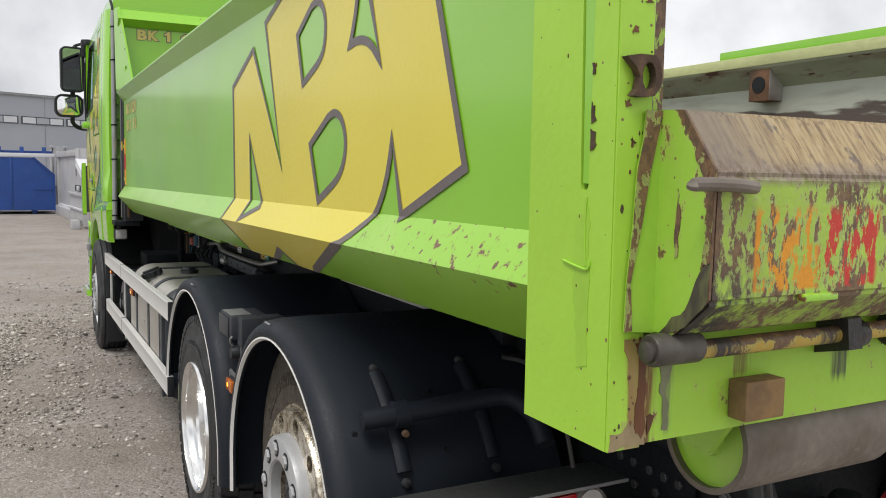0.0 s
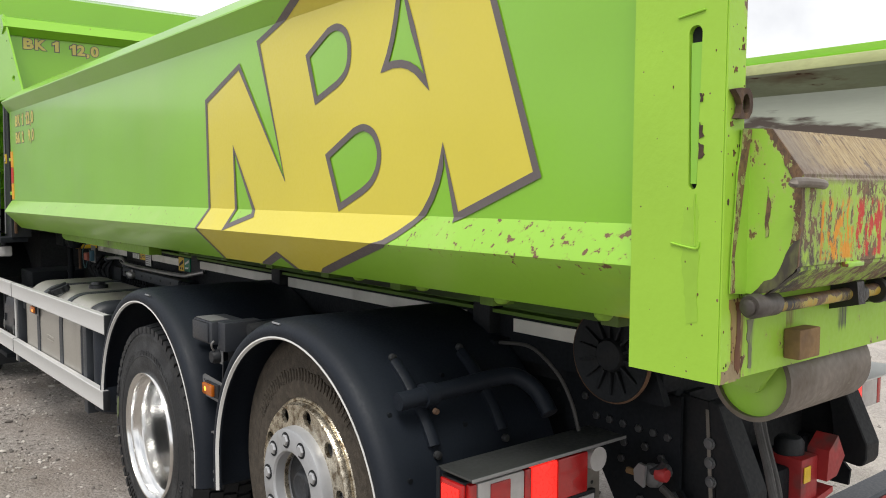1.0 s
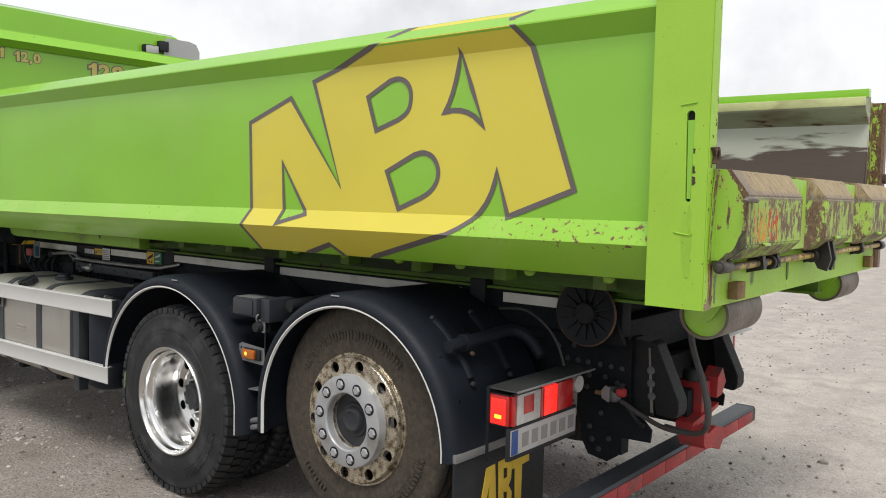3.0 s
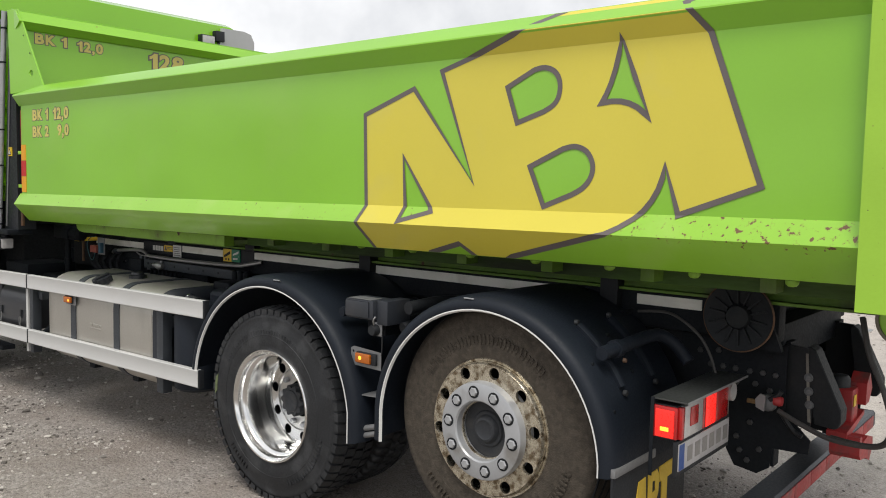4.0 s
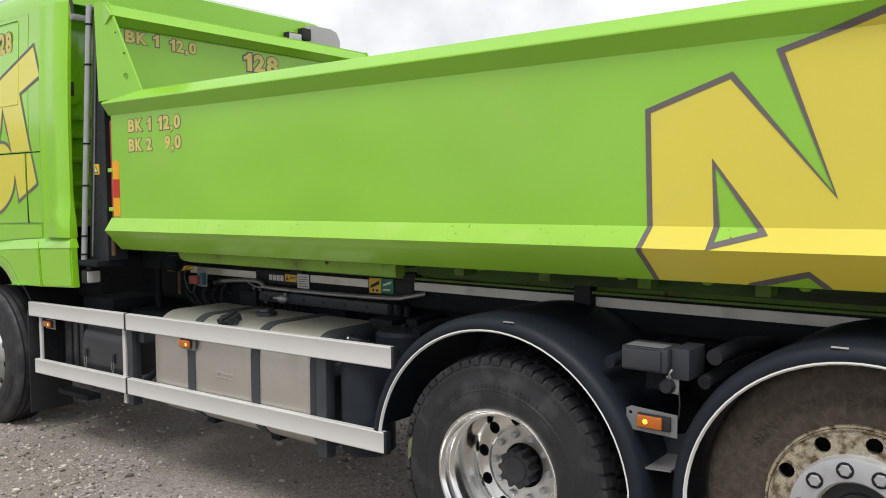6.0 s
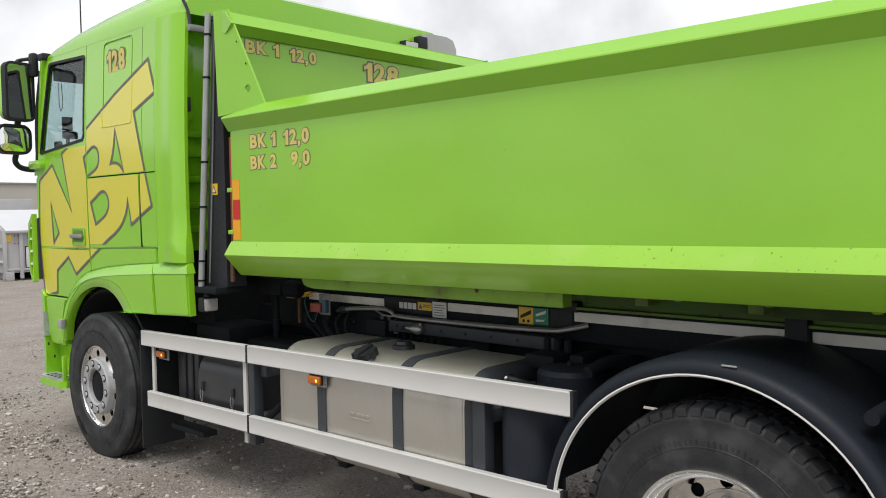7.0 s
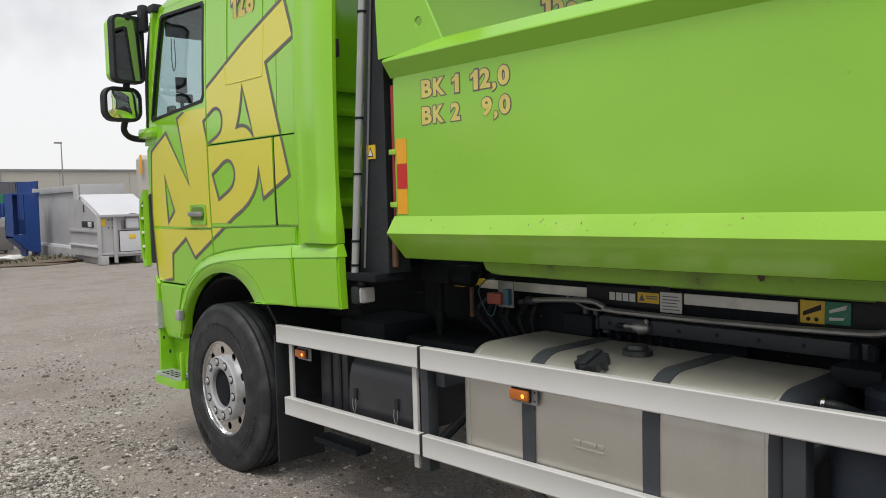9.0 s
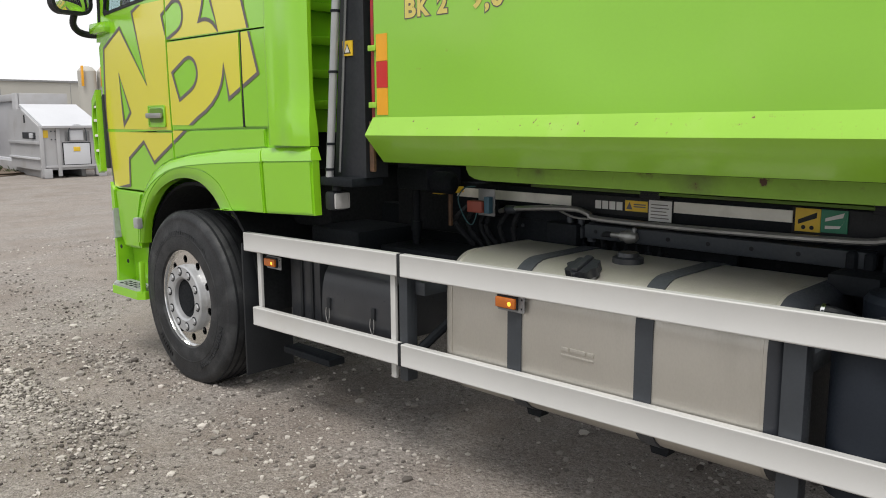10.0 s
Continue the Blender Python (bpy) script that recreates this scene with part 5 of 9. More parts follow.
def drive_wheel(cx, cy, cz):
    """Deep dished rim of a twin wheel."""
    w = part("wheel", lathe(B(), [(0.0, 0.302), (-0.006, 0.298), (-0.005, 0.291), (0.006, 0.286), (0.012, 0.279), (0.040, 0.276), (0.048, 0.270), (0.056, 0.258), (0.072, 0.254), (0.125, 0.252), (0.165, 0.250), (0.192, 0.244), (0.210, 0.234), (0.214, 0.234), (0.246, 0.256), (0.246, 0.300), (0.02, 0.304)], (cx, cy, cz), "x", 96, True), M_ALU, truck, "polished deep-dished aluminium rim")
    part("wheel_disc", holed_disc(cx + 0.211, cx + 0.226, cy, cz, 0.238, 0.172, 0.207, 0.0275, 10, 0.16), M_ALU, w, "polished disc with hand holes", 0)
    part("disc_step", lathe(B(), [(0.211, 0.181), (0.206, 0.178), (0.206, 0.172), (0.214, 0.168), (0.222, 0.100), (0.228, 0.100), (0.228, 0.181)], (cx, cy, cz), "x", 72, True), M_ALUSATIN, w, "satin bolt face of the disc")
    bm = B()
    ring = [(cy + (0.078 + 0.009 * math.cos(10 * a)) * math.cos(a), cz + (0.078 + 0.009 * math.cos(10 * a)) * math.sin(a)) for a in (2 * math.pi * i / 100 for i in range(100))]
    prism(bm, ring, "x", cx + 0.150, cx + 0.230)
    part("hub", bm, M_HUBDARK, w, "dark lobed hub", 40)
    part("hub_cap", lathe(B(), [(0.151, 0.060), (0.142, 0.056), (0.140, 0.040), (0.145, 0.030), (0.143, 0.012)], (cx, cy, cz), "x", 32), M_HUBDARK, w, "dark round hub cap")
    part("drum", lathe(B(), [(0.262, 0.27), (0.33, 0.27)], (cx, cy, cz), "x", 40), M_DARK, w)
    bolt_ring(w, cx + 0.216, cy, cz, 0.140, 10, NUT_BRIGHT, 0.05)
    tyre(w, cx + 0.004, cy, cz, 0.295, 0.522, 0.288, M_RUBBER, 58, 8, "black drive tyre with blocky tread")
    part("tyre", lathe(B(), tyre_profile(0.295, 0.514, 0.288), (cx + 0.345, cy, cz), "x", 60, True), M_RUBBER, w, "inner twin tyre", 40)
    tagged(part("tread", tread(B(), cx + 0.345, cy, cz, 0.295, 0.514, 58, 9), M_RUBBER, w, "", 40), kind="stuff")
    return w


def tag_wheel(cx, cy, cz):
    """Muddy wide single wheel with the disc near the outer face."""
    w = part("wheel", lathe(B(), [(0.0, 0.302), (-0.006, 0.298), (-0.005, 0.290), (0.010, 0.284), (0.035, 0.280), (0.25, 0.262), (0.25, 0.300)], (cx, cy, cz), "x", 72, True), M_ALUDIRT, truck, "aluminium rim caked with dried mud")
    part("wheel_disc", holed_disc(cx - 0.032, cx - 0.018, cy, cz, 0.280, 0.12, 0.250, 0.026, 10, 0.48), M_ALUDIRT, w, "muddy disc with round hand holes", 0)
    part("disc_flange", lathe(B(), [(-0.032, 0.279), (-0.026, 0.284), (-0.008, 0.288), (0.010, 0.287), (0.010, 0.280), (-0.018, 0.277)], (cx, cy, cz), "x", 72, True), M_ALUDIRT, w, "muddy flange of the disc")
    part("hub_ring", lathe(B(), [(0.0, 0.212), (-0.055, 0.209), (-0.068, 0.205), (-0.071, 0.199), (-0.071, 0.132), (-0.064, 0.126), (0.01, 0.122), (0.01, 0.22)], (cx, cy, cz), "x", 60, True), M_HUB, w, "grey hub ring")
    part("hub", lathe(B(), [(0.03, 0.123), (-0.010, 0.121), (-0.008, 0.080), (-0.016, 0.074), (-0.016, 0.062), (-0.026, 0.056), (-0.036, 0.050), (-0.038, 0.042), (-0.034, 0.036), (-0.034, 0.01)], (cx, cy, cz), "x", 40), M_HUBDARK, w, "dark hub centre")
    part("drum", lathe(B(), [(0.05, 0.262), (0.24, 0.262)], (cx, cy, cz), "x", 40), M_DARK, w)
    bolt_ring(w, cx - 0.071, cy, cz, 0.1675, 10, NUT_GREY, 0.11, NUT_GAP)
    tyre(w, cx - 0.006, cy, cz, 0.37, 0.52, 0.289, M_MUDDY, 0, 21, "brown muddy tag axle tyre")
    return w


steer_wheel(-0.085, 7.63, 0.505)
drive_wheel(-0.045, 2.985, 0.52)
tag_wheel(0.033, 1.609, 0.670)
chalk = [(3.005 + r * math.cos(radians(a)), 0.515 + r * math.sin(radians(a))) for r, a0, a1, s in ((0.475, -2, 14, 4), (0.455, 13, -1, -4)) for a in range(a0, a1, s)]
part("chalk_mark", prism(B(), chalk, "x", -0.0325, -0.0265), surface("faded_green_chalk", (0.13, 0.16, 0.075), 0.9, 0, 0.3, 30, 120, 0.05), truck, "faded green chalk mark on the tyre", 0)
for w, cy in zip([o for o in truck.children if o.name.startswith("wheel")], (7.63, 2.985, 1.609)):
    copy_thing(w, Matrix.Translation((2 * XC, 2 * cy, 0)) @ Matrix.Rotation(math.pi, 4, "Z"))
for y, z in ((7.63, 0.505), (3.005, 0.515), (1.609, 0.670)):
    part("axle", lathe(B(), [(0.2, 0.07), (2 * XC - 0.2, 0.07)], (0, y, z), "x", 20), M_FRAME, truck)
part("differential", lathe(B(), [(-0.22, 0.10), (-0.12, 0.2), (0.12, 0.2), (0.22, 0.10)], (XC, 3.005, 0.515), "x", 24), M_FRAME, truck)


# mudguards
def guard(cy, cz, r, a0, a1, drop0, drop1, tag_y, x1=0.62):
    path = []
    n = 36
    for i in range(n + 1):
        a = radians(a0 + (a1 - a0) * i / n)
        path.append((cy + r * math.cos(a), cz + r * math.sin(a), math.cos(a), math.sin(a)))
    if drop0:
        y, z, ny, nz = path[0]
        path.insert(0, (y, z - drop0, ny, nz))
    if drop1:
        y, z, ny, nz = path[-1]
        path.append((y, z - drop1, ny, nz))
    sec = [(-0.056, -0.004), (-0.066, 0.008), (-0.065, 0.030), (-0.056, 0.046), (-0.036, 0.057), (-0.005, 0.063), (0.06, 0.064), (x1, 0.058), (x1, 0.050), (0.06, 0.056), (-0.02, 0.050), (-0.048, 0.02), (-0.048, -0.004)]
    g = part("mudguard", sweep(B(), sec, cy, cz, path), M_GUARD, truck, "dark grey plastic mudguard with a white edge", 50)
    trim = [(-0.0575, -0.005), (-0.068, 0.001), (-0.067, 0.0065), (-0.056, 0.003)]
    part("white_edging", sweep(B(), trim, cy, cz, path), M_WHITE, g, "thin white edging", 50)
    part("name_tag", box(B(), -0.005, 0.005, -0.026, 0.026, -0.003, 0.003, 0, Matrix.Translation((-0.056, tag_y, cz + r + 0.044)) @ Matrix.Rotation(0.55, 4, "Y")), M_POLE, g)
    return g


G1 = guard(3.000, 0.520, 0.630, 8, 172, 0.0, 0.15, 2.911)
G2 = guard(1.598, 0.625, 0.560, 4, 176, 0.15, 0.045, 1.664)
for x in (0.13, 0.40):
    # rubber straps over the rear half of the tag guard, a bolt at each end
    for a0, a1 in ((124, 136), (139, 152)):
        p = [(1.598 + 0.622 * math.cos(radians(a)), 0.625 + 0.622 * math.sin(radians(a)), math.cos(radians(a)), math.sin(radians(a))) for a in range(a0, a1 + 1, 3)]
        part("guard_strap", sweep(B(), [(x - 0.020, -0.004), (x - 0.020, 0.014), (x - 0.008, 0.022), (x + 0.008, 0.022), (x + 0.020, 0.014), (x + 0.020, -0.004)], 0, 0, p), M_GUARD, truck, "rubber guard strap", 50)
    for a in (122.5, 153.5):
        y, z = 1.598 + 0.632 * math.cos(radians(a)), 0.625 + 0.632 * math.sin(radians(a))
        part("strap_bolt", lathe(B(), [(-0.010, 0.008), (-0.008, 0.012), (0.006, 0.012)], (x, y, z), "y", 10), M_BOLT, truck, "dark bolt head")
for x, a in ((0.02, 140), (0.27, 131), (0.27, 147), (0.02, 158)):
    y, z = 1.598 + 0.622 * math.cos(radians(a)), 0.625 + 0.622 * math.sin(radians(a))
    part("guard_bolt", lathe(B(), [(-0.006, 0.008), (0.008, 0.008)], (x, y, z), "y", 8), M_FRAME, truck)
part("guard_stay", tube(B(), [(0.026, 1.085, 1.070), (0.2, 1.072, 1.082), (0.38, 1.058, 1.096), (0.45, 1.035, 1.092), (0.49, 0.985, 1.05), (0.49, 0.93, 0.99)], 0.027, 14), M_GUARD, truck, "round black mudguard stay")
part("stay_clamp", lathe(B(), [(0.0, 0.036), (0.04, 0.036)], (0.11, 1.079, 1.076), "x", 16), M_GUARD, truck)
part("stay_bolt", lathe(B(), [(-0.012, 0.008), (0.0, 0.010)], (0.13, 1.045, 1.035), "y", 8), M_RUST, truck)
part("guard_stay", tube(B(), [(0.05, 2.10, 1.13), (0.3, 2.08, 1.14), (0.62, 2.06, 1.10)], 0.030, 12), M_BLACK, truck)
part("guard_stay", tube(B(), [(0.06, 2.14, 1.03), (0.3, 2.10, 1.06), (0.62, 2.06, 1.05)], 0.026, 12), M_BLACK, truck)
part("guard_stay", tube(B(), [(0.30, 3.70, 1.02), (0.45, 3.68, 1.05), (0.70, 3.66, 1.02)], 0.028, 12), M_BLACK, truck)

# control box and marker lamp between the guards
jb = part("control_box", box(B(), -0.043, 0.10, 2.235, 2.420, 1.064, 1.158, 0.014), M_BOX, truck, "dark grey control box with a lidded front")
part("box_lid", box(B(), -0.050, -0.040, 2.260, 2.414, 1.072, 1.150, 0.008), M_BOX, jb)
part("box_back", box(B(), -0.020, 0.14, 2.165, 2.234, 1.045, 1.160, 0.008), M_BOX, jb, "stepped back of the box")
part("lid_edge", box(B(), -0.038, 0.04, 2.255, 2.40, 1.1575, 1.1600, 0.001), M_POLE, jb, "bare metal lid edge")
part("box_knob", lathe(B(), [(-0.012, 0.022), (0.0, 0.027), (0.03, 0.029), (0.05, 0.022)], (-0.03, 2.245, 1.018), "x", 16), M_BLACK, jb, "black round knob")
part("knob_plate", box(B(), -0.012, -0.008, 2.205, 2.255, 0.99, 1.055, 0.002), M_POLE, jb, "small steel plate")
part("knob_clip", tube(B(), [(-0.035, 2.235, 1.045), (-0.045, 2.23, 1.06), (-0.047, 2.225, 1.075), (-0.04, 2.22, 1.085)], 0.004, 6), M_PIPE, jb, "wire clip")
part("box_cable", tube(B(), [(-0.01, 2.205, 1.0), (-0.015, 2.20, 0.95), (-0.012, 2.205, 0.90)], 0.003, 6), M_BLACK, jb)
part("box_foot", box(B(), 0.05, 0.62, 2.24, 2.36, 0.98, 1.06, 0.006), M_FRAME, truck)
part("guard_stay", tube(B(), [(-0.005, 2.485, 1.075), (0.15, 2.47, 1.085), (0.5, 2.44, 1.08)], 0.024, 12), M_GUARD, truck, "round black mudguard stay")
part("box_step", prism(B(), [(2.384, 0.748), (2.368, 0.687), (2.232, 0.697), (2.232, 0.703), (2.363, 0.694), (2.378, 0.749)], "x", -0.012, 0.26), M_POLE, truck, "galvanised folded step bracket", 0)
part("step_back", prism(B(), [(2.378, 0.748), (2.232, 0.797), (2.232, 0.703), (2.363, 0.694)], "x", 0.20, 0.206), M_STRAP, truck, "dark bracket web", 0)
for dz in (0.0, 0.034):
    part("stay_bar", bar(B(), (0.0, 2.360, 0.484 + dz), (0.0, 2.235, 0.522 + dz), 0.014, 12), M_POLE, truck, "bare steel stay bar")


def marker_lamp(x, y, z, tilt=0.0):
    b = plate(B(), [(y - 0.10, z - 0.05), (y + 0.075, z - 0.045), (y + 0.10, z - 0.02), (y + 0.10, z + 0.035), (y + 0.08, z + 0.045), (y - 0.10, z + 0.035)], [circle(y + 0.083, z + 0.02, 0.007, 8)], "x", x, x + 0.003)
    k = part("marker_bracket", b, M_POLE, truck, "folded steel lamp bracket", 0)
    part("lamp_base", box(B(), x - 0.014, x, y - 0.078, y + 0.050, z - 0.030, z + 0.026, 0.004), M_BLACK, k)
    part("lamp_lens", box(B(), x - 0.028, x - 0.013, y - 0.050, y + 0.046, z - 0.024, z + 0.022, 0.006), M_AMBER, k, "amber side marker lens")
    part("lamp_filament", lathe(B(), [(-0.0015, 0.006), (0.0, 0.010)], (x - 0.028, y + 0.013, z), "x", 14), M_AMBERLIT, k, "lit amber lamp")
    return k


def small_marker(x, y, z):
    k = part("marker_bracket", plate(B(), rounded(y - 0.075, y + 0.06, z - 0.036, z + 0.032, 0.006, 2), [circle(y - 0.062, z - 0.02, 0.005, 8), circle(y - 0.062, z + 0.016, 0.005, 8)], "x", x, x + 0.003), M_POLE, truck, "steel lamp bracket", 0)
    part("lamp_base", box(B(), x - 0.010, x, y - 0.046, y + 0.056, z - 0.026, z + 0.026, 0.003), M_BLACK, k)
    part("lamp_lens", box(B(), x - 0.024, x - 0.009, y - 0.044, y + 0.054, z - 0.021, z + 0.021, 0.006), M_AMBER, k, "amber side marker lens")
    part("lamp_filament", lathe(B(), [(-0.0015, 0.006), (0.0, 0.009)], (x - 0.024, y - 0.018, z - 0.002), "x", 14), M_AMBERLIT, k, "lit amber lamp")
    return k


marker_lamp(-0.01, 2.31, 0.877)
small_marker(-0.045, 5.14, 0.863)
small_marker(-0.02, 6.80, 0.818)


# side guard rails: they rise slightly to the rear
def rail_z(y):
    return 0.965 + (7.0 - y) * 0.0165


def rail(y0, y1, drop, h=0.101):
    bm = B()
    sec = [(-0.066, 0.0), (-0.069, -0.004), (-0.069, -0.008), (-0.0685, -0.0095), (-0.0685, -h + 0.0095), (-0.069, -h + 0.008), (-0.069, -h + 0.004), (-0.066, -h), (-0.036, -h), (-0.036, 0.0)]
    rings = [[bm.verts.new((x, y, rail_z(y) - drop + z)) for x, z in sec] for y in (y0, y1)]
    n = len(sec)
    fs = [bm.faces.new((rings[0][i], rings[0][(i + 1) % n], rings[1][(i + 1) % n], rings[1][i])) for i in range(n)] + [bm.faces.new(rings[0]), bm.faces.new(rings[1][::-1])]
    bmesh.ops.recalc_face_normals(bm, faces=fs)
    return part("side_rail", bm, M_RAIL, truck, "pale anodised aluminium side guard rail", 20)


rail(3.545, 5.745, 0.0), rail(5.768, 7.005, 0.0)
rail(3.595, 5.745, 0.406), rail(5.768, 6.938, 0.406)
for y, z in ((3.541, 1.022), (5.7565, 0.9855), (3.591, 0.615), (5.7565, 0.5795)):
    part("rail_end_cap", box(B(), -0.068, -0.034, y - 0.010, y + 0.010, z - 0.104, z + 0.001, 0.002), M_BLACK, truck)
for y, w in ((6.915, 0.016), (5.832, 0.016)):
    part("rail_post", box(B(), -0.034, -0.018, y - w, y + w, 0.40 if y < 6 else 0.45, rail_z(y) - 0.02, 0.002), M_RAIL, truck, "pale vertical guard post")
for y, w in ((5.766, 0.026), (4.045, 0.035)):
    b = box(B(), -0.032, 0.03, y - w, y + w, 0.40, rail_z(y) - 0.04, 0.003)
    part("rail_bracket", b, M_STRAP, truck, "dark steel guard bracket")
part("rail_bracket", box(B(), 0.0, 0.66, 4.02, 4.07, 0.80, 0.86, 0.004), M_STRAP, truck)
part("rail_bracket", box(B(), 0.0, 0.66, 5.66, 5.72, 0.80, 0.86, 0.004), M_STRAP, truck)
part("brace", tube(B(), [(0.02, 5.74, 0.52), (0.30, 5.58, 0.80)], 0.022, 8, 1), M_FRAME, truck)
part("brace", tube(B(), [(0.05, 4.0, 0.50), (0.4, 3.85, 0.95)], 0.008, 8, 1), M_PIPE, truck)

# fuel tank
TX0, TX1, TZ0, TZ1 = -0.028, 0.62, 0.40, 1.018
sec = [(x, z) for x, z in rounded(TX0, TX1, TZ0, TZ1, 0.16, 8)]
bm = B()
n = len(sec)
rings = []
for y, shrink in ((4.075, 0.80), (4.080, 0.88), (4.095, 0.945), (4.115, 0.98), (4.14, 1.0), (4.81, 1.0), (5.475, 1.0), (5.495, 0.99), (5.508, 0.96), (5.515, 0.90)):
    mx, mz = (TX0 + TX1) / 2, (TZ0 + TZ1) / 2
    rings.append([bm.verts.new((mx + (x - mx) * shrink, y, mz + (z - mz) * shrink)) for x, z in sec])
fs = [bm.faces.new((a[i], a[(i + 1) % n], b_[(i + 1) % n], b_[i])) for a, b_ in zip(rings, rings[1:]) for i in range(n)] + [bm.faces.new(rings[0]), bm.faces.new(rings[-1][::-1])]
bmesh.ops.recalc_face_normals(bm, faces=fs)
tank = part("fuel_tank", bm, M_TANK, truck, "dusty bare aluminium fuel tank", 40)
for y in (4.145, 5.468):
    p = [(mx + (x - mx) * 1.0, z) for x, z in sec]
    part("tank_seam", plate(B(), [((TX0 + TX1) / 2 + (x - (TX0 + TX1) / 2) * 1.006, 0.709 + (z - 0.709) * 1.006) for x, z in sec], [[((TX0 + TX1) / 2 + (x - (TX0 + TX1) / 2) * 0.99, 0.709 + (z - 0.709) * 0.99) for x, z in sec]], "y", y - 0.004, y + 0.004), M_TANK, tank)
bm = B()
rings = [[bm.verts.new((mx + (x - mx) * f, y, mz + (z - mz) * f)) for x, z in sec] for y, f in ((4.128, 1.006), (4.108, 0.985), (4.088, 0.950), (4.070, 0.89), (4.066, 0.80))]
fs = [bm.faces.new((a[i], a[(i + 1) % n], b_[(i + 1) % n], b_[i])) for a, b_ in zip(rings, rings[1:]) for i in range(n)] + [bm.faces.new(rings[0]), bm.faces.new(rings[-1][::-1])]
bmesh.ops.recalc_face_normals(bm, faces=fs)
part("tank_end", bm, M_BOX, tank, "dark grey end cover of the tank", 40)
for y in (5.124, 4.552):
    b = plate(B(), [((TX0 + TX1) / 2 + (x - (TX0 + TX1) / 2) * 1.018, 0.709 + (z - 0.709) * 1.018) for x, z in sec], [[((TX0 + TX1) / 2 + (x - (TX0 + TX1) / 2) * 0.99, 0.709 + (z - 0.709) * 0.99) for x, z in sec]], "y", y - 0.034, y + 0.034)
    part("tank_strap", b, M_STRAP, tank, "dark rubber-edged tank strap", 40)
    part("tank_bracket", prism(B(), [(y - 0.05, 0.43), (y + 0.05, 0.43), (y + 0.03, 0.365), (y - 0.03, 0.365)], "x", 0.10, 0.16), M_FRAME, tank)
seat_ = Matrix.Translation((0.05, 4.855, 0.985)) @ Matrix.Rotation(radians(-20), 4, "Y")
lobes = [((0.062 + 0.006 * math.cos(8 * a)) * math.cos(a), (0.062 + 0.006 * math.cos(8 * a)) * math.sin(a)) for a in (2 * math.pi * i / 64 for i in range(64))]
bm = prism(B(), lobes, "z", 0.018, 0.054)
bm.transform(seat_)
cap = part("tank_cap", bm, M_CAP, tank, "black lobed filler cap", 40)
bm = lathe(B(), [(-0.015, 0.054), (0.019, 0.054)], (0, 0, 0), "z", 24)
bm.transform(seat_)
part("cap_neck", bm, M_POLE, cap)
part("cap_grip", box(B(), -0.055, 0.055, -0.015, 0.015, 0.052, 0.068, 0.006, seat_), M_CAP, cap)
part("sender_cap", lathe(B(), [(0.0, 0.06), (0.025, 0.06), (0.03, 0.045), (0.045, 0.04)], (0.27, 4.81, 1.014), "z", 18), M_CAP, tank, "black round sender cover")
for k, (y0, y1) in enumerate(((4.865, 4.79), (4.905, 4.865), (4.79, 4.755))):
    part("embossed_bar", box(B(), TX0 - 0.004, TX0 + 0.001, y1, y0 - 0.006, 0.712, 0.728, 0.001), M_TANK, tank)
part("embossed_bar", box(B(), TX0 - 0.004, TX0 + 0.001, 4.755, 4.90, 0.694, 0.701, 0.001), M_TANK, tank)
part("fuel_elbow", tube(B(), [(0.22, 4.13, 0.93), (0.18, 4.07, 0.965), (0.18, 4.01, 0.965), (0.25, 3.95, 0.93)], 0.020, 10), M_BLACK, tank)
part("elbow_clip", lathe(B(), [(0, 0.027), (0.012, 0.027)], (0.18, 4.035, 0.967), "y", 14), M_ALU, tank)
# dark round vessels behind the tank
for x, y, r, z0, z1 in ((0.10, 3.845, 0.135, 0.44, 0.975), (0.36, 3.83, 0.15, 0.60, 1.03)):
    v = lathe(B(), [(z0, r * 0.8), (z0 + 0.02, r), (z1 - 0.03, r), (z1 - 0.01, r * 0.9), (z1, r * 0.4)], (x, y, 0), "z", 28)
    part("air_vessel", v, M_GUARD, truck, "dark round air vessel")
    part("vessel_plug", lathe(B(), [(z1 - 0.005, 0.018), (z1 + 0.02, 0.014)], (x, y, 0), "z", 10), M_FRAME, truck)

# tool box and covers ahead of the tank
tb = part("battery_box", prism(B(), [(0.012, 0.55), (0.002, 0.57), (0.0, 0.64), (0.006, 0.74), (0.022, 0.80), (0.05, 0.843), (0.09, 0.868), (0.16, 0.880), (0.60, 0.885), (0.60, 0.55)], "y", 5.868, 6.405), M_BATTERY, truck, "black moulded battery box with two wire clasps", 40)
part("box_cover", box(B(), 0.06, 0.60, 6.50, 6.77, 0.47, 0.87, 0.03), M_BATTERY, truck)
part("box_rib", box(B(), 0.05, 0.062, 6.55, 6.57, 0.50, 0.84, 0.004), M_BLACK, truck)
part("box_rib", box(B(), 0.05, 0.062, 6.64, 6.66, 0.50, 0.84, 0.004), M_BLACK, truck)
for y in (6.344, 6.005):
    part("clasp_base", box(B(), -0.010, 0.004, y - 0.013, y + 0.013, 0.63, 0.69, 0.003), M_BLACK, tb)
    part("clasp", tube(B(), [(-0.012, y + 0.012, 0.64), (-0.014, y + 0.014, 0.60), (-0.012, y, 0.565), (-0.014, y - 0.014, 0.60), (-0.012, y - 0.012, 0.64)], 0.0024, 6), M_PIPE, tb, "bent wire clasp")
part("step_rung", box(B(), 0.0, 0.10, 6.36, 6.76, 0.325, 0.36, 0.004), M_FRAME, truck, "dark hanging rung")
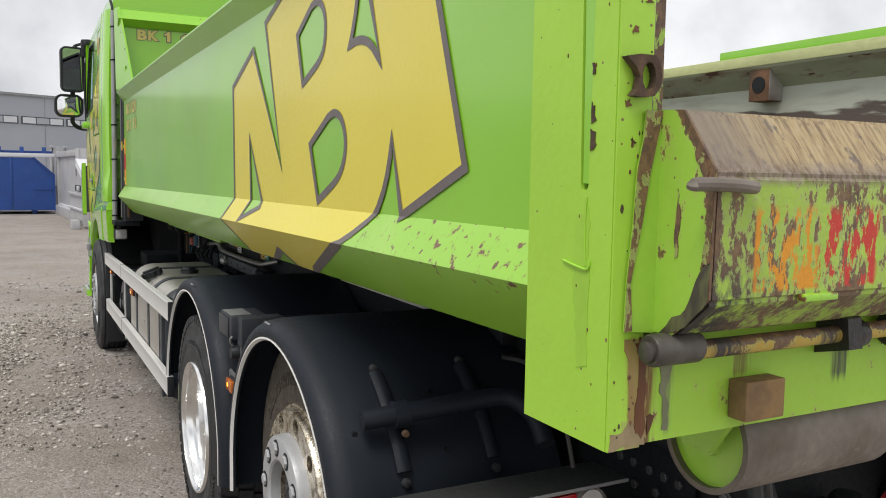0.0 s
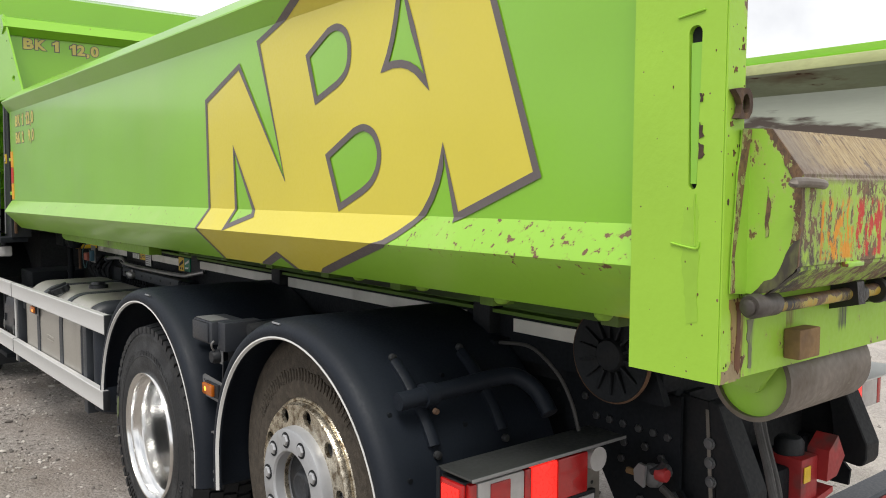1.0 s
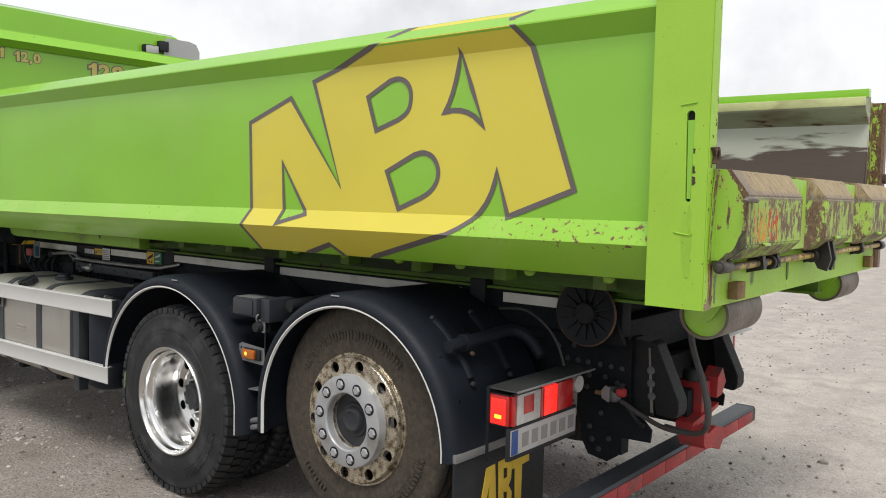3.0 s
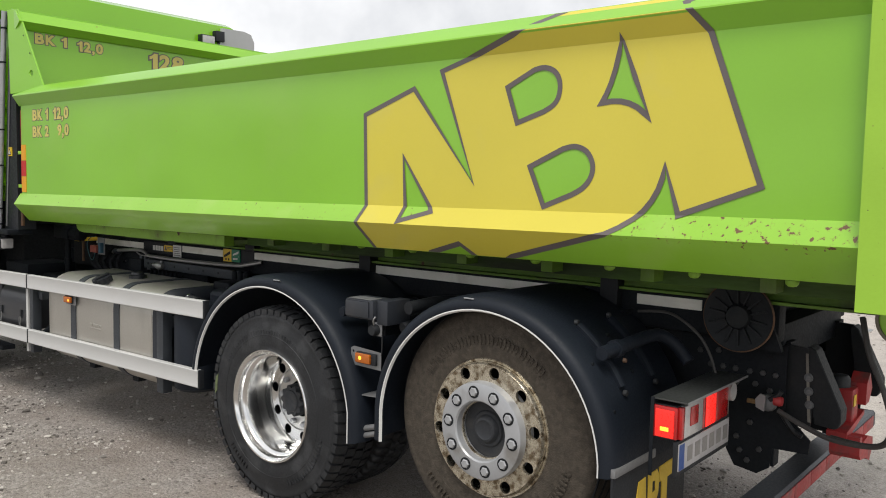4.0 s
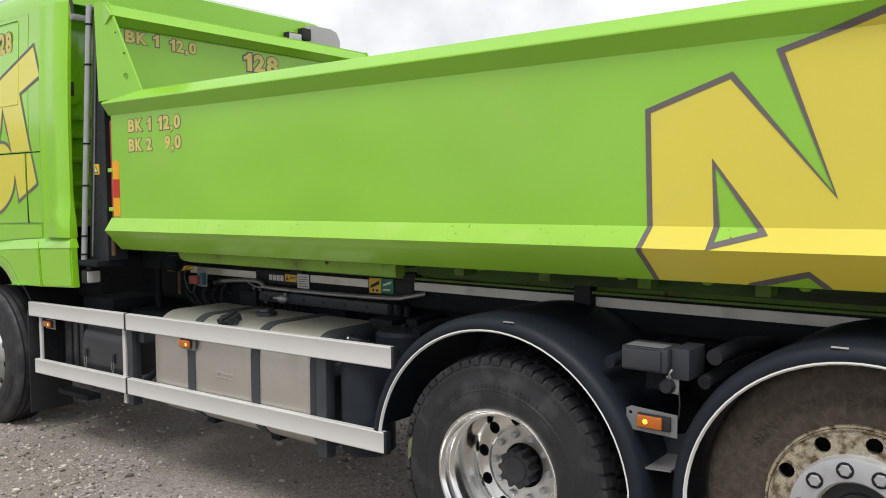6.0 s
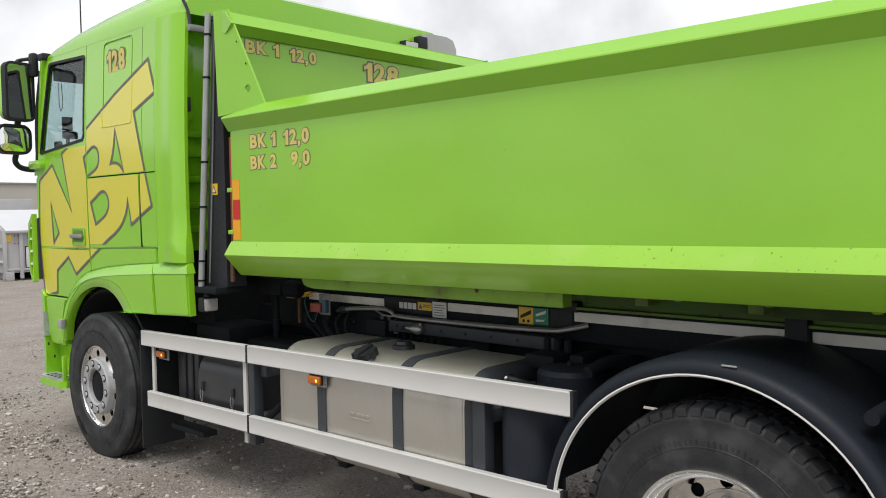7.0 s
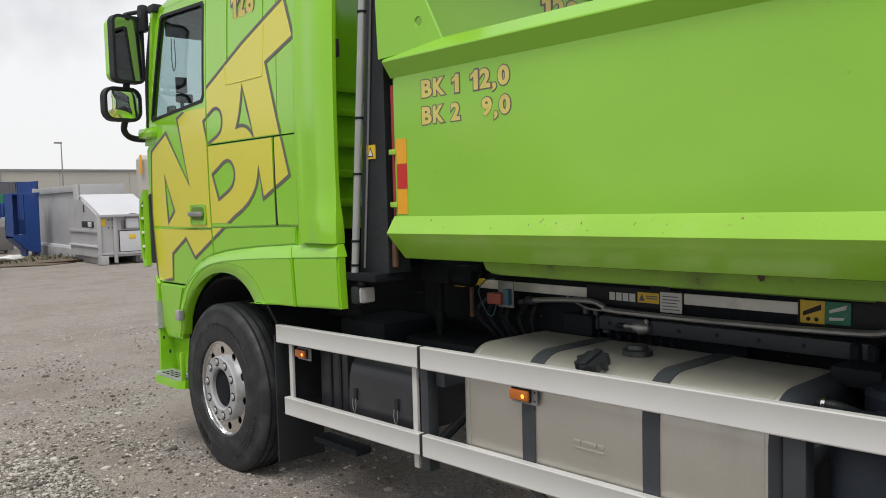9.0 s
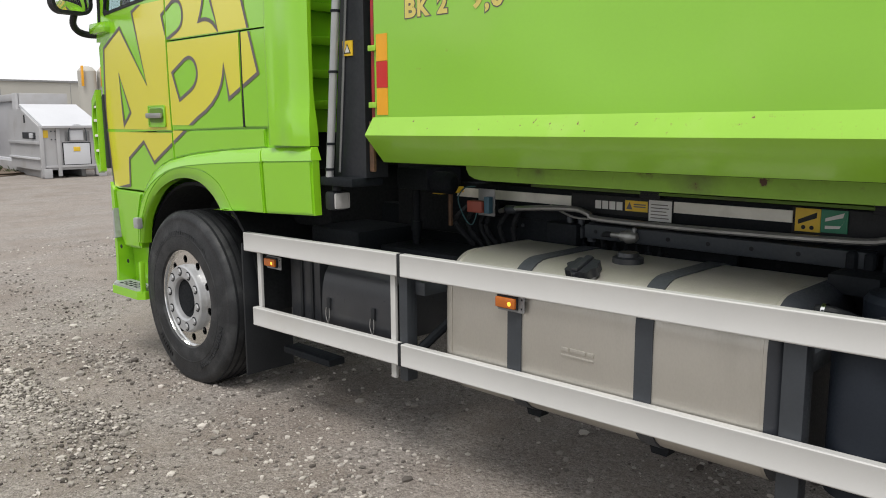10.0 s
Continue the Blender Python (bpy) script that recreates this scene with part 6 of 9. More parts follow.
part("rear_flap", box(B(), -0.062, 0.25, 7.03, 7.045, 0.15, 0.90, 0.003), M_BLACK, truck, "black rubber mud flap")
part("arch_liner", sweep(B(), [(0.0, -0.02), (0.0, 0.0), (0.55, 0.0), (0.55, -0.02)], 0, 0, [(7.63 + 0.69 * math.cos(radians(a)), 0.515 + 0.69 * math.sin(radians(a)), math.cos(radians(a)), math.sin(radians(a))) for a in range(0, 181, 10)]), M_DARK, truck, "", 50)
# hooklift_body: black boxes added to keep the gaps between frame and cab dark
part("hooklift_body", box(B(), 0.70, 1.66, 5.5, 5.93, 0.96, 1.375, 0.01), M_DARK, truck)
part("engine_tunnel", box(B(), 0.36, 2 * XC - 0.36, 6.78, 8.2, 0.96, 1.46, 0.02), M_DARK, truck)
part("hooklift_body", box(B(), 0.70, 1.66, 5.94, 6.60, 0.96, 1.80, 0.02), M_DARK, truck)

# chassis and hooklift frame
for x in (0.74, 2 * XC - 0.74):
    s = 1 if x < XC else -1
    b = prism(B(), [(x - 0.004 * s, 0.80), (x + 0.08 * s, 0.80), (x + 0.08 * s, 0.808), (x + 0.004 * s, 0.808), (x + 0.004 * s, 1.077), (x + 0.08 * s, 1.077), (x + 0.08 * s, 1.085), (x - 0.004 * s, 1.085)], "y", 0.60, 8.3)
    part("chassis_rail", b, M_FRAME, truck, "dark chassis rail with bolt holes", 0)
    part("hooklift_rail", box(B(), x - 0.105 * s, x - 0.02 * s, 0.62, 6.12, 1.09, 1.245, 0.008), M_FRAME, truck, "dark hooklift frame beam")
for i in range(46):
    y, z = 0.9 + 0.11 * i, 1.03 if i % 2 else 0.99
    part("rail_hole", lathe(B(), [(0, 0.010), (0.002, 0.010)], (0.734, y, z), "x", 8), M_DARK, truck)
for y0, y1, z in ((5.338, 6.06, 1.172), (4.334, 4.822, 1.180), (2.975, 3.985, 1.188), (1.49, 2.87, 1.188), (0.94, 1.24, 1.188)):
    part("pale_strip", box(B(), 0.629, 0.634, y0, y1, z, z + 0.046, 0.001), M_STRIP, truck, "pale reflective strip")
part("maker_tag", box(B(), 0.626, 0.634, 4.825, 5.335, 1.150, 1.232, 0.001), M_BLACK, truck, "black maker's plate")
for k in range(4):
    part("maker_bar", box(B(), 0.6245, 0.6262, 5.174 - k * 0.0365, 5.174 - k * 0.0365 + 0.030, 1.172, 1.208, 0), M_WHITE, truck)
part("warning_sticker", box(B(), 0.6245, 0.6262, 4.941, 5.051, 1.172, 1.218, 0), M_STICKER, truck, "yellow warning sticker")
part("warning_mark", prism(B(), [(5.044, 1.180), (5.014, 1.180), (5.029, 1.212)], "x", 0.6235, 0.6247), M_LINE, truck)
for z in (1.190, 1.200):
    part("warning_mark", box(B(), 0.6235, 0.6247, 4.95, 5.008, z, z + 0.005, 0), M_LINE, truck)
tag = part("type_plate", box(B(), 0.6245, 0.6262, 4.828, 4.935, 1.138, 1.226, 0), M_WHITE, truck, "white type plate with unreadable lines")
for k in range(5):
    part("type_line", box(B(), 0.6237, 0.6247, 4.84 + 0.006 * (k % 3), 4.925, 1.150 + k * 0.014, 1.154 + k * 0.014, 0), M_LINE, tag)
sy = part("sign_yellow", box(B(), 0.6265, 0.634, 4.232, 4.323, 1.152, 1.238, 0), M_STICKER, truck, "yellow tipping sign")
part("sign_mark", prism(B(), [(4.312, 1.178), (4.245, 1.205), (4.245, 1.226), (4.312, 1.195)], "x", 0.6255, 0.6267), M_BLACK, sy)
for y in (4.262, 4.292):
    part("sign_mark", lathe(B(), [(0, 0.008), (0.001, 0.008)], (0.6256, y, 1.168), "x", 12), M_BLACK, sy)
sg = part("sign_green", box(B(), 0.6265, 0.634, 4.138, 4.2305, 1.155, 1.238, 0), M_GREENTAG, truck, "green tipping sign")
part("sign_mark", prism(B(), [(4.215, 1.195), (4.155, 1.212), (4.150, 1.230), (4.215, 1.207)], "x", 0.6255, 0.6267), M_WHITE, sg)
part("sign_mark", prism(B(), [(4.215, 1.168), (4.165, 1.172), (4.150, 1.200), (4.160, 1.182), (4.215, 1.180)], "x", 0.6255, 0.6267), M_WHITE, sg)
part("sign_holder", box(B(), 0.6345, 0.66, 4.0, 4.34, 1.14, 1.24, 0.004), M_BLACK, truck)
for y in (4.92, 4.0):
    part("hook_pad", box(B(), 0.60, 0.68, y - 0.05, y + 0.05, 1.235, 1.285, 0.006), M_BLACK, truck)
for y in (2.92, 1.36):
    hp = part("container_guide", box(B(), 0.585, 0.66, y - 0.045, y + 0.045, 1.16, 1.33, 0.008), M_BLACK, truck, "black container guide")
    part("guide_foot", box(B(), 0.56, 0.66, y - 0.10, y + 0.08, 1.135, 1.16, 0.004), M_FRAME, hp)
part("outer_beam", box(B(), 0.552, 0.64, 4.03, 5.21, 1.045, 1.108, 0.006), M_OUTRIG, truck, "dark outrigger beam with bolt holes")
for i in range(7):
    part("beam_hole", lathe(B(), [(0, 0.009), (0.002, 0.009)], (0.550, 4.1 + i * 0.175, 1.078), "x", 8), M_DARK, truck)
part("hydraulic_pipe", tube(B(), [(0.60, 5.74, 1.12), (0.58, 5.66, 1.138), (0.575, 5.45, 1.158), (0.57, 5.27, 1.166), (0.568, 5.20, 1.150), (0.565, 5.13, 1.132), (0.56, 4.6, 1.132), (0.56, 4.1, 1.142), (0.57, 3.99, 1.155), (0.62, 3.90, 1.175)], 0.013, 8), M_PIPE, truck, "zinc hydraulic pipe")
pj = part("pipe_joint", lathe(B(), [(4.935, 0.014), (4.95, 0.026), (4.965, 0.030), (4.985, 0.030), (4.99, 0.022), (5.01, 0.022), (5.015, 0.012), (5.06, 0.012)], (0.54, 0, 1.075), "y", 14), M_PIPE, truck, "zinc hydraulic coupling")
part("joint_hose", tube(B(), [(0.54, 5.06, 1.075), (0.55, 5.10, 1.072), (0.58, 5.13, 1.05), (0.62, 5.15, 1.0)], 0.012, 8), M_BLACK, pj)
part("joint_plug", lathe(B(), [(1.075, 0.010), (1.112, 0.010), (1.115, 0.004)], (0.54, 4.95, 0), "z", 8), M_POLE, pj)
# valve box with wires
vb = part("valve_block", box(B(), 0.50, 0.506, 5.690, 5.795, 1.105, 1.235, 0.002), M_POLE, truck, "grey plate with a red and blue valve box")
part("valve_red", box(B(), 0.455, 0.498, 5.735, 5.83, 1.122, 1.178, 0.005), surface("faded_red_box", (0.32, 0.075, 0.05), 0.5, 0, 0.15, 20, 90, 0.02), vb, "faded red valve cover")
part("valve_blue", box(B(), 0.470, 0.4995, 5.700, 5.733, 1.12, 1.20, 0.004), surface("faded_blue_box", (0.06, 0.14, 0.20), 0.5, 0, 0.15, 20, 90, 0.02), vb)
part("valve_wire", tube(B(), [(0.47, 5.775, 1.125), (0.46, 5.795, 1.065), (0.46, 5.835, 1.075), (0.465, 5.885, 1.14), (0.47, 5.90, 1.19), (0.48, 5.865, 1.235), (0.49, 5.805, 1.245)], 0.0032, 6), surface("teal_wire", (0.03, 0.10, 0.11), 0.5), vb)
part("mast_rod", box(B(), 0.45, 0.466, 5.932, 5.950, 1.045, 1.30, 0.003), M_RUST, truck, "brown upright rod")
part("end_marker", box(B(), 0.44, 0.60, 5.985, 6.05, 1.198, 1.228, 0.002), M_STICKER, truck)
part("stand_pipe", lathe(B(), [(0.75, 0.022), (1.0, 0.022), (1.0, 0.030), (1.05, 0.030), (1.05, 0.022), (1.25, 0.022)], (0.45, 6.18, 0), "z", 12), M_FRAME, truck)
# lumps of hydraulics in the dark between frame and cab
for x0, x1, y0, y1, z0, z1 in ((0.35, 0.60, 6.0, 6.22, 1.22, 1.33), (0.30, 0.62, 5.55, 6.3, 0.86, 0.93), (0.40, 0.66, 3.95, 4.12, 0.98, 1.05), (0.45, 0.70, 3.82, 3.9, 0.95, 1.06), (0.5, 0.7, 1.9, 2.05, 0.9, 1.04), (0.55, 0.73, 5.25, 5.42, 0.98, 1.10), (0.2, 0.6, 6.35, 6.75, 0.86, 1.0)):
    part("valve_body", box(B(), x0, x1, y0, y1, z0, z1, 0.015), M_FRAME, truck)
for i in range(3):
    part("valve_head", lathe(B(), [(0, 0.02), (0.05, 0.02), (0.06, 0.012)], (0.55, 3.97 + 0.06 * i, 1.05), "z", 10), M_FRAME, truck)
# valves, hoses and bolt heads along the dark frame side
part("side_plate", box(B(), 0.655, 0.672, 4.55, 6.02, 0.86, 1.20, 0.004), M_FRAME, truck, "dark frame plate with bolt heads")
clutter = random.Random(77)
for i in range(34):
    y, z = 4.6 + clutter.random() * 1.35, 0.98 + clutter.random() * 0.19
    part("plate_bolt", lathe(B(), [(-0.010, 0.006), (-0.008, 0.009), (0.0, 0.009)], (0.655, y, z), "x", 6), M_STRAP if i % 3 else M_DARK, truck)
for i in range(10):
    y = 4.86 + i * 0.055
    part("valve_head", lathe(B(), [(0.985, 0.014), (1.005, 0.014), (1.008, 0.008), (1.03, 0.007)], (0.60, y, 0), "z", 8), M_FRAME, truck)
for y, z in ((5.20, 1.075), (5.26, 1.085), (5.32, 1.09)):
    part("valve_stub", lathe(B(), [(z - 0.05, 0.022), (z, 0.024), (z + 0.004, 0.016), (z + 0.035, 0.016), (z + 0.038, 0.008)], (0.60, y, 0), "z", 12), M_STRAP, truck)
for i in range(6):
    y = 5.62 + i * 0.07
    part("hose", tube(B(), [(0.62, y, 1.15 - 0.02 * (i % 2)), (0.58 - 0.02 * (i % 3), y + 0.02, 1.05), (0.60, y - 0.01 * i, 0.94), (0.64, y - 0.06, 0.86)], 0.013, 8), M_DARK, truck, "black hydraulic hose")
part("hose", tube(B(), [(0.61, 5.44, 1.17), (0.58, 5.36, 1.15), (0.57, 5.28, 1.13), (0.575, 5.18, 1.128)], 0.005, 6), M_PIPE, truck)
part("pipe_end", lathe(B(), [(5.62, 0.015), (5.63, 0.021), (5.68, 0.021), (5.69, 0.016)], (0.583, 0, 1.136), "y", 10), M_STRAP, truck)
part("cylinder_end", lathe(B(), [(5.88, 0.03), (5.90, 0.055), (6.05, 0.055), (6.09, 0.04)], (0.42, 0, 1.26), "y", 16), M_FRAME, truck)
for i in range(9):
    y = 0.9 + i * 0.8
    part("cross_tube", lathe(B(), [(0.75, 0.05), (2 * XC - 0.75, 0.05)], (0, y, 0.93), "x", 12), M_FRAME, truck)
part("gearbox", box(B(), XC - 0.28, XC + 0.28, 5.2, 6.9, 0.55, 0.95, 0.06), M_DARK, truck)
part("prop_shaft", lathe(B(), [(3.2, 0.05), (5.2, 0.05)], (XC, 0, 0.62), "y", 14), M_FRAME, truck)
part("hook_arm", box(B(), XC - 0.14, XC + 0.14, 3.6, 6.2, 1.10, 1.28, 0.02), M_FRAME, truck)
part("air_vessel", lathe(B(), [(4.2, 0.10), (4.22, 0.13), (5.4, 0.13), (5.42, 0.10)], (1.75, 0, 0.7), "y", 20), M_FRAME, truck)

# mast behind the cab
part("mast_pipe", tube(B(), [(-0.050, 6.249, 1.30), (-0.050, 6.190, 1.9), (-0.050, 6.088, 2.93)], 0.019, 12, 2), M_MASTPIPE, truck, "grey mast pipe")
b = prism(B(), [(6.045, 1.30), (6.28, 1.30), (6.135, 2.90), (6.045, 2.90)], "x", 0.005, 0.14)
part("mast_case", b, M_MAST, truck, "black mast casing")
part("mast_cap", box(B(), -0.005, 0.06, 6.06, 6.15, 2.90, 2.93, 0.006), M_BLACK, truck)
part("mast_bead", tube(B(), [(0.0, 6.235, 1.32), (0.0, 6.18, 1.9), (0.0, 6.098, 2.88)], 0.006, 8, 2), M_POLE, truck, "thin grey line on the casing")
for z in (1.33, 1.45, 1.78, 2.05, 2.55, 2.80):
    part("mast_clip", lathe(B(), [(z, 0.023), (z + 0.012, 0.023)], (-0.050, 6.249 - (z - 1.3) * 0.0985, 0), "z", 10), M_FRAME, truck)
ws = part("warning_sticker", box(B(), -0.002, 0.004, 6.121, 6.189, 1.858, 1.926, 0), M_STICKER, truck, "yellow warning sticker with a triangle")
part("warning_mark", prism(B(), [(6.180, 1.868), (6.130, 1.868), (6.155, 1.914)], "x", -0.0030, -0.0020), M_BLACK, ws)
part("warning_mark", prism(B(), [(6.172, 1.873), (6.138, 1.873), (6.155, 1.904)], "x", -0.0040, -0.0030), M_WHITE, ws)
part("red_bar", box(B(), 0.022, 0.038, 5.998, 6.018, 1.55, 2.20, 0.003), M_REDPAINT, truck, "worn red upright bar")
part("brown_bar", box(B(), 0.022, 0.038, 6.010, 6.040, 1.33, 1.56, 0.003), M_RUST, truck, "rusty lower bar end")
part("mast_foot", box(B(), -0.07, 0.12, 6.06, 6.30, 1.26, 1.30, 0.008), M_FRAME, truck)
wl_ = part("work_lamp", box(B(), -0.062, 0.040, 6.210, 6.280, 1.140, 1.232, 0.018), M_BLACK, truck, "square work lamp")
part("lamp_glass", box(B(), -0.054, 0.032, 6.203, 6.213, 1.148, 1.224, 0.010), M_CLEAR, wl_, "clear lamp glass")
part("lamp_stem", lathe(B(), [(1.228, 0.024), (1.25, 0.024), (1.262, 0.016), (1.30, 0.016)], (-0.012, 6.245, 0), "z", 12), M_BLACK, wl_)
# tail: lamps, plate, flap, underrun bar, hitch
part("lamp_cover", box(B(), -0.006, 0.598, 0.724, 0.862, 0.945, 0.951, 0.001), M_COVER, truck, "grey metal lamp cover plate")
part("cover_edge", box(B(), -0.006, 0.598, 0.720, 0.7235, 0.943, 0.952, 0.001), M_POLE, truck, "bare metal cover edge")
part("cover_edge", box(B(), -0.010, -0.0065, 0.848, 0.862, 0.66, 0.952, 0.001), M_FRAME, truck)
tl = part("tail_lamp", box(B(), 0.004, 0.47, 0.765, 0.862, 0.80, 0.930, 0.010), M_BLACK, truck, "rear lamp cluster, lit red")
for x0, x1, m, lab in ((0.010, 0.035, M_LENS, "dark red lens"), (0.037, 0.205, M_CLEAR, "clear lens"), (0.207, 0.232, M_LENS, ""), (0.234, 0.335, M_LIT, "lit red lens"), (0.337, 0.462, M_LENS, "")):
    part("lens", box(B(), x0, x1, 0.748, 0.77, 0.806, 0.925, 0.006), m, tl, lab)
part("lens", box(B(), 0.080, 0.150, 0.744, 0.750, 0.845, 0.915, 0.003), M_LENS, tl)
part("lens", box(B(), -0.006, 0.008, 0.762, 0.856, 0.808, 0.924, 0.004), M_LENS, tl, "red side lens")
part("lit_lamp", box(B(), -0.010, -0.005, 0.772, 0.842, 0.812, 0.912, 0.002), M_LIT, tl, "lit red lamp")
part("lit_lamp", box(B(), -0.013, -0.009, 0.790, 0.822, 0.835, 0.850, 0.002), M_AMBERLIT, tl, "small lit amber lamp")
part("reversing_lamp", lathe(B(), [(0, 0.036), (0.03, 0.036)], (0.500, 0.742, 0.895), "y", 20), M_CLEAR, truck, "round clear lamp")
part("lamp_bracket", box(B(), 0.475, 0.545, 0.775, 0.780, 0.745, 0.945, 0.002), M_DUSTY, truck, "dusty lamp bracket plate")
part("bracket_hole", lathe(B(), [(0, 0.006), (0.001, 0.006)], (0.51, 0.7738, 0.815), "y", 8), M_DARK, truck)
M_PLATEBAR = surface("faded_plate_bar", (0.22, 0.21, 0.20), 0.5)
M_PLATE = surface("dull_plate", (0.40, 0.385, 0.39), 0.5, 0, 0.1, 8, 60, 0.01)
npl = part("number_plate", box(B(), 0.01, 0.50, 0.755, 0.76, 0.69, 0.79, 0.002), M_PLATE, truck, "pale number plate with plain bars")
part("plate_band", box(B(), 0.012, 0.055, 0.7535, 0.7555, 0.693, 0.787, 0), M_BLUE, npl)
for k in range(6):
    part("plate_bar", box(B(), 0.085 + k * 0.07, 0.13 + k * 0.07, 0.7535, 0.7555, 0.712, 0.768, 0), M_PLATEBAR, npl)
part("plate_holder", box(B(), 0.0, 0.51, 0.76, 0.775, 0.67, 0.80, 0.002), M_BLACK, truck)
part("flap_strip", box(B(), -0.05, 0.30, 0.972, 0.995, 0.625, 0.66, 0.004), M_POLE, truck, "pale flap rail")
M_FLAPYELLOW = surface("amber_yellow_print", (0.68, 0.46, 0.045), 0.5, 0, 0.08, 12, 90, 0.0)
fl = part("mud_flap", box(B(), -0.05, 0.62, 0.98, 0.99, 0.14, 0.625, 0.003), M_BLACK, truck, "black rubber mud flap with a yellow emblem")
for outer, holes in (([(0.10, 0.30), (0.165, 0.555), (0.225, 0.560), (0.245, 0.305), (0.195, 0.303), (0.190, 0.36), (0.155, 0.36), (0.145, 0.30)], [[(0.166, 0.41), (0.187, 0.41), (0.188, 0.49)]]),
                     ([(0.262, 0.306), (0.250, 0.562), (0.330, 0.565), (0.352, 0.535), (0.348, 0.465), (0.330, 0.440), (0.356, 0.405), (0.352, 0.335), (0.325, 0.310)], [[(0.290, 0.475), (0.288, 0.525), (0.318, 0.522), (0.320, 0.480)], [(0.296, 0.35), (0.292, 0.42), (0.322, 0.415), (0.324, 0.355)]]),
                     ([(0.385, 0.314), (0.378, 0.505), (0.355, 0.505), (0.352, 0.568), (0.485, 0.575), (0.488, 0.512), (0.432, 0.508), (0.430, 0.318)], [])):
    part("flap_emblem", plate(B(), outer, holes, "y", 0.976, 0.98), M_FLAPYELLOW, fl, "yellow emblem shape", 0)
part("underrun_bar", prism(B(), [(0.575, 0.405), (0.57, 0.41), (0.57, 0.478), (0.58, 0.489), (0.68, 0.489), (0.68, 0.405)], "x", 0.0, 2.28), M_STRAP, truck, "dusty grey underrun bar", 20)
part("bar_cap", prism(B(), [(0.574, 0.407), (0.569, 0.412), (0.569, 0.479), (0.579, 0.491), (0.682, 0.491), (0.682, 0.407)], "x", 2.281, 2.287), M_POLE, truck, "grey bar end", 20)
for k in range(8):
    part("red_marking", box(B(), 0.30 + k * 0.242, 0.30 + k * 0.242 + 0.238, 0.5655, 0.5695, 0.410, 0.474, 0.0008), M_REDPAINT, truck, "worn red marking tape")
BOLT = mesh_of("plate_bolt", lathe(B(), [(-0.010, 0.010), (-0.008, 0.013), (0.0, 0.013)], (0, 0, 0), "x", 6), M_BOLT, 20)
WIDE = mesh_of("washer_bolt", lathe(B(), [(-0.012, 0.009), (-0.010, 0.013), (-0.004, 0.013), (-0.004, 0.018), (0.0, 0.018)], (0, 0, 0), "x", 12), M_BOLTPALE, 20)


def bolts(name, me, x, spots):
    for y, z in spots:
        o = new(name, me)
        o.parent = truck
        o.matrix_basis = Matrix.Translation((x, y, z))


for x, s_ in ((0.70, 1), (1.56, -1)):
    near_side = s_ > 0
    end = prism(B(), [(0.60, 1.075), (1.05, 1.075), (1.05, 0.90), (0.90, 0.80), (0.838, 0.70), (0.832, 0.60), (0.795, 0.535), (0.70, 0.520), (0.650, 0.555), (0.640, 0.64), (0.50, 0.645), (0.495, 0.70), (0.60, 0.80)], "x", x - 0.006, x + 0.006)
    part("rear_plate", end, M_FRAME, truck, "dark frame end plate with bolt heads", 0)
    part("plate_flange", box(B(), min(x, x + 0.07 * s_), max(x, x + 0.07 * s_), 0.635, 0.647, 0.56, 0.80, 0.002), M_FRAME, truck)
    xb = x + 0.024 * s_
    wing_plate = prism(B(), [(0.53, 1.072), (0.66, 1.080), (0.66, 0.76), (0.508, 0.752), (0.500, 0.80), (0.515, 0.95)], "x", min(xb, xb + 0.012 * s_), max(xb, xb + 0.012 * s_))
    part("rear_bracket", wing_plate, M_REARSTEEL, truck, "dark steel rear bracket plate", 0)
    xw = (xb + 0.002 * s_, xb + 0.095 * s_)
    wing = prism(B(), [(0.540, 1.068), (0.522, 1.080), (0.500, 1.066), (0.405, 0.862), (0.393, 0.835), (0.393, 0.785), (0.405, 0.762), (0.420, 0.757), (0.492, 0.765), (0.500, 0.80)], "x", min(xw), max(xw))
    bmesh.ops.bevel(wing, geom=list(wing.edges), offset=0.004, segments=1, affect="EDGES")
    part("bracket_wing", wing, M_REARSTEEL, truck, "slanted dark bracket wing", 0)
    part("bracket_edge", prism(B(), [(0.526, 1.05), (0.536, 1.05), (0.516, 0.77), (0.504, 0.77)], "x", min(xb - 0.003 * s_, xb - 0.001 * s_), max(xb - 0.003 * s_, xb - 0.001 * s_)), M_DUSTY, truck, "dusty bracket edge", 0)
bolts("bracket_bolt", WIDE, 0.722, [(0.520, 0.953), (0.517, 0.897), (0.512, 0.842)])
bolts("plate_bolt", BOLT, 0.692, [(0.912, 0.955), (0.858, 0.954), (0.805, 0.953), (0.745, 0.951), (0.691, 0.950), (0.640, 0.948), (0.80, 0.895), (0.809, 0.842), (0.734, 0.734), (0.773, 0.608), (0.692, 0.626), (0.788, 0.664), (0.72, 0.90), (0.66, 0.88), (0.74, 0.57), (0.96, 1.01), (0.88, 1.02)])
part("rear_tie", box(B(), 0.72, 1.60, 0.66, 0.72, 0.66, 0.92, 0.008), M_DARK, truck, "dark rear cross member")
pul = part("pulley_disc", lathe(B(), [(0.0, 0.142), (-0.012, 0.145), (-0.018, 0.139), (-0.010, 0.112), (-0.002, 0.055), (-0.020, 0.048), (-0.026, 0.044), (-0.028, 0.020)], (0.585, 0.765, 1.190), "x", 48), M_REARSTEEL, truck, "black ribbed rear pulley")
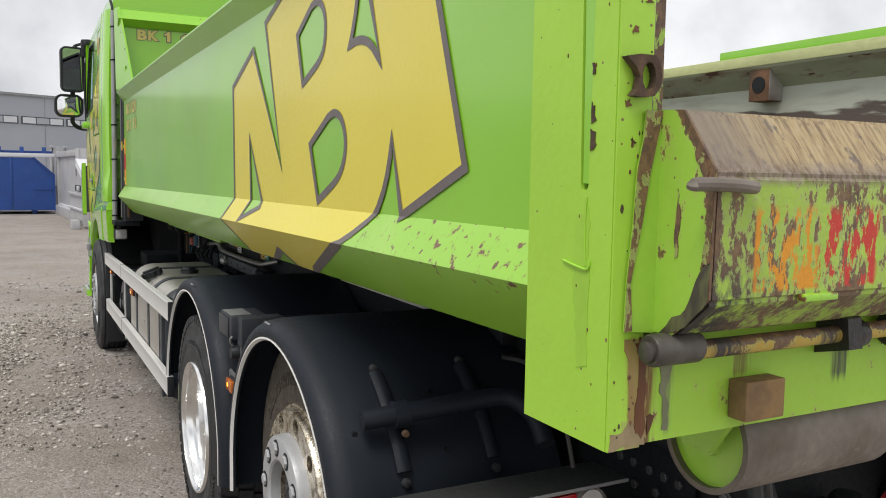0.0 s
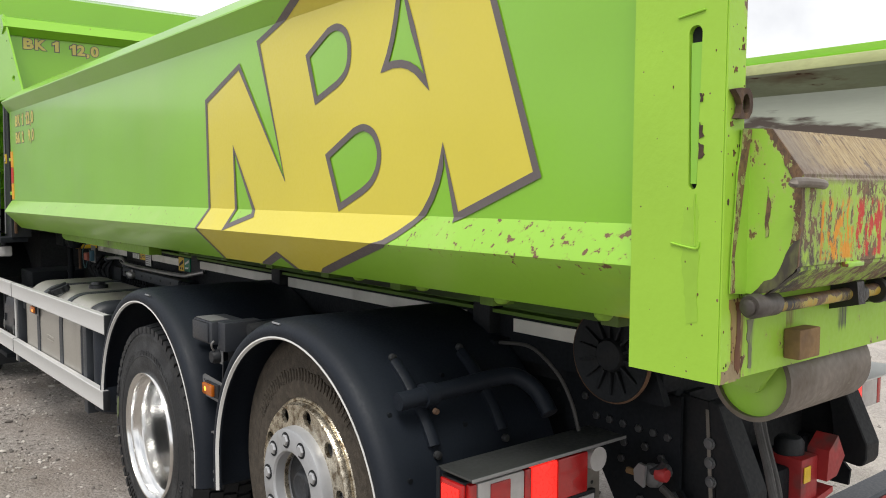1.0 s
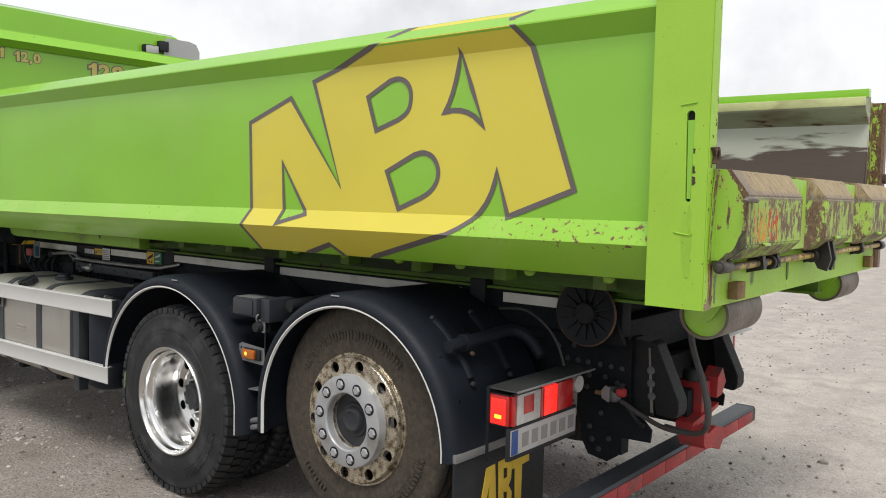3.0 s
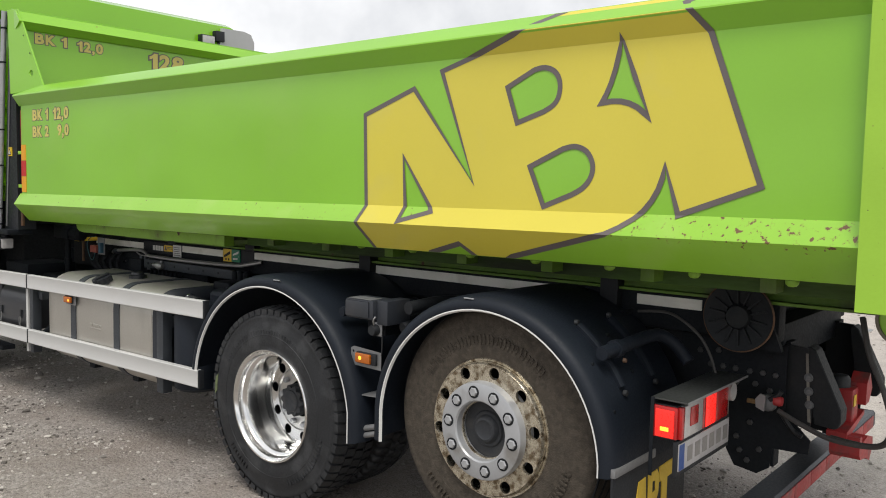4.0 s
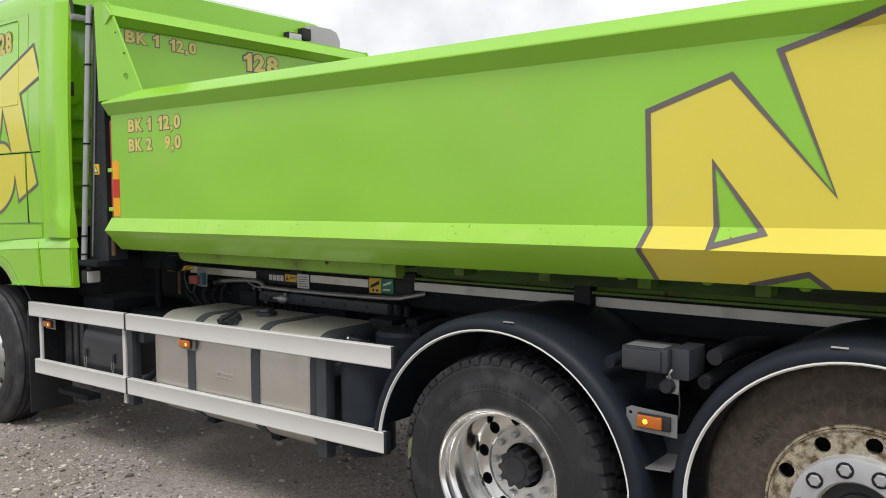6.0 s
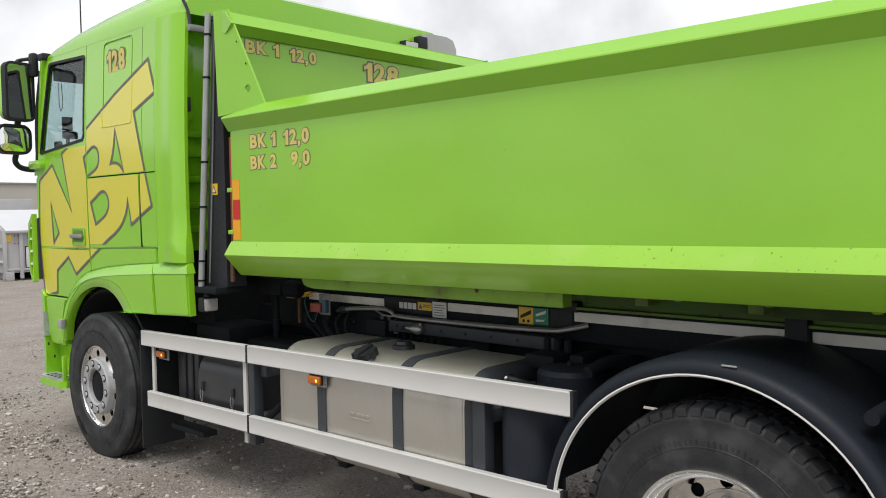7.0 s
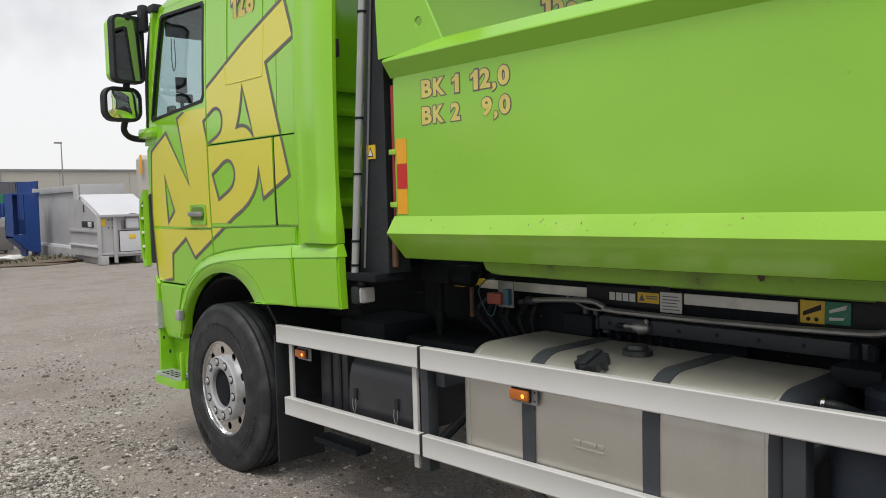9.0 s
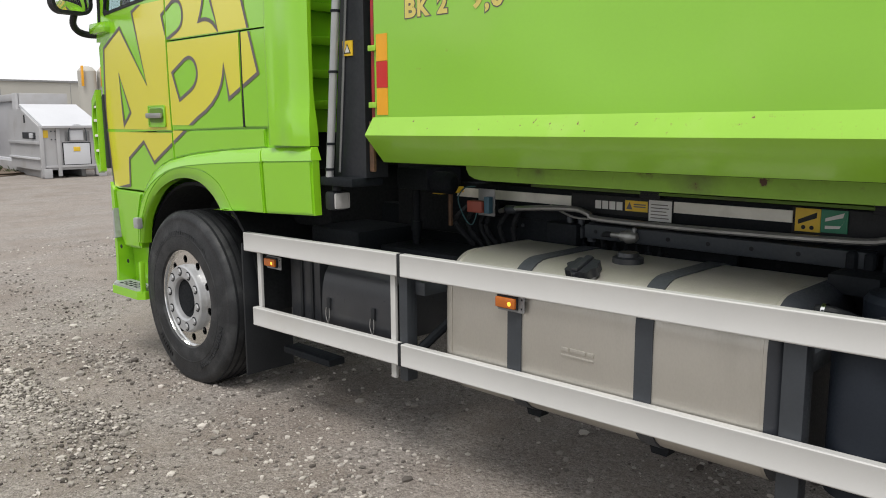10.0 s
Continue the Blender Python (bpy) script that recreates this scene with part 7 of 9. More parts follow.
for i in range(14):
    a = i * math.pi / 7
    part("pulley_rib", box(B(), 0.566, 0.582, 0.052, 0.120, -0.004, 0.004, 0.002, Matrix.Translation((0, 0.765, 1.190)) @ Matrix.Rotation(a, 4, "X") @ Matrix.Rotation(0.18, 4, "X")), M_REARSTEEL, pul)
part("pulley_edge", lathe(B(), [(-0.004, 0.1445), (-0.010, 0.1465), (-0.016, 0.1445), (-0.0175, 0.141), (-0.012, 0.140)], (0.585, 0.765, 1.190), "x", 48, True), M_RUST, pul, "rusty pulley edge")
part("pulley_axle", lathe(B(), [(0.585, 0.05), (1.735, 0.05)], (0, 0.765, 1.190), "x", 16), M_FRAME, truck)
part("pulley_arm", prism(B(), [(0.60, 1.06), (0.86, 1.06), (0.84, 1.24), (0.72, 1.27), (0.66, 1.22)], "x", 0.615, 0.645), M_FRAME, truck, "dark pulley bracket", 0)
part("rear_cross_beam", box(B(), 0.70, 1.62, 0.62, 0.74, 1.0, 1.16, 0.008), M_FRAME, truck)
# solid black box filling the space inside the rear frame
part("hooklift_body", box(B(), 0.70, 1.62, 0.76, 2.2, 1.03, 1.30, 0.01), M_DARK, truck, "black box in the hooklift rear frame")
hitch = part("tow_hitch", box(B(), 1.02, 1.26, 0.47, 0.66, 0.66, 0.82, 0.015), M_FRAME, truck, "black and worn red tow coupling")
part("hitch_jaw", prism(B(), [(0.975, 0.675), (0.975, 0.600), (1.00, 0.576), (1.10, 0.562), (1.17, 0.535), (1.225, 0.585), (1.215, 0.630), (1.12, 0.656), (1.015, 0.641), (1.012, 0.675)], "y", 0.37, 0.49), M_REDPAINT, hitch, "worn red lower jaw", 20)
part("hitch_lip", prism(B(), [(0.96, 0.655), (1.27, 0.712), (1.27, 0.730), (1.08, 0.706), (0.96, 0.690)], "y", 0.42, 0.50), M_REDPAINT, hitch, "red guide lip", 20)
part("hitch_body", box(B(), 1.085, 1.190, 0.43, 0.56, 0.70, 0.85, 0.012), M_REDPAINT, hitch, "worn red coupling body")
part("hitch_cap", lathe(B(), [(0.84, 0.046), (0.885, 0.046), (0.90, 0.036), (0.905, 0.012)], (1.135, 0.50, 0), "z", 20), M_BLACK, hitch, "black coupling cap")
part("hitch_wedge", prism(B(), [(1.185, 0.770), (1.195, 0.865), (1.250, 0.905), (1.300, 0.830), (1.250, 0.775)], "y", 0.40, 0.47), M_REDPAINT, hitch, "red upper jaw plate", 20)
part("hitch_post", box(B(), 1.215, 1.275, 0.48, 0.58, 0.60, 0.80, 0.006), M_OUTRIG, hitch)
part("hitch_tag", box(B(), 1.095, 1.135, 0.4265, 0.4295, 0.775, 0.825, 0.001), M_STICKER, hitch, "yellow sticker")
part("hitch_tag", box(B(), 1.1905, 1.1925, 0.45, 0.475, 0.735, 0.785, 0.0005), M_STICKER, hitch)
cp = part("air_coupling", lathe(B(), [(-0.035, 0.016), (-0.025, 0.033), (-0.010, 0.037), (0.0, 0.032), (0.025, 0.026), (0.06, 0.022)], (0.640, 0.645, 0.845), "x", 12), M_BOLTPALE, truck, "dirty zinc air coupling with a red cap")
part("coupling_cap", lathe(B(), [(-0.032, 0.018), (-0.020, 0.022), (0.0, 0.020)], (0.615, 0.618, 0.862), "y", 12), M_REDPAINT, cp, "red coupling cap")
part("coupling_claw", prism(B(), [(0.650, 0.815), (0.682, 0.828), (0.686, 0.860), (0.668, 0.884), (0.645, 0.880)], "x", 0.590, 0.601), M_POLE, cp, "grey coupling claw", 0)
part("coupling_lever", tube(B(), [(0.61, 0.635, 0.862), (0.61, 0.605, 0.885), (0.61, 0.590, 0.905)], 0.010, 8), M_BLACK, cp)
part("coupling_nut", lathe(B(), [(-0.018, 0.010), (0.018, 0.010)], (0.61, 0.705, 0.845), "y", 6), M_BUFFER, cp, "brass nut")
part("hose", tube(B(), [(0.56, 0.30, 1.24), (0.525, 0.265, 1.12), (0.485, 0.205, 1.0), (0.465, 0.172, 0.90), (0.48, 0.180, 0.82), (0.525, 0.24, 0.775), (0.57, 0.38, 0.760), (0.60, 0.50, 0.785), (0.61, 0.60, 0.825)], 0.0105, 10, 6), M_CABLE, truck, "hanging grey rubber hose")
part("hose", tube(B(), [(0.595, 0.31, 1.24), (0.56, 0.27, 1.10), (0.515, 0.205, 0.98), (0.495, 0.175, 0.88), (0.515, 0.195, 0.80), (0.56, 0.27, 0.765), (0.62, 0.40, 0.755)], 0.0100, 10, 6), M_CABLE, truck, "hanging grey rubber hose")
part("hose", tube(B(), [(0.67, 0.52, 0.72), (0.675, 0.56, 0.74), (0.66, 0.60, 0.80)], 0.010, 8), M_BLACK, truck)
part("spiral_hose", tube(B(), [(0.5, 1.17, 1.175), (0.5, 1.05, 1.185), (0.5, 0.98, 1.165), (0.5, 0.90, 1.11), (0.5, 0.85, 1.04), (0.5, 0.82, 0.96)], 0.006, 8), M_CABLE, truck)
# far side rear lamp, seen past the tail
far_lamp = part("tail_lamp", box(B(), 1.90, 2.245, 0.705, 0.80, 0.785, 0.925, 0.012), M_BLACK, truck, "rear lamp cluster, lit red")
for x0, x1, m in ((1.905, 2.065, M_LIT), (2.068, 2.205, M_CLEAR), (2.208, 2.240, M_LENS)):
    part("lens", box(B(), x0, x1, 0.688, 0.71, 0.790, 0.920, 0.006), m, far_lamp)
part("lamp_cover", box(B(), 1.87, 2.26, 0.60, 0.805, 0.945, 0.952, 0.001), M_WHITE, truck, "pale lamp cover plate")

# ---- cab ----
cab = part("cab", box(B(), 0.02, 2 * XC - 0.02, 6.75, 8.55, 1.30, 1.50, 0.02), M_DARK, truck, "glossy lime green sleeper cab with a yellow emblem")
CX = -0.085


def bow(z):
    """The cab's side leans in slightly above and below the waist."""
    return 0.008 * ((z - 1.95) / 0.5) ** 2


def bowed(bm):
    for i in range(26):
        z = 1.10 + i * 0.075
        bmesh.ops.bisect_plane(bm, geom=[*bm.verts, *bm.edges, *bm.faces], plane_co=(0, 0, z), plane_no=(0, 0, 1))
    for v in bm.verts:
        v.co.x += bow(v.co.z)
    return bm




def panel(name, pts, holes=(), x0=CX, t=0.035, material=None, label="", bevel=0.006):
    bm = plate(B(), pts, list(holes), "x", x0, x0 + t)
    if bevel and not holes:
        rim_edges = [e for e in bm.edges if all(abs(v.co.x - x0) < 1e-6 for v in e.verts) and sum(abs(f.normal.x) < 0.5 for f in e.link_faces) == 1]
        bmesh.ops.bevel(bm, geom=rim_edges, offset=bevel, segments=2, affect="EDGES")
    return part(name, bowed(bm), material or M_CAB, cab, label, 30)


WIN = [(8.545, 2.265), (8.53, 2.245), (7.775, 2.300), (7.752, 2.33), (7.745, 2.89), (7.765, 2.915), (8.36, 2.94), (8.39, 2.925)]
door = panel("door", [(7.722, 1.507), (8.622, 1.490), (8.618, 2.10), (8.455, 2.985), (7.722, 2.985)], [WIN], label="lime green cab door with yellow emblem")
part("window_glass", bowed(prism(B(), WIN, "x", CX + 0.016, CX + 0.020)), M_GLASS, door, "clear side window", 0).visible_shadow = False
inner_win = [(8.50, 2.285), (7.785, 2.33), (7.775, 2.885), (8.355, 2.91)]
part("window_seal", bowed(plate(B(), [(y + (0.006 if y > 8.1 else -0.006), z + (0.006 if z > 2.6 else -0.006)) for y, z in WIN], [[(y + (-0.014 if y > 8.1 else 0.014), z + (-0.014 if z > 2.6 else 0.014)) for y, z in WIN]], "x", CX - 0.004, CX + 0.012)), M_BLACK, door, "black rubber window seal", 0)
hd = part("handle_recess", box(B(), CX - 0.0035, CX + 0.001, 7.785, 7.985, 1.535, 1.650, 0.001), M_CAB, door)
part("recess_edge", plate(B(), rounded(7.777, 7.993, 1.528, 1.657, 0.012, 3), [rounded(7.786, 7.984, 1.537, 1.648, 0.01, 3)], "x", CX - 0.006, CX), M_CAB, door, "", 0)
# flat plate in darker green, painting the shade inside the handle cup
part("handle_cup", prism(B(), rounded(7.80, 7.975, 1.555, 1.640, 0.02, 3), "x", CX - 0.0048, CX - 0.003), M_SHADEGREEN, door, "shaded handle cup", 0)
part("door_handle", box(B(), CX - 0.030, CX - 0.008, 7.795, 7.985, 1.580, 1.612, 0.010), M_PIPE, door, "grey door handle")
part("sleeper_panel", bowed(plate(B(), [(6.665, 2.027), (7.714, 2.027), (7.714, 2.985), (6.665, 2.985)], [rounded(7.01, 7.445, 2.348, 2.955, 0.04)], "x", CX, CX + 0.035)), M_CAB, cab, "", 20)
part("sleeper_recess", bowed(box(B(), CX + 0.010, CX + 0.03, 6.99, 7.46, 2.33, 2.97)), M_CAB, cab)
bm = plate(B(), rounded(7.026, 7.429, 2.364, 2.939, 0.03), [], "x", CX + 0.001, CX + 0.02)
part("sleeper_hatch", bowed(bm), M_CAB, cab, "recessed sleeper hatch", 20)
panel("locker_door", [(6.936, 1.529), (7.714, 1.508), (7.714, 2.020), (6.936, 2.020)], label="lime green locker door")
panel("rear_quarter", [(6.665, 1.530), (6.924, 1.530), (6.924, 2.020), (6.665, 2.020)])
def smooth_run(pts, k=4):
    """An open line through points, drawn as a smooth curve."""
    return eased(pts, 0, len(pts) - 1, k)


CREASE = smooth_run([(8.285, 0.78), (8.250, 0.95), (8.193, 1.062), (8.118, 1.155), (8.019, 1.231), (7.878, 1.296), (7.744, 1.334), (7.575, 1.362), (7.414, 1.381), (7.151, 1.402), (6.776, 1.424)])
BROW = smooth_run([(8.250, 0.78), (8.210, 0.93), (8.150, 1.03), (8.075, 1.112), (7.98, 1.178), (7.85, 1.238), (7.72, 1.278), (7.56, 1.305), (7.40, 1.320), (7.15, 1.338), (6.738, 1.359)])
LIP = smooth_run([(8.222, 0.78), (8.180, 0.90), (8.105, 1.01), (7.992, 1.130), (7.804, 1.238), (7.588, 1.290), (7.349, 1.288), (7.190, 1.236), (7.105, 1.160), (7.050, 1.085)])
OPENING = smooth_run([(8.205, 0.78), (8.150, 0.92), (8.055, 1.036), (7.912, 1.143), (7.731, 1.213), (7.562, 1.236), (7.404, 1.218), (7.293, 1.167), (7.225, 1.108), (7.203, 1.080)])
panel("lower_strip", [(6.745, 1.429), (7.151, 1.406), (7.414, 1.385), (7.575, 1.366), (7.714, 1.345), (7.714, 1.504), (6.745, 1.523)])
panel("front_lower_panel", [(8.622, 1.482), (7.722, 1.500), (7.722, 1.344), (7.878, 1.300), (8.019, 1.236), (8.118, 1.160), (8.155, 1.122), (8.56, 1.122), (8.625, 1.20)])
part("locker_gap", box(B(), CX + 0.004, CX + 0.03, 6.923, 6.937, 1.532, 2.02), M_DARK, cab)
part("arch_backing", box(B(), -0.062, -0.035, 6.42, 7.95, 1.36, 1.54), M_CAB, cab)
panel("wheel_arch", BROW + [(6.738, 1.093)] + LIP[::-1], x0=-0.128, t=0.06, label="lime green wheel arch", bevel=0.006)


def ledge(name, top, low, xt, xl):
    """A sloping shoulder between an upper and a lower edge."""
    bm = B()
    rows = [[bm.verts.new(v) for v in ((xt, a[0], a[1]), ((xt + xl) / 2 - 0.005, (a[0] + b_[0]) / 2, (a[1] + b_[1]) / 2 + 0.004), (xl, b_[0], b_[1]), (-0.06, b_[0], b_[1]), (-0.06, a[0], a[1]))] for a, b_ in zip(top, low)]
    fs = [bm.faces.new((p[i], p[(i + 1) % 5], q[(i + 1) % 5], q[i])) for p, q in zip(rows, rows[1:]) for i in range(5)] + [bm.faces.new(rows[0]), bm.faces.new(rows[-1][::-1])]
    bmesh.ops.recalc_face_normals(bm, faces=fs)
    return part(name, bowed(bm), M_CAB, cab, "", 50)


ledge("arch_shoulder", CREASE, BROW, -0.090, -0.127)
ledge("arch_lip", LIP, OPENING, -0.1275, -0.110)
part("arch_web", plate(B(), [LIP[-1], (6.90, 1.094), (7.10, 1.084), OPENING[-1]] + [], [], "x", -0.127, -0.08), M_CAB, cab)
ledge("skirt_shoulder", [(6.765, 1.425), (6.335, 1.440)], [(6.730, 1.360), (6.312, 1.377)], -0.094, -0.1215)
panel("skirt", [(6.318, 1.112), (6.730, 1.093), (6.730, 1.362), (6.314, 1.380)], x0=-0.122, t=0.05, bevel=0.010, label="lime green rear skirt")
# air fairing at the cab's rear edge, flaring out towards its foot
edge_line = [(-0.086, 6.665), (-0.106, 6.655), (-0.120, 6.635), (-0.122, 6.62), (-0.112, 6.595), (-0.110, 6.52), (-0.116, 6.47), (-0.108, 6.43), (-0.088, 6.372), (-0.072, 6.346), (-0.05, 6.346), (-0.05, 6.665)]
bm = B()
rings = []
for z, k in ((2.99, 0), (1.72, 0), (1.67, 0.10), (1.62, 0.35), (1.57, 0.72), (1.53, 0.92), (1.49, 1.0), (1.443, 1.0)):
    row = []
    for x, y in edge_line:
        u = (6.665 - y) / 0.319
        row.append(bm.verts.new((x - (0.030 * k * u if x < -0.06 else 0), y - 0.024 * k * u + 0.016, z)))
    rings.append(row)
fs = [bm.faces.new((a[i], a[(i + 1) % 12], c[(i + 1) % 12], c[i])) for a, c in zip(rings, rings[1:]) for i in range(12)] + [bm.faces.new(rings[0]), bm.faces.new(rings[-1][::-1])]
bmesh.ops.recalc_face_normals(bm, faces=fs)
part("side_fairing", bowed(bm), M_CAB, cab, "lime green air fairing at the cab's rear edge", 40)
part("panel_seam", bowed(box(B(), CX - 0.0012, CX + 0.001, 6.875, 6.879, 2.03, 2.98)), M_SHADEGREEN, cab, "", 0)
# front corner, bumper and step
panel("front_corner", [(8.635, 1.21), (8.68, 1.30), (8.70, 2.05), (8.63, 2.12)], x0=CX + 0.02, t=0.3)
vane = part("corner_vane", plate(B(), [(8.63, 1.235), (8.668, 1.22), (8.712, 1.31), (8.726, 1.55), (8.705, 1.70), (8.635, 1.77)], [[(8.642, 1.28), (8.672, 1.275), (8.696, 1.34), (8.706, 1.55), (8.688, 1.66), (8.642, 1.70)]], "x", -0.135, -0.095), M_CAB, cab, "slatted corner air vane", 20)
part("vane_back", prism(B(), [(8.615, 1.25), (8.69, 1.30), (8.70, 1.55), (8.682, 1.68), (8.615, 1.74)], "x", -0.097, 0.02), M_STRAP, vane, "grey back of the vane", 0)
for z in (1.36, 1.46, 1.56, 1.65):
    part("vane_slat", box(B(), -0.13, -0.10, 8.636, 8.705, z, z + 0.016, 0.003), M_STRIP, vane)
panel("bumper", [(8.295, 0.735), (8.292, 0.78), (8.257, 0.955), (8.200, 1.064), (8.165, 1.112), (8.553, 1.112), (8.565, 0.80), (8.52, 0.725)], x0=-0.102, t=0.10, label="lime green bumper corner", bevel=0.012)
part("bumper_front", box(B(), 0.06, 2 * XC - 0.06, 8.58, 8.86, 0.42, 1.12, 0.08), M_CAB, cab, "lime green front bumper")
part("fog_lamp", prism(B(), [(8.560, 0.985), (8.580, 0.96), (8.572, 0.78), (8.552, 0.79)], "x", -0.100, -0.06), M_HUB, cab, "grey position lamp strip")
part("bumper_edge", prism(B(), [(8.566, 1.11), (8.612, 1.16), (8.602, 0.66), (8.612, 0.47), (8.58, 0.47), (8.566, 0.66)], "x", -0.086, 0.10), M_CAB, cab, "", 0)
part("side_reflector", box(B(), -0.138, -0.10, 8.135, 8.195, 0.885, 0.955, 0.010), M_HUB, cab, "small grey side lamp")
panel("bumper_lower", [(8.215, 0.45), (8.60, 0.45), (8.585, 0.74), (8.225, 0.76)], x0=-0.035, t=0.1)
for y, z in ((8.53, 0.62), (8.47, 0.735)):
    part("bumper_hole", lathe(B(), [(0, 0.014), (0.003, 0.014)], (-0.0375 if z < 0.7 else -0.104, y, z), "x", 10), M_DARK, cab)
part("step_side", box(B(), -0.118, -0.085, 8.175, 8.20, 0.45, 0.665, 0.008), M_CAB, cab)
step = part("step", prism(B(), [(-0.135, 8.23), (-0.140, 8.54), (-0.10, 8.60), (0.0, 8.60), (0.0, 8.20), (-0.10, 8.19)], "z", 0.470, 0.484), M_HUB, cab, "grey chequered entry step", 0)
part("step_edge", prism(B(), [(-0.140, 8.20), (-0.146, 8.55), (-0.10, 8.612), (0.0, 8.612), (0.0, 8.18), (-0.10, 8.165)], "z", 0.415, 0.4695), M_CAB, cab)
for i in range(4):
    for k in range(3):
        part("step_hole", box(B(), -0.115 + k * 0.030, -0.098 + k * 0.030, 8.26 + i * 0.07, 8.30 + i * 0.07, 0.4845, 0.486, 0), M_DARK, step)
# far side, roof, rear, floor, front
for nm, pts, holes in (("door", [(7.722, 1.50), (8.655, 1.49), (8.65, 2.10), (8.455, 2.985), (7.722, 2.985)], [WIN]), ("far_side", [(6.295, 1.10), (7.72, 1.10), (7.72, 2.985), (6.295, 2.985)], [])):
    part(nm, plate(B(), pts, holes, "x", 2 * XC - CX - 0.035, 2 * XC - CX), M_CAB, cab, "", 20)
part("window_glass", prism(B(), WIN, "x", 2 * XC - CX - 0.02, 2 * XC - CX - 0.016), M_GLASS, cab, "", 0).visible_shadow = False
bm = B()
rings = []
W2 = XC - CX
for y, z1, inset in ((8.45, 3.03, 0.0), (8.30, 3.10, 0.0), (8.0, 3.16, 0.0), (7.5, 3.21, 0.0), (6.9, 3.245, 0.0), (6.45, 3.23, 0.01), (6.36, 3.19, 0.015)):
    h = z1 - 2.97
    sec = [(-W2 + 0.033, 2.982), (-W2 + 0.037, 2.985 + h * 0.18), (-W2 + 0.055, 2.985 + h * 0.45), (-W2 + 0.105, 2.985 + h * 0.72), (-W2 + 0.22, 2.985 + h * 0.93), (-W2 + 0.5, z1)]
    sec = sec + [(-x, z) for x, z in sec[::-1]]
    rings.append([bm.verts.new((XC + x * (1 - inset), y, z)) for x, z in sec])
fs = [bm.faces.new((a[i], a[i + 1], c[i + 1], c[i])) for a, c in zip(rings, rings[1:]) for i in range(len(rings[0]) - 1)]
fs += [bm.faces.new(rings[0]), bm.faces.new(rings[-1][::-1])]
bmesh.ops.recalc_face_normals(bm, faces=fs)
part("roof", bm, M_CAB, cab, "lime green arched cab roof", 50)
rw = part("rear_wall", box(B(), 0.0, 2 * XC, 6.68, 6.72, 1.50, 3.10, 0.01), M_CAB, cab, "ribbed lime green cab rear wall")
for z in (1.62, 1.78, 1.95, 2.12, 2.25):
    part("wall_rib", box(B(), 0.0, 2 * XC, 6.65, 6.685, z, z + 0.05, 0.015), M_CAB, rw)
part("wall_panel", plate(B(), rounded(-0.03, 0.18, 2.36, 2.86, 0.05), [], "y", 6.655, 6.685), M_CAB, rw)
part("rear_latch", box(B(), -0.04, -0.02, 6.36, 6.40, 2.38, 2.47, 0.004), M_BLACK, cab)
part("fairing_stay", box(B(), -0.05, 0.06, 6.30, 6.33, 2.865, 2.905, 0.004), M_POLE, cab, "pale fairing stay")
part("stay_rod", tube(B(), [(-0.04, 6.31, 2.89), (-0.03, 6.35, 3.0), (-0.05, 6.40, 3.1)], 0.010, 8), M_BLACK, cab)
part("windscreen", prism(B(), [(8.70, 2.10), (8.48, 2.985), (8.485, 2.99), (8.708, 2.105)], "x", -0.045, 2 * XC + 0.045), M_GLASS, cab, "wide windscreen", 0).visible_shadow = False
for x0, x1 in ((CX + 0.005, CX + 0.042), (2 * XC - CX - 0.042, 2 * XC - CX - 0.005)):
    part("screen_pillar", prism(B(), [(8.622, 2.08), (8.69, 2.08), (8.49, 2.985), (8.455, 2.985)], "x", x0, x1), M_CAB, cab)
part("front_panel", box(B(), CX + 0.09, 2 * XC - CX - 0.09, 8.63, 8.77, 1.10, 2.10, 0.05), M_CAB, cab)
part("visor", prism(B(), [(8.46, 2.99), (8.70, 2.94), (8.71, 2.955), (8.50, 3.03)], "x", 0.0, 2 * XC), M_BLACK, cab)
part("cab_floor", box(B(), CX + 0.04, 2 * XC - CX - 0.04, 6.72, 8.66, 1.50, 1.54), M_DARK, cab)
part("headlining", box(B(), 0.0, 2 * XC, 6.73, 8.40, 2.955, 2.975), M_SEAT, cab)
# cab interior
part("dashboard", box(B(), 0.02, 2 * XC - 0.02, 8.25, 8.62, 1.90, 2.22, 0.05), M_BLACK, cab, "black dashboard")
part("seat_back", box(B(), 0.20, 0.70, 7.30, 7.45, 1.75, 2.45, 0.05), M_SEAT, cab, "dark driver's seat back")
part("seat_back", box(B(), 1.62, 2.12, 7.30, 7.45, 1.75, 2.45, 0.05), M_SEAT, cab)
part("steering_wheel", lathe(B(), [(-0.012, 0.21), (0.0, 0.222), (0.012, 0.21), (0.0, 0.198)], (0.45, 0, 0), "z", 32, True), M_BLACK, cab, "black steering wheel").matrix_basis = Matrix.Translation((0, 8.15, 2.20)) @ Matrix.Rotation(radians(-30), 4, "X")
part("header_trim", box(B(), 0.0, 2 * XC, 8.34, 8.455, 2.82, 2.955, 0.01), M_SEAT, cab, "dark header trim over the windscreen")
ph = part("phone_holder", box(B(), 0.012, 0.092, 8.335, 8.355, 2.425, 2.532, 0.006), M_BLACK, cab, "phone holder on a stalk")
part("stalk", box(B(), 0.045, 0.070, 8.345, 8.365, 2.20, 2.43, 0.006), M_BLACK, ph)
part("clamp", box(B(), 0.015, 0.13, 8.33, 8.37, 2.36, 2.42, 0.012), M_BLACK, ph)
part("radio_pod", box(B(), -0.02, 0.02, 8.36, 8.44, 2.24, 2.34, 0.012), M_BLACK, cab)
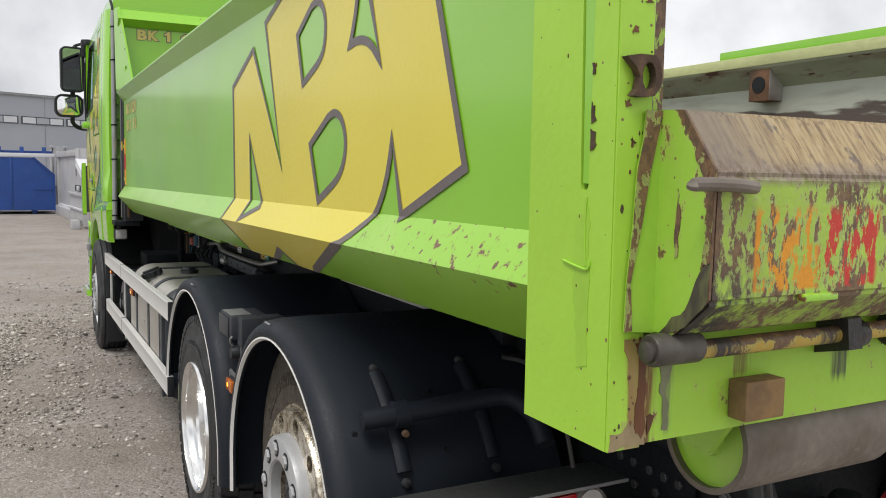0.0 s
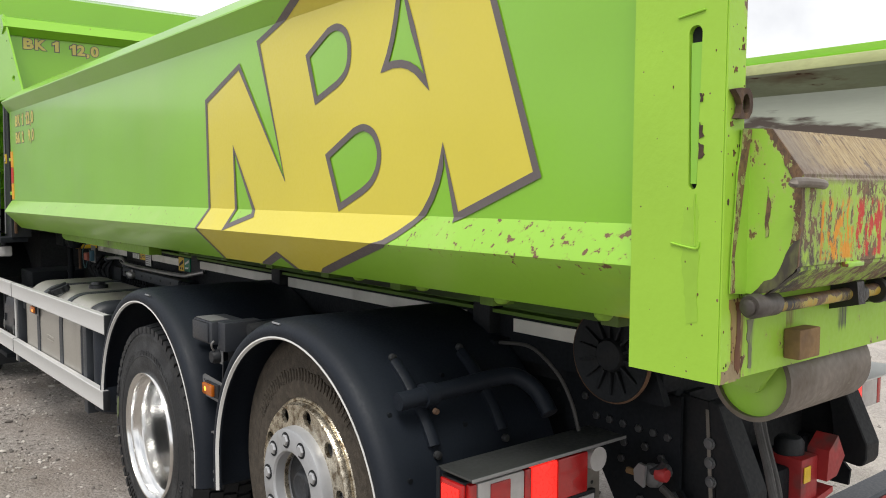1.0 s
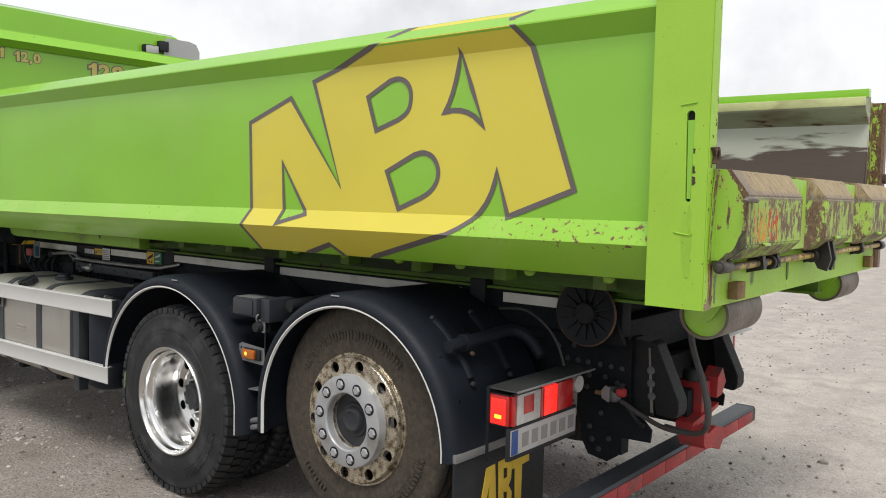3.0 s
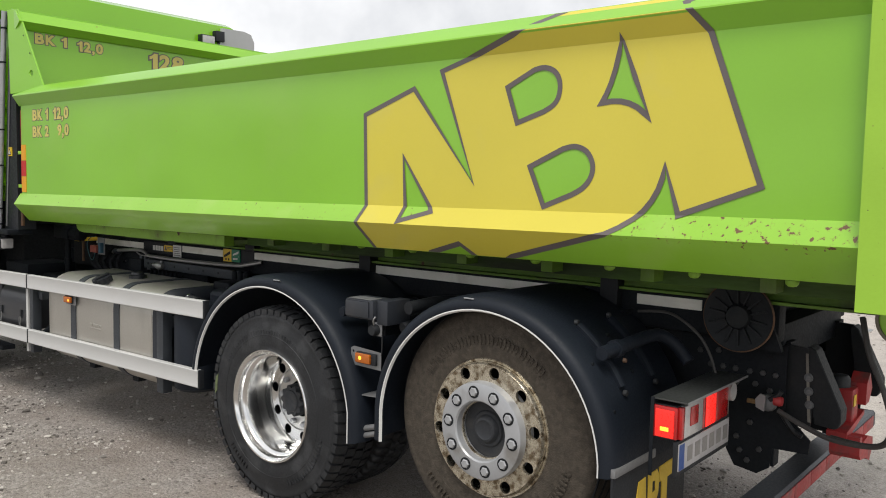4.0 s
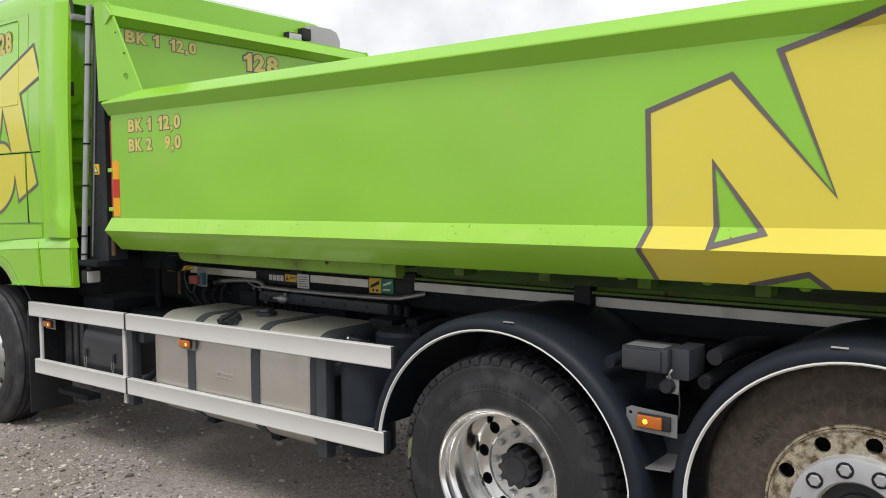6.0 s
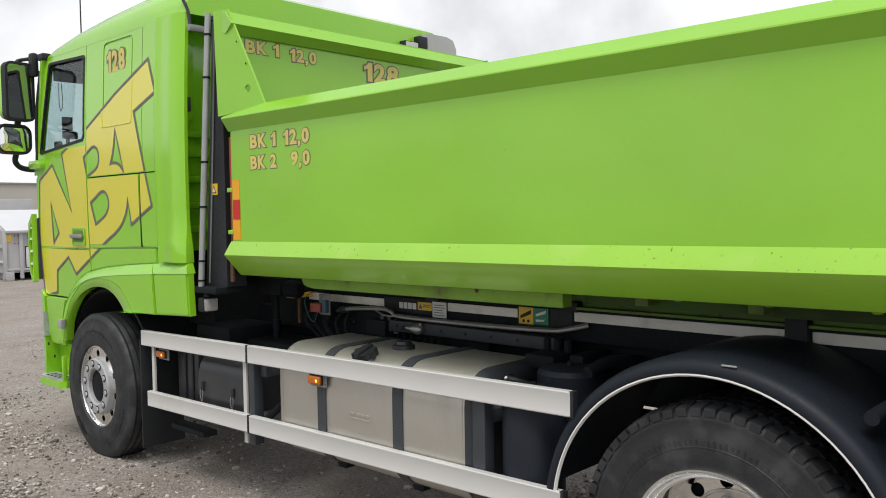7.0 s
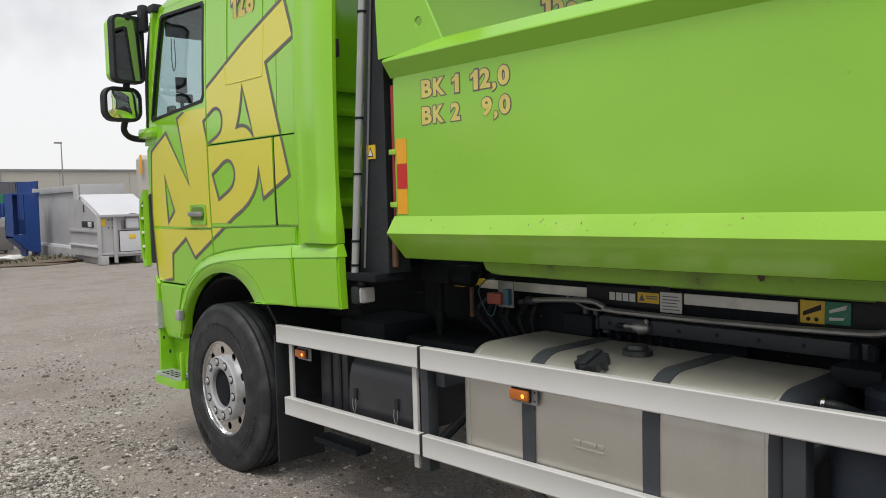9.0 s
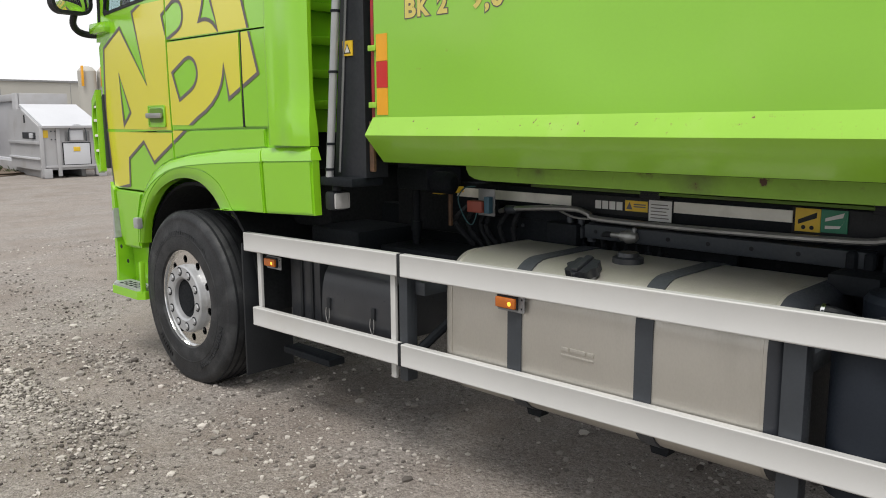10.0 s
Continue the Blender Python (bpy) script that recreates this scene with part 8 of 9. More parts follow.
part("cord", tube(B(), [(0.02, 8.40, 2.80), (0.018, 8.40, 2.65), (0.03, 8.40, 2.58), (0.045, 8.40, 2.65), (0.04, 8.40, 2.80)], 0.003, 6), M_BLACK, cab)
part("curtain_rail", tube(B(), [(0.0, 8.30, 2.93), (0.02, 8.15, 2.85), (0.05, 8.05, 2.82)], 0.018, 8), M_BLACK, cab)
part("far_mirror", box(B(), 2 * XC + 0.10, 2 * XC + 0.42, 8.30, 8.42, 2.45, 2.86, 0.03), M_BLACK, cab)


# mirrors
def mirror(cx, cy, cz, w, h, r, label, yaw, dome=0.0, back=True):
    """A rounded housing turned about the upright axis; dome bulges the glass."""
    x0, x1, z0, z1 = -w / 2, w / 2, -h / 2, h / 2
    bm = plate(B(), rounded(x0, x1, z0, z1, r, 8), [], "y", 0.0, 0.085)
    ed = [e for e in bm.edges if all(abs(v.co.y - 0.085) < 1e-6 for v in e.verts) and len(e.link_faces) == 2 and any(abs(f.normal.y) < 0.5 for f in e.link_faces)]
    bmesh.ops.bevel(bm, geom=ed, offset=0.03, segments=3, affect="EDGES")
    hs = part("mirror_housing", bm, M_BLACK, cab, label, 40)
    k = 0.020
    if dome:
        ring, rows = rounded(x0 + k, x1 - k, z0 + k, z1 - k, r - k, 8), 8
        bm = B()
        loops = [[bm.verts.new((a * f, -0.002 - dome * (1 - f * f), c * f)) for a, c in ring] for f in [1 - i / rows for i in range(rows)]]
        tip = bm.verts.new((0, -0.002 - dome, 0))
        n = len(ring)
        fs = [bm.faces.new((la[i], la[(i + 1) % n], lb[(i + 1) % n], lb[i])) for la, lb in zip(loops, loops[1:]) for i in range(n)]
        fs += [bm.faces.new((loops[-1][i], loops[-1][(i + 1) % n], tip)) for i in range(n)]
        bmesh.ops.recalc_face_normals(bm, faces=fs)
        part("mirror_glass", bm, M_MIRRORWIDE, hs, "bulged mirror glass", 60)
    else:
        part("mirror_glass", plate(B(), rounded(x0 + k, x1 - k, z0 + k, z1 - k, r - k, 8), [], "y", -0.004, -0.001), M_MIRROR, hs, "mirror glass")
    part("mirror_lip", plate(B(), rounded(x0, x1, z0, z1, r, 8), [rounded(x0 + k, x1 - k, z0 + k, z1 - k, r - k, 8)], "y", -0.008, 0.0), M_BLACK, hs, "", 20)
    if back:
        part("mirror_back", plate(B(), rounded(x0 + 0.012, x1 - 0.012, z0 + 0.015, z1 - 0.015, r, 8), [], "y", 0.06, 0.125), M_CAB, hs, "lime green mirror back", 40)
    hs.matrix_basis = pose(cx, cy, cz, 0, 0, yaw)
    return hs


mirror(-0.200, 8.60, 2.735, 0.232, 0.462, 0.055, "tall black wing mirror", 8)
mirror(-0.240, 8.64, 2.362, 0.275, 0.236, 0.075, "black wide-angle mirror", 8, 0.022, False)
part("mirror_arm", tube(B(), [(-0.02, 8.47, 3.005), (-0.10, 8.64, 3.008), (-0.145, 8.72, 3.003), (-0.175, 8.71, 2.985), (-0.180, 8.67, 2.955)], 0.015, 10), M_BLACK, cab, "black mirror arm")
part("mirror_arm", tube(B(), [(-0.200, 8.66, 2.52), (-0.205, 8.67, 2.46)], 0.024, 10), M_BLACK, cab)
part("mirror_arm", tube(B(), [(-0.205, 8.70, 2.26), (-0.205, 8.74, 2.20), (-0.165, 8.77, 2.155), (-0.10, 8.77, 2.135), (-0.03, 8.70, 2.13)], 0.022, 10), M_BLACK, cab, "curved black mirror arm")
bm = box(B(), -0.13, -0.04, 8.46, 8.70, 2.125, 2.20, 0.03)
part("mirror_foot", bm, M_CAB, cab, "lime green mirror foot")
part("arm_foot", box(B(), -0.09, -0.02, 8.42, 8.52, 2.975, 3.03, 0.012), M_BLACK, cab)
part("camera_pod", box(B(), -0.12, -0.06, 8.56, 8.64, 2.86, 3.05, 0.025), M_BLACK, cab)
part("grab_rail", tube(B(), [(-0.07, 8.52, 2.90), (-0.09, 8.58, 2.55), (-0.08, 8.62, 2.20)], 0.012, 8), M_BLACK, cab)
part("antenna", tube(B(), [(0.30, 8.60, 3.15), (0.30, 8.60, 3.95)], 0.006, 6, 1), M_BLACK, cab, "thin whip antenna")
part("antenna_foot", lathe(B(), [(3.05, 0.025), (3.16, 0.012)], (0.30, 8.50, 0), "z", 10), M_BLACK, cab)

# emblem and figures on the cab
CAB_EMBLEM = ([(6.796, 2.759), (6.700, 2.534), (6.988, 2.435), (6.768, 1.803), (7.057, 1.681), (7.096, 1.866)]
              + curve((7.096, 1.866), (7.10, 1.68), (7.402, 1.581), 6)[1:]
              + [(7.402, 1.581), (7.979, 1.309), (8.096, 1.435), (8.320, 1.325), (8.350, 1.150), (8.594, 1.110), (8.612, 1.6), (8.570, 2.034), (8.324, 2.146), (7.995, 1.782), (8.142, 2.225), (7.70, 2.383), (7.25, 2.585)])


def moved(ring, dy, dz):
    return [(y + dy, z + dz) for y, z in ring]


FINE = [1.10 + i * 0.075 for i in range(26)]
CAB_HOLES = [[(8.37, 1.862), (8.243, 1.617), (8.348, 1.541), (8.352, 1.60)], moved(EMBLEM_HOLES[1], 6.225, 0.075), moved(EMBLEM_HOLES[2], 6.245, 0.06), moved(EMBLEM_HOLES[3], 6.225, 0.09)]
for clip, x in (((7.727, 8.612, 1.512, 2.26), CX), ((7.727, 8.612, 1.132, 1.494), CX), ((6.67, 7.709, 2.032, 2.98), CX), ((6.941, 7.709, 1.54, 2.015), CX), ((6.67, 6.916, 1.54, 2.015), CX), ((6.70, 7.709, 1.40, 1.508), CX), ((8.33, 8.545, 1.06, 1.108), -0.102)):
    e = decal("emblem", CAB_EMBLEM, CAB_HOLES, M_YELLOWCAB, cab, "yellow emblem film", lambda z, y, x=x: x - 0.0015 + bow(z), clip, FINE)
    for ring in (CAB_EMBLEM, *CAB_HOLES):
        strokes("emblem_outline", [(ring, True)], 0.010, M_LINE, cab, "grey outline of the emblem", lambda z, y, x=x: x - 0.0028 + bow(z), FINE, clip)
hatch_line = [(7.463, 2.480)] + [(7.452, 2.400), (7.444, 2.376), (7.424, 2.366), (7.062, 2.366), (7.034, 2.372), (7.022, 2.396), (7.008, 2.650)]
part("hatch_edge", tube(B(), [(CX - 0.0005 + bow(z), y, z) for y, z in hatch_line], 0.0048, 8, 2), M_YELLOWCAB, cab, "pressed hatch edge under the yellow film")
figures("128", at_side, CX - 0.0004 + bow(2.78), 7.378, 7.115, 2.735, 0.150, cab)

# roof gear behind the headboard, far side
wk = part("roof_lamp", box(B(), 1.80, 1.95, 6.30, 6.40, 2.985, 3.075, 0.015), M_BLACK, truck, "small roof work lamp")
part("lamp_glass", box(B(), 1.81, 1.94, 6.292, 6.302, 2.995, 3.065, 0.004), M_CLEAR, wk)
part("roof_cowl", prism(B(), [(2.00, 2.95), (2.42, 2.95), (2.42, 3.08), (2.38, 3.15), (2.30, 3.17), (2.05, 3.165)], "y", 6.32, 6.60), M_SKIPGREY, truck, "pale grey rounded roof cowl", 40)
part("cowl_lamp", box(B(), 1.96, 2.06, 6.30, 6.40, 3.03, 3.13, 0.012), M_BLACK, truck)

# ---- ground ----
def spread(lo, hi, near, step, grow):
    out, v, s = [], near[0], step
    while v < near[1]:
        out.append(v)
        v += step
    s = step
    while v < hi:
        out.append(v)
        s *= grow
        v += s
    out.append(hi)
    v, s = near[0], step
    while v > lo:
        s *= grow
        v -= s
        out.insert(0, max(v, lo))
    return out


xs, ys = spread(-1500, 1500, (-7.0, 6.0), 0.16, 1.22), spread(-1500, 1500, (-4.0, 14.0), 0.16, 1.2)
verts, faces = [], []
for y in ys:
    for x in xs:
        near = max(0.0, 1 - max(abs(x + 1), abs(y - 5)) / 40)
        flat = min(1.0, 0.25 + 0.75 * min(1.0, math.hypot(x + 2.5, y - 5) / 4))
        z = near * flat * (0.018 * noise.noise((x * 0.55, y * 0.4, 0)) + 0.008 * noise.noise((x * 1.9, y * 1.4, 3))) - 0.006
        verts.append((x, y, z))
nx = len(xs)
for j in range(len(ys) - 1):
    for i in range(nx - 1):
        faces.append((j * nx + i, j * nx + i + 1, (j + 1) * nx + i + 1, (j + 1) * nx + i))
me = bpy.data.meshes.new("ground")
me.from_pydata(verts, [], faces)
for p in me.polygons:
    p.use_smooth = True


def gravel_material():
    m = bpy.data.materials.new("packed_gravel")
    m.use_nodes = True
    n, l = m.node_tree.nodes, m.node_tree.links
    p = n["Principled BSDF"]
    tc = n.new("ShaderNodeTexCoord")

    def tex(sc, detail=5, stretch=None):
        t = n.new("ShaderNodeTexNoise")
        t.inputs["Scale"].default_value, t.inputs["Detail"].default_value = sc, detail
        if stretch:
            mp = n.new("ShaderNodeMapping")
            mp.inputs["Scale"].default_value = stretch
            l.new(tc.outputs["Object"], mp.inputs["Vector"])
            l.new(mp.outputs["Vector"], t.inputs["Vector"])
        else:
            l.new(tc.outputs["Object"], t.inputs["Vector"])
        return t.outputs["Fac"]

    def mix(fac, a, b):
        x = n.new("ShaderNodeMix")
        x.data_type = "RGBA"
        l.new(fac, x.inputs["Factor"])
        for key, v in (("A", a), ("B", b)):
            if isinstance(v, tuple):
                x.inputs[key].default_value = (*v, 1)
            else:
                l.new(v, x.inputs[key])
        return x.outputs["Result"]

    def rng(v, a, b, c=0.0, d=1.0):
        r = n.new("ShaderNodeMapRange")
        for key, w in (("From Min", a), ("From Max", b), ("To Min", c), ("To Max", d)):
            r.inputs[key].default_value = w
        l.new(v, r.inputs["Value"])
        return r.outputs["Result"]

    cells = n.new("ShaderNodeTexVoronoi")
    cells.inputs["Scale"].default_value = 42
    l.new(tc.outputs["Object"], cells.inputs["Vector"])
    cells2 = n.new("ShaderNodeTexVoronoi")
    cells2.inputs["Scale"].default_value = 150
    l.new(tc.outputs["Object"], cells2.inputs["Vector"])
    bw = n.new("ShaderNodeRGBToBW")
    l.new(cells.outputs["Color"], bw.inputs["Color"])
    bw2 = n.new("ShaderNodeRGBToBW")
    l.new(cells2.outputs["Color"], bw2.inputs["Color"])
    col = mix(rng(tex(0.5, 6), 0.35, 0.65), (0.185, 0.145, 0.116), (0.295, 0.248, 0.206))
    sep = n.new("ShaderNodeSeparateXYZ")
    l.new(tc.outputs["Object"], sep.inputs["Vector"])
    dry = n.new("ShaderNodeMath")
    dry.operation = "MULTIPLY_ADD"
    dry.inputs[1].default_value = 6.0
    l.new(tex(0.4, 5), dry.inputs[0])
    # ground colour gets darker towards low y, with an irregular border
    rear_tone = n.new("ShaderNodeMath")
    rear_tone.operation = "MULTIPLY_ADD"
    rear_tone.inputs[1].default_value = 4.0
    l.new(tex(0.6, 5), rear_tone.inputs[0])
    l.new(sep.outputs["Y"], rear_tone.inputs[2])
    col = mix(rng(rear_tone.outputs["Value"], 11.0, 7.5, 0, 0.5), col, (0.135, 0.105, 0.083))
    lane = n.new("ShaderNodeMath")
    lane.operation = "MULTIPLY_ADD"
    lane.inputs[1].default_value = -0.45
    l.new(sep.outputs["Y"], lane.inputs[0])
    l.new(sep.outputs["X"], lane.inputs[2])
    l.new(lane.outputs["Value"], dry.inputs[2])
    col = mix(rng(dry.outputs["Value"], 3.2, 5.0, 0, 0.85), col, (0.68, 0.62, 0.56))
    col = mix(rng(tex(0.9, 7, (0.12, 1.7, 1)), 0.50, 0.64, 0, 0.6), col, (0.235, 0.20, 0.17))
    col = mix(rng(tex(3.2, 6), 0.48, 0.66, 0, 0.75), col, (0.125, 0.095, 0.075))
    col = mix(rng(tex(0.35, 5, (0.25, 1.4, 1)), 0.50, 0.64, 0, 0.55), col, (0.385, 0.34, 0.30))
    pebble = mix(bw.outputs["Val"], (0.06, 0.055, 0.052), (0.56, 0.525, 0.49))
    col = mix(rng(tex(1.3, 5), 0.42, 0.62, 0.12, 0.75), col, pebble)
    grit = mix(bw2.outputs["Val"], (0.075, 0.062, 0.054), (0.50, 0.455, 0.41))
    col = mix(rng(tex(7.0, 3), 0.3, 0.7, 0.30, 0.72), col, grit)
    col = mix(rng(dry.outputs["Value"], 3.2, 5.4, 0, 0.24), col, (0.70, 0.64, 0.585))
    l.new(col, p.inputs["Base Color"])
    p.inputs["Roughness"].default_value = 0.92
    h = n.new("ShaderNodeMath")
    h.operation = "ADD"
    l.new(rng(cells.outputs["Distance"], 0.0, 0.6, 1.0, 0.0), h.inputs[0])
    l.new(rng(cells2.outputs["Distance"], 0.0, 0.6, 0.4, 0.0), h.inputs[1])
    b = n.new("ShaderNodeBump")
    b.inputs["Strength"].default_value, b.inputs["Distance"].default_value = 0.7, 0.012
    l.new(h.outputs["Value"], b.inputs["Height"])
    l.new(b.outputs["Normal"], p.inputs["Normal"])
    return m


me.materials.append(gravel_material())
ground = tagged(new("ground", me), "packed grey-brown gravel yard with loose stones", "ground", kind="structure")

# loose stones, thickest beside the truck
ICO = bmesh.new()
bmesh.ops.create_icosphere(ICO, subdivisions=1, radius=1.0)
iv = np.array([v.co[:] for v in ICO.verts])
itri = np.array([[v.index for v in f.verts] for f in ICO.faces])
ICO.free()
rng_ = np.random.default_rng(4)
N = 104000
px = np.concatenate([rng_.uniform(-4.5, 2.4, N // 2), rng_.normal(-1.0, 0.8, N // 4), rng_.uniform(2.2, 12.0, N // 8), rng_.normal(-0.9, 0.35, N // 8)])
py = np.concatenate([rng_.uniform(-1.5, 14.0, N // 2), rng_.normal(7.0, 2.6, N // 4), rng_.uniform(-1.5, 7.0, N // 8), rng_.normal(8.6, 0.9, N // 8)])
patch = np.array([noise.noise((x * 0.9, y * 0.55, 7.0)) + 0.6 * noise.noise((x * 2.6, y * 2.0, 2.0)) for x, y in zip(px, py)])
near_bay = np.exp(-((px + 0.9) / 1.2) ** 2 - ((py - 8.8) / 2.2) ** 2)
keep = rng_.random(N) < np.clip(0.22 + 1.1 * patch + 0.25 * near_bay, 0.10, 1.0)
px, py = px[keep], py[keep]
N = len(px)
size = 0.0035 + 0.012 * rng_.random(N) ** 3.0 + 0.016 * (rng_.random(N) > 0.988)
shape = rng_.uniform(0.6, 1.35, (N, 1, 3)) * rng_.uniform(0.82, 1.18, (N, len(iv), 1))
sv = iv[None] * shape * size[:, None, None]
sv[:, :, 2] *= 0.65
zz = np.array([0.25 * (0.018 * noise.noise((x * 0.55, y * 0.4, 0))) - 0.004 for x, y in zip(px, py)])
sv += np.stack([px, py, zz + size * 0.2], 1)[:, None, :]
sf = (itri[None] + (np.arange(N) * len(iv))[:, None, None]).reshape(-1, 3)
me = bpy.data.meshes.new("gravel")
me.from_pydata(sv.reshape(-1, 3).tolist(), [], sf.tolist())
stone = bpy.data.materials.new("gravel_stone")
stone.use_nodes = True
sn, sl = stone.node_tree.nodes, stone.node_tree.links
geo, sr = sn.new("ShaderNodeNewGeometry"), sn.new("ShaderNodeValToRGB")
sr.color_ramp.elements[0].color, sr.color_ramp.elements[1].color = (0.075, 0.064, 0.056, 1), (0.59, 0.55, 0.50, 1)
sl.new(geo.outputs["Random Per Island"], sr.inputs["Fac"])
sl.new(sr.outputs["Color"], sn["Principled BSDF"].inputs["Base Color"])
sn["Principled BSDF"].inputs["Roughness"].default_value = 0.85
me.materials.append(stone)
tagged(new("gravel", me), "loose grey and brown gravel stones on the yard", "gravel", kind="stuff")


# ---- yard behind: compactors, skips, halls, poles ----
def compactor(x, y, turn, label, R=1.40):
    """A press container: front hopper with a sloped lid, framed long body behind."""
    t = thing("waste_compactor", label, "compactor", "grey compactors")
    part("body", box(B(), -0.52, R + 0.02, 3.1, 9.0, 0.32, 2.28, 0.03), M_SKIPGREY, t, "light grey long body")
    for y0, y1 in ((2.95, 3.35), (8.85, 9.1)):
        part("body_post", box(B(), -0.62, -0.50, y0, y1, 0.12, 2.37, 0.02), M_SKIPGREY, t)
    part("body_rail", box(B(), -0.60, -0.50, 3.1, 9.0, 2.14, 2.35, 0.02), M_SKIPGREY, t)
    part("body_rail", box(B(), -0.60, -0.50, 3.1, 9.0, 0.26, 0.42, 0.02), M_LID, t)
    part("body_front", box(B(), -0.57, R + 0.05, 2.95, 3.10, 1.8, 2.37, 0.02), M_SKIPGREY, t)
    for i in range(5):
        part("body_foot", box(B(), -0.57, -0.40, 3.6 + i * 1.2, 3.75 + i * 1.2, 0.0, 0.30, 0.02), M_SKIPGREY, t)
    h = part("hopper", prism(B(), [(0.0, 0.22), (0.0, 1.36), (0.12, 1.42), (1.6, 1.88), (3.0, 1.88), (3.0, 0.22)], "x", -0.85, R), M_SKIPGREY, t, "light grey hopper", 20)
    part("hopper_lid", prism(B(), [(-0.14, 1.36), (-0.16, 1.42), (1.9, 2.03), (1.95, 1.97)], "x", -0.80, R - 0.04), M_LID, t, "pale sloping lid", 20)
    for z in (0.28, 1.33):
        part("hopper_rib", box(B(), -0.88, R + 0.03, -0.05, 0.0, z, z + 0.06, 0.008), M_SKIPGREY, h)
    part("side_rib", box(B(), -0.90, -0.85, 0.0, 3.0, 0.92, 1.00, 0.008), M_SKIPGREY, h)
    part("side_rib", box(B(), -0.90, -0.85, 0.0, 3.0, 0.50, 0.56, 0.008), M_LID, h)
    for px_ in (-0.87, R - 1.24, R - 0.24):
        part("hopper_post", box(B(), px_, px_ + 0.10, -0.06, 0.0, 0.05, 1.42, 0.008), M_SKIPGREY, h)
    part("door_panel", box(B(), R - 1.06, R - 0.36, -0.02, -0.005, 0.36, 0.94, 0.004), M_LID, h, "lower service door")
    part("door_gap", plate(B(), [(R - 1.085, 0.335), (R - 0.335, 0.335), (R - 0.335, 0.965), (R - 1.085, 0.965)], [[(R - 1.06, 0.36), (R - 0.36, 0.36), (R - 0.36, 0.94), (R - 1.06, 0.94)]], "y", -0.012, -0.004), M_DARK, h)
    part("socket_box", box(B(), -0.86, -0.84, 0.35, 1.6, 1.06, 1.24, 0.004), M_BLACK, h)
    part("socket_box", box(B(), -0.93, -0.86, 0.5, 0.7, 1.08, 1.22, 0.02), M_LID, h)
    part("label_plate", box(B(), -0.78, -0.63, -0.012, -0.005, 1.10, 1.30, 0.002), M_STICKER, h)
    part("label_plate", box(B(), R - 0.80, R - 0.62, -0.03, -0.02, 0.72, 0.84, 0.002), M_STICKER, h)
    part("dark_slot", box(B(), -0.856, -0.85, 1.25, 1.38, 1.50, 1.72, 0.0), M_DARK, h)
    part("control_panel", box(B(), R - 0.88, R - 0.52, -0.06, 0.0, 1.02, 1.30, 0.02), M_LID, h)
    part("pull_loop", tube(B(), [(R - 0.94, -0.08, 1.0), (R - 0.92, -0.12, 1.30), (R - 0.82, -0.12, 1.42), (R - 0.58, -0.12, 1.42), (R - 0.48, -0.12, 1.30), (R - 0.46, -0.08, 1.0)], 0.014, 8), M_STRAP, h)
    for k in range(6):
        part("guard_bar", box(B(), R - 1.0 + (k % 3) * 0.05 + (k // 3) * 0.52, R - 0.98 + (k % 3) * 0.05 + (k // 3) * 0.52, -0.05, -0.02, 1.0, 1.26, 0.004), M_POLE, h)
    for k in range(4):
        part("front_bolt", lathe(B(), [(-0.01, 0.02), (0.0, 0.02)], (-0.55 + (k % 2) * 0.10, -0.002, 1.05 + (k // 2) * 0.22), "y", 8), M_STRAP, h)
    for px_ in (R - 1.62, R - 0.18):
        part("roller_foot", box(B(), px_, px_ + 0.22, -0.08, 0.3, 0.0, 0.26, 0.02), M_SKIPGREY, t)
    for px_ in (-0.7, R - 0.5):
        part("skid", box(B(), px_, px_ + 0.12, 0.4, 9.0, 0.0, 0.35, 0.01), M_SKIPGREY, t)
    t.matrix_basis = pose(x, y, 0, 0, 0, turn)
    return t


compactor(6.60, 26.4, -4, "light grey waste compactor with sloping pale lid", 0.80)
compactor(1.75, 24.8, 3.5, "light grey waste compactor with white sloping lid", 0.45)


def skip(x, y, w, d, h, turn, material, label, colour):
    t = thing("skip_container", label, "skip")
    outer = [(-w / 2, 0.12), (-w / 2, h), (w / 2, h), (w / 2, 0.12)]
    bm = B()
    prism(bm, [(0.5, 0.12), (d - 0.5, 0.12), (d, 1.0), (d, h), (d - 0.06, h), (d - 0.06, 1.0), (d - 0.55, 0.2), (0.55, 0.2), (0.06, 1.0), (0.06, h), (0.0, h), (0.0, 1.0)], "x", -w / 2, w / 2)
    part("body", bm, material, t, colour, 20)
    for s in (-1, 1):
        part("side_plate", prism(B(), [(0.5, 0.12), (d - 0.5, 0.12), (d, 1.0), (d, h), (0.0, h), (0.0, 1.0)], "x", s * w / 2 - 0.03, s * w / 2 + 0.03), material, t, "", 20)
        part("rim", box(B(), s * w / 2 - 0.06, s * w / 2 + 0.06, -0.03, d + 0.03, h - 0.05, h + 0.05, 0.01), material, t)
        part("skid", box(B(), s * w / 2 * 0.7 - 0.06, s * w / 2 * 0.7 + 0.06, 0.5, d - 0.5, 0.0, 0.13, 0.01), material, t)
    for k in range(3):
        part("rib", box(B(), -w / 2 + 0.3 + k * (w - 0.6) / 2, -w / 2 + 0.38 + k * (w - 0.6) / 2, -0.05, 0.02, 1.0, h, 0.01), material, t)
    t.matrix_basis = pose(x, y, 0, 0, 0, turn)
    return t


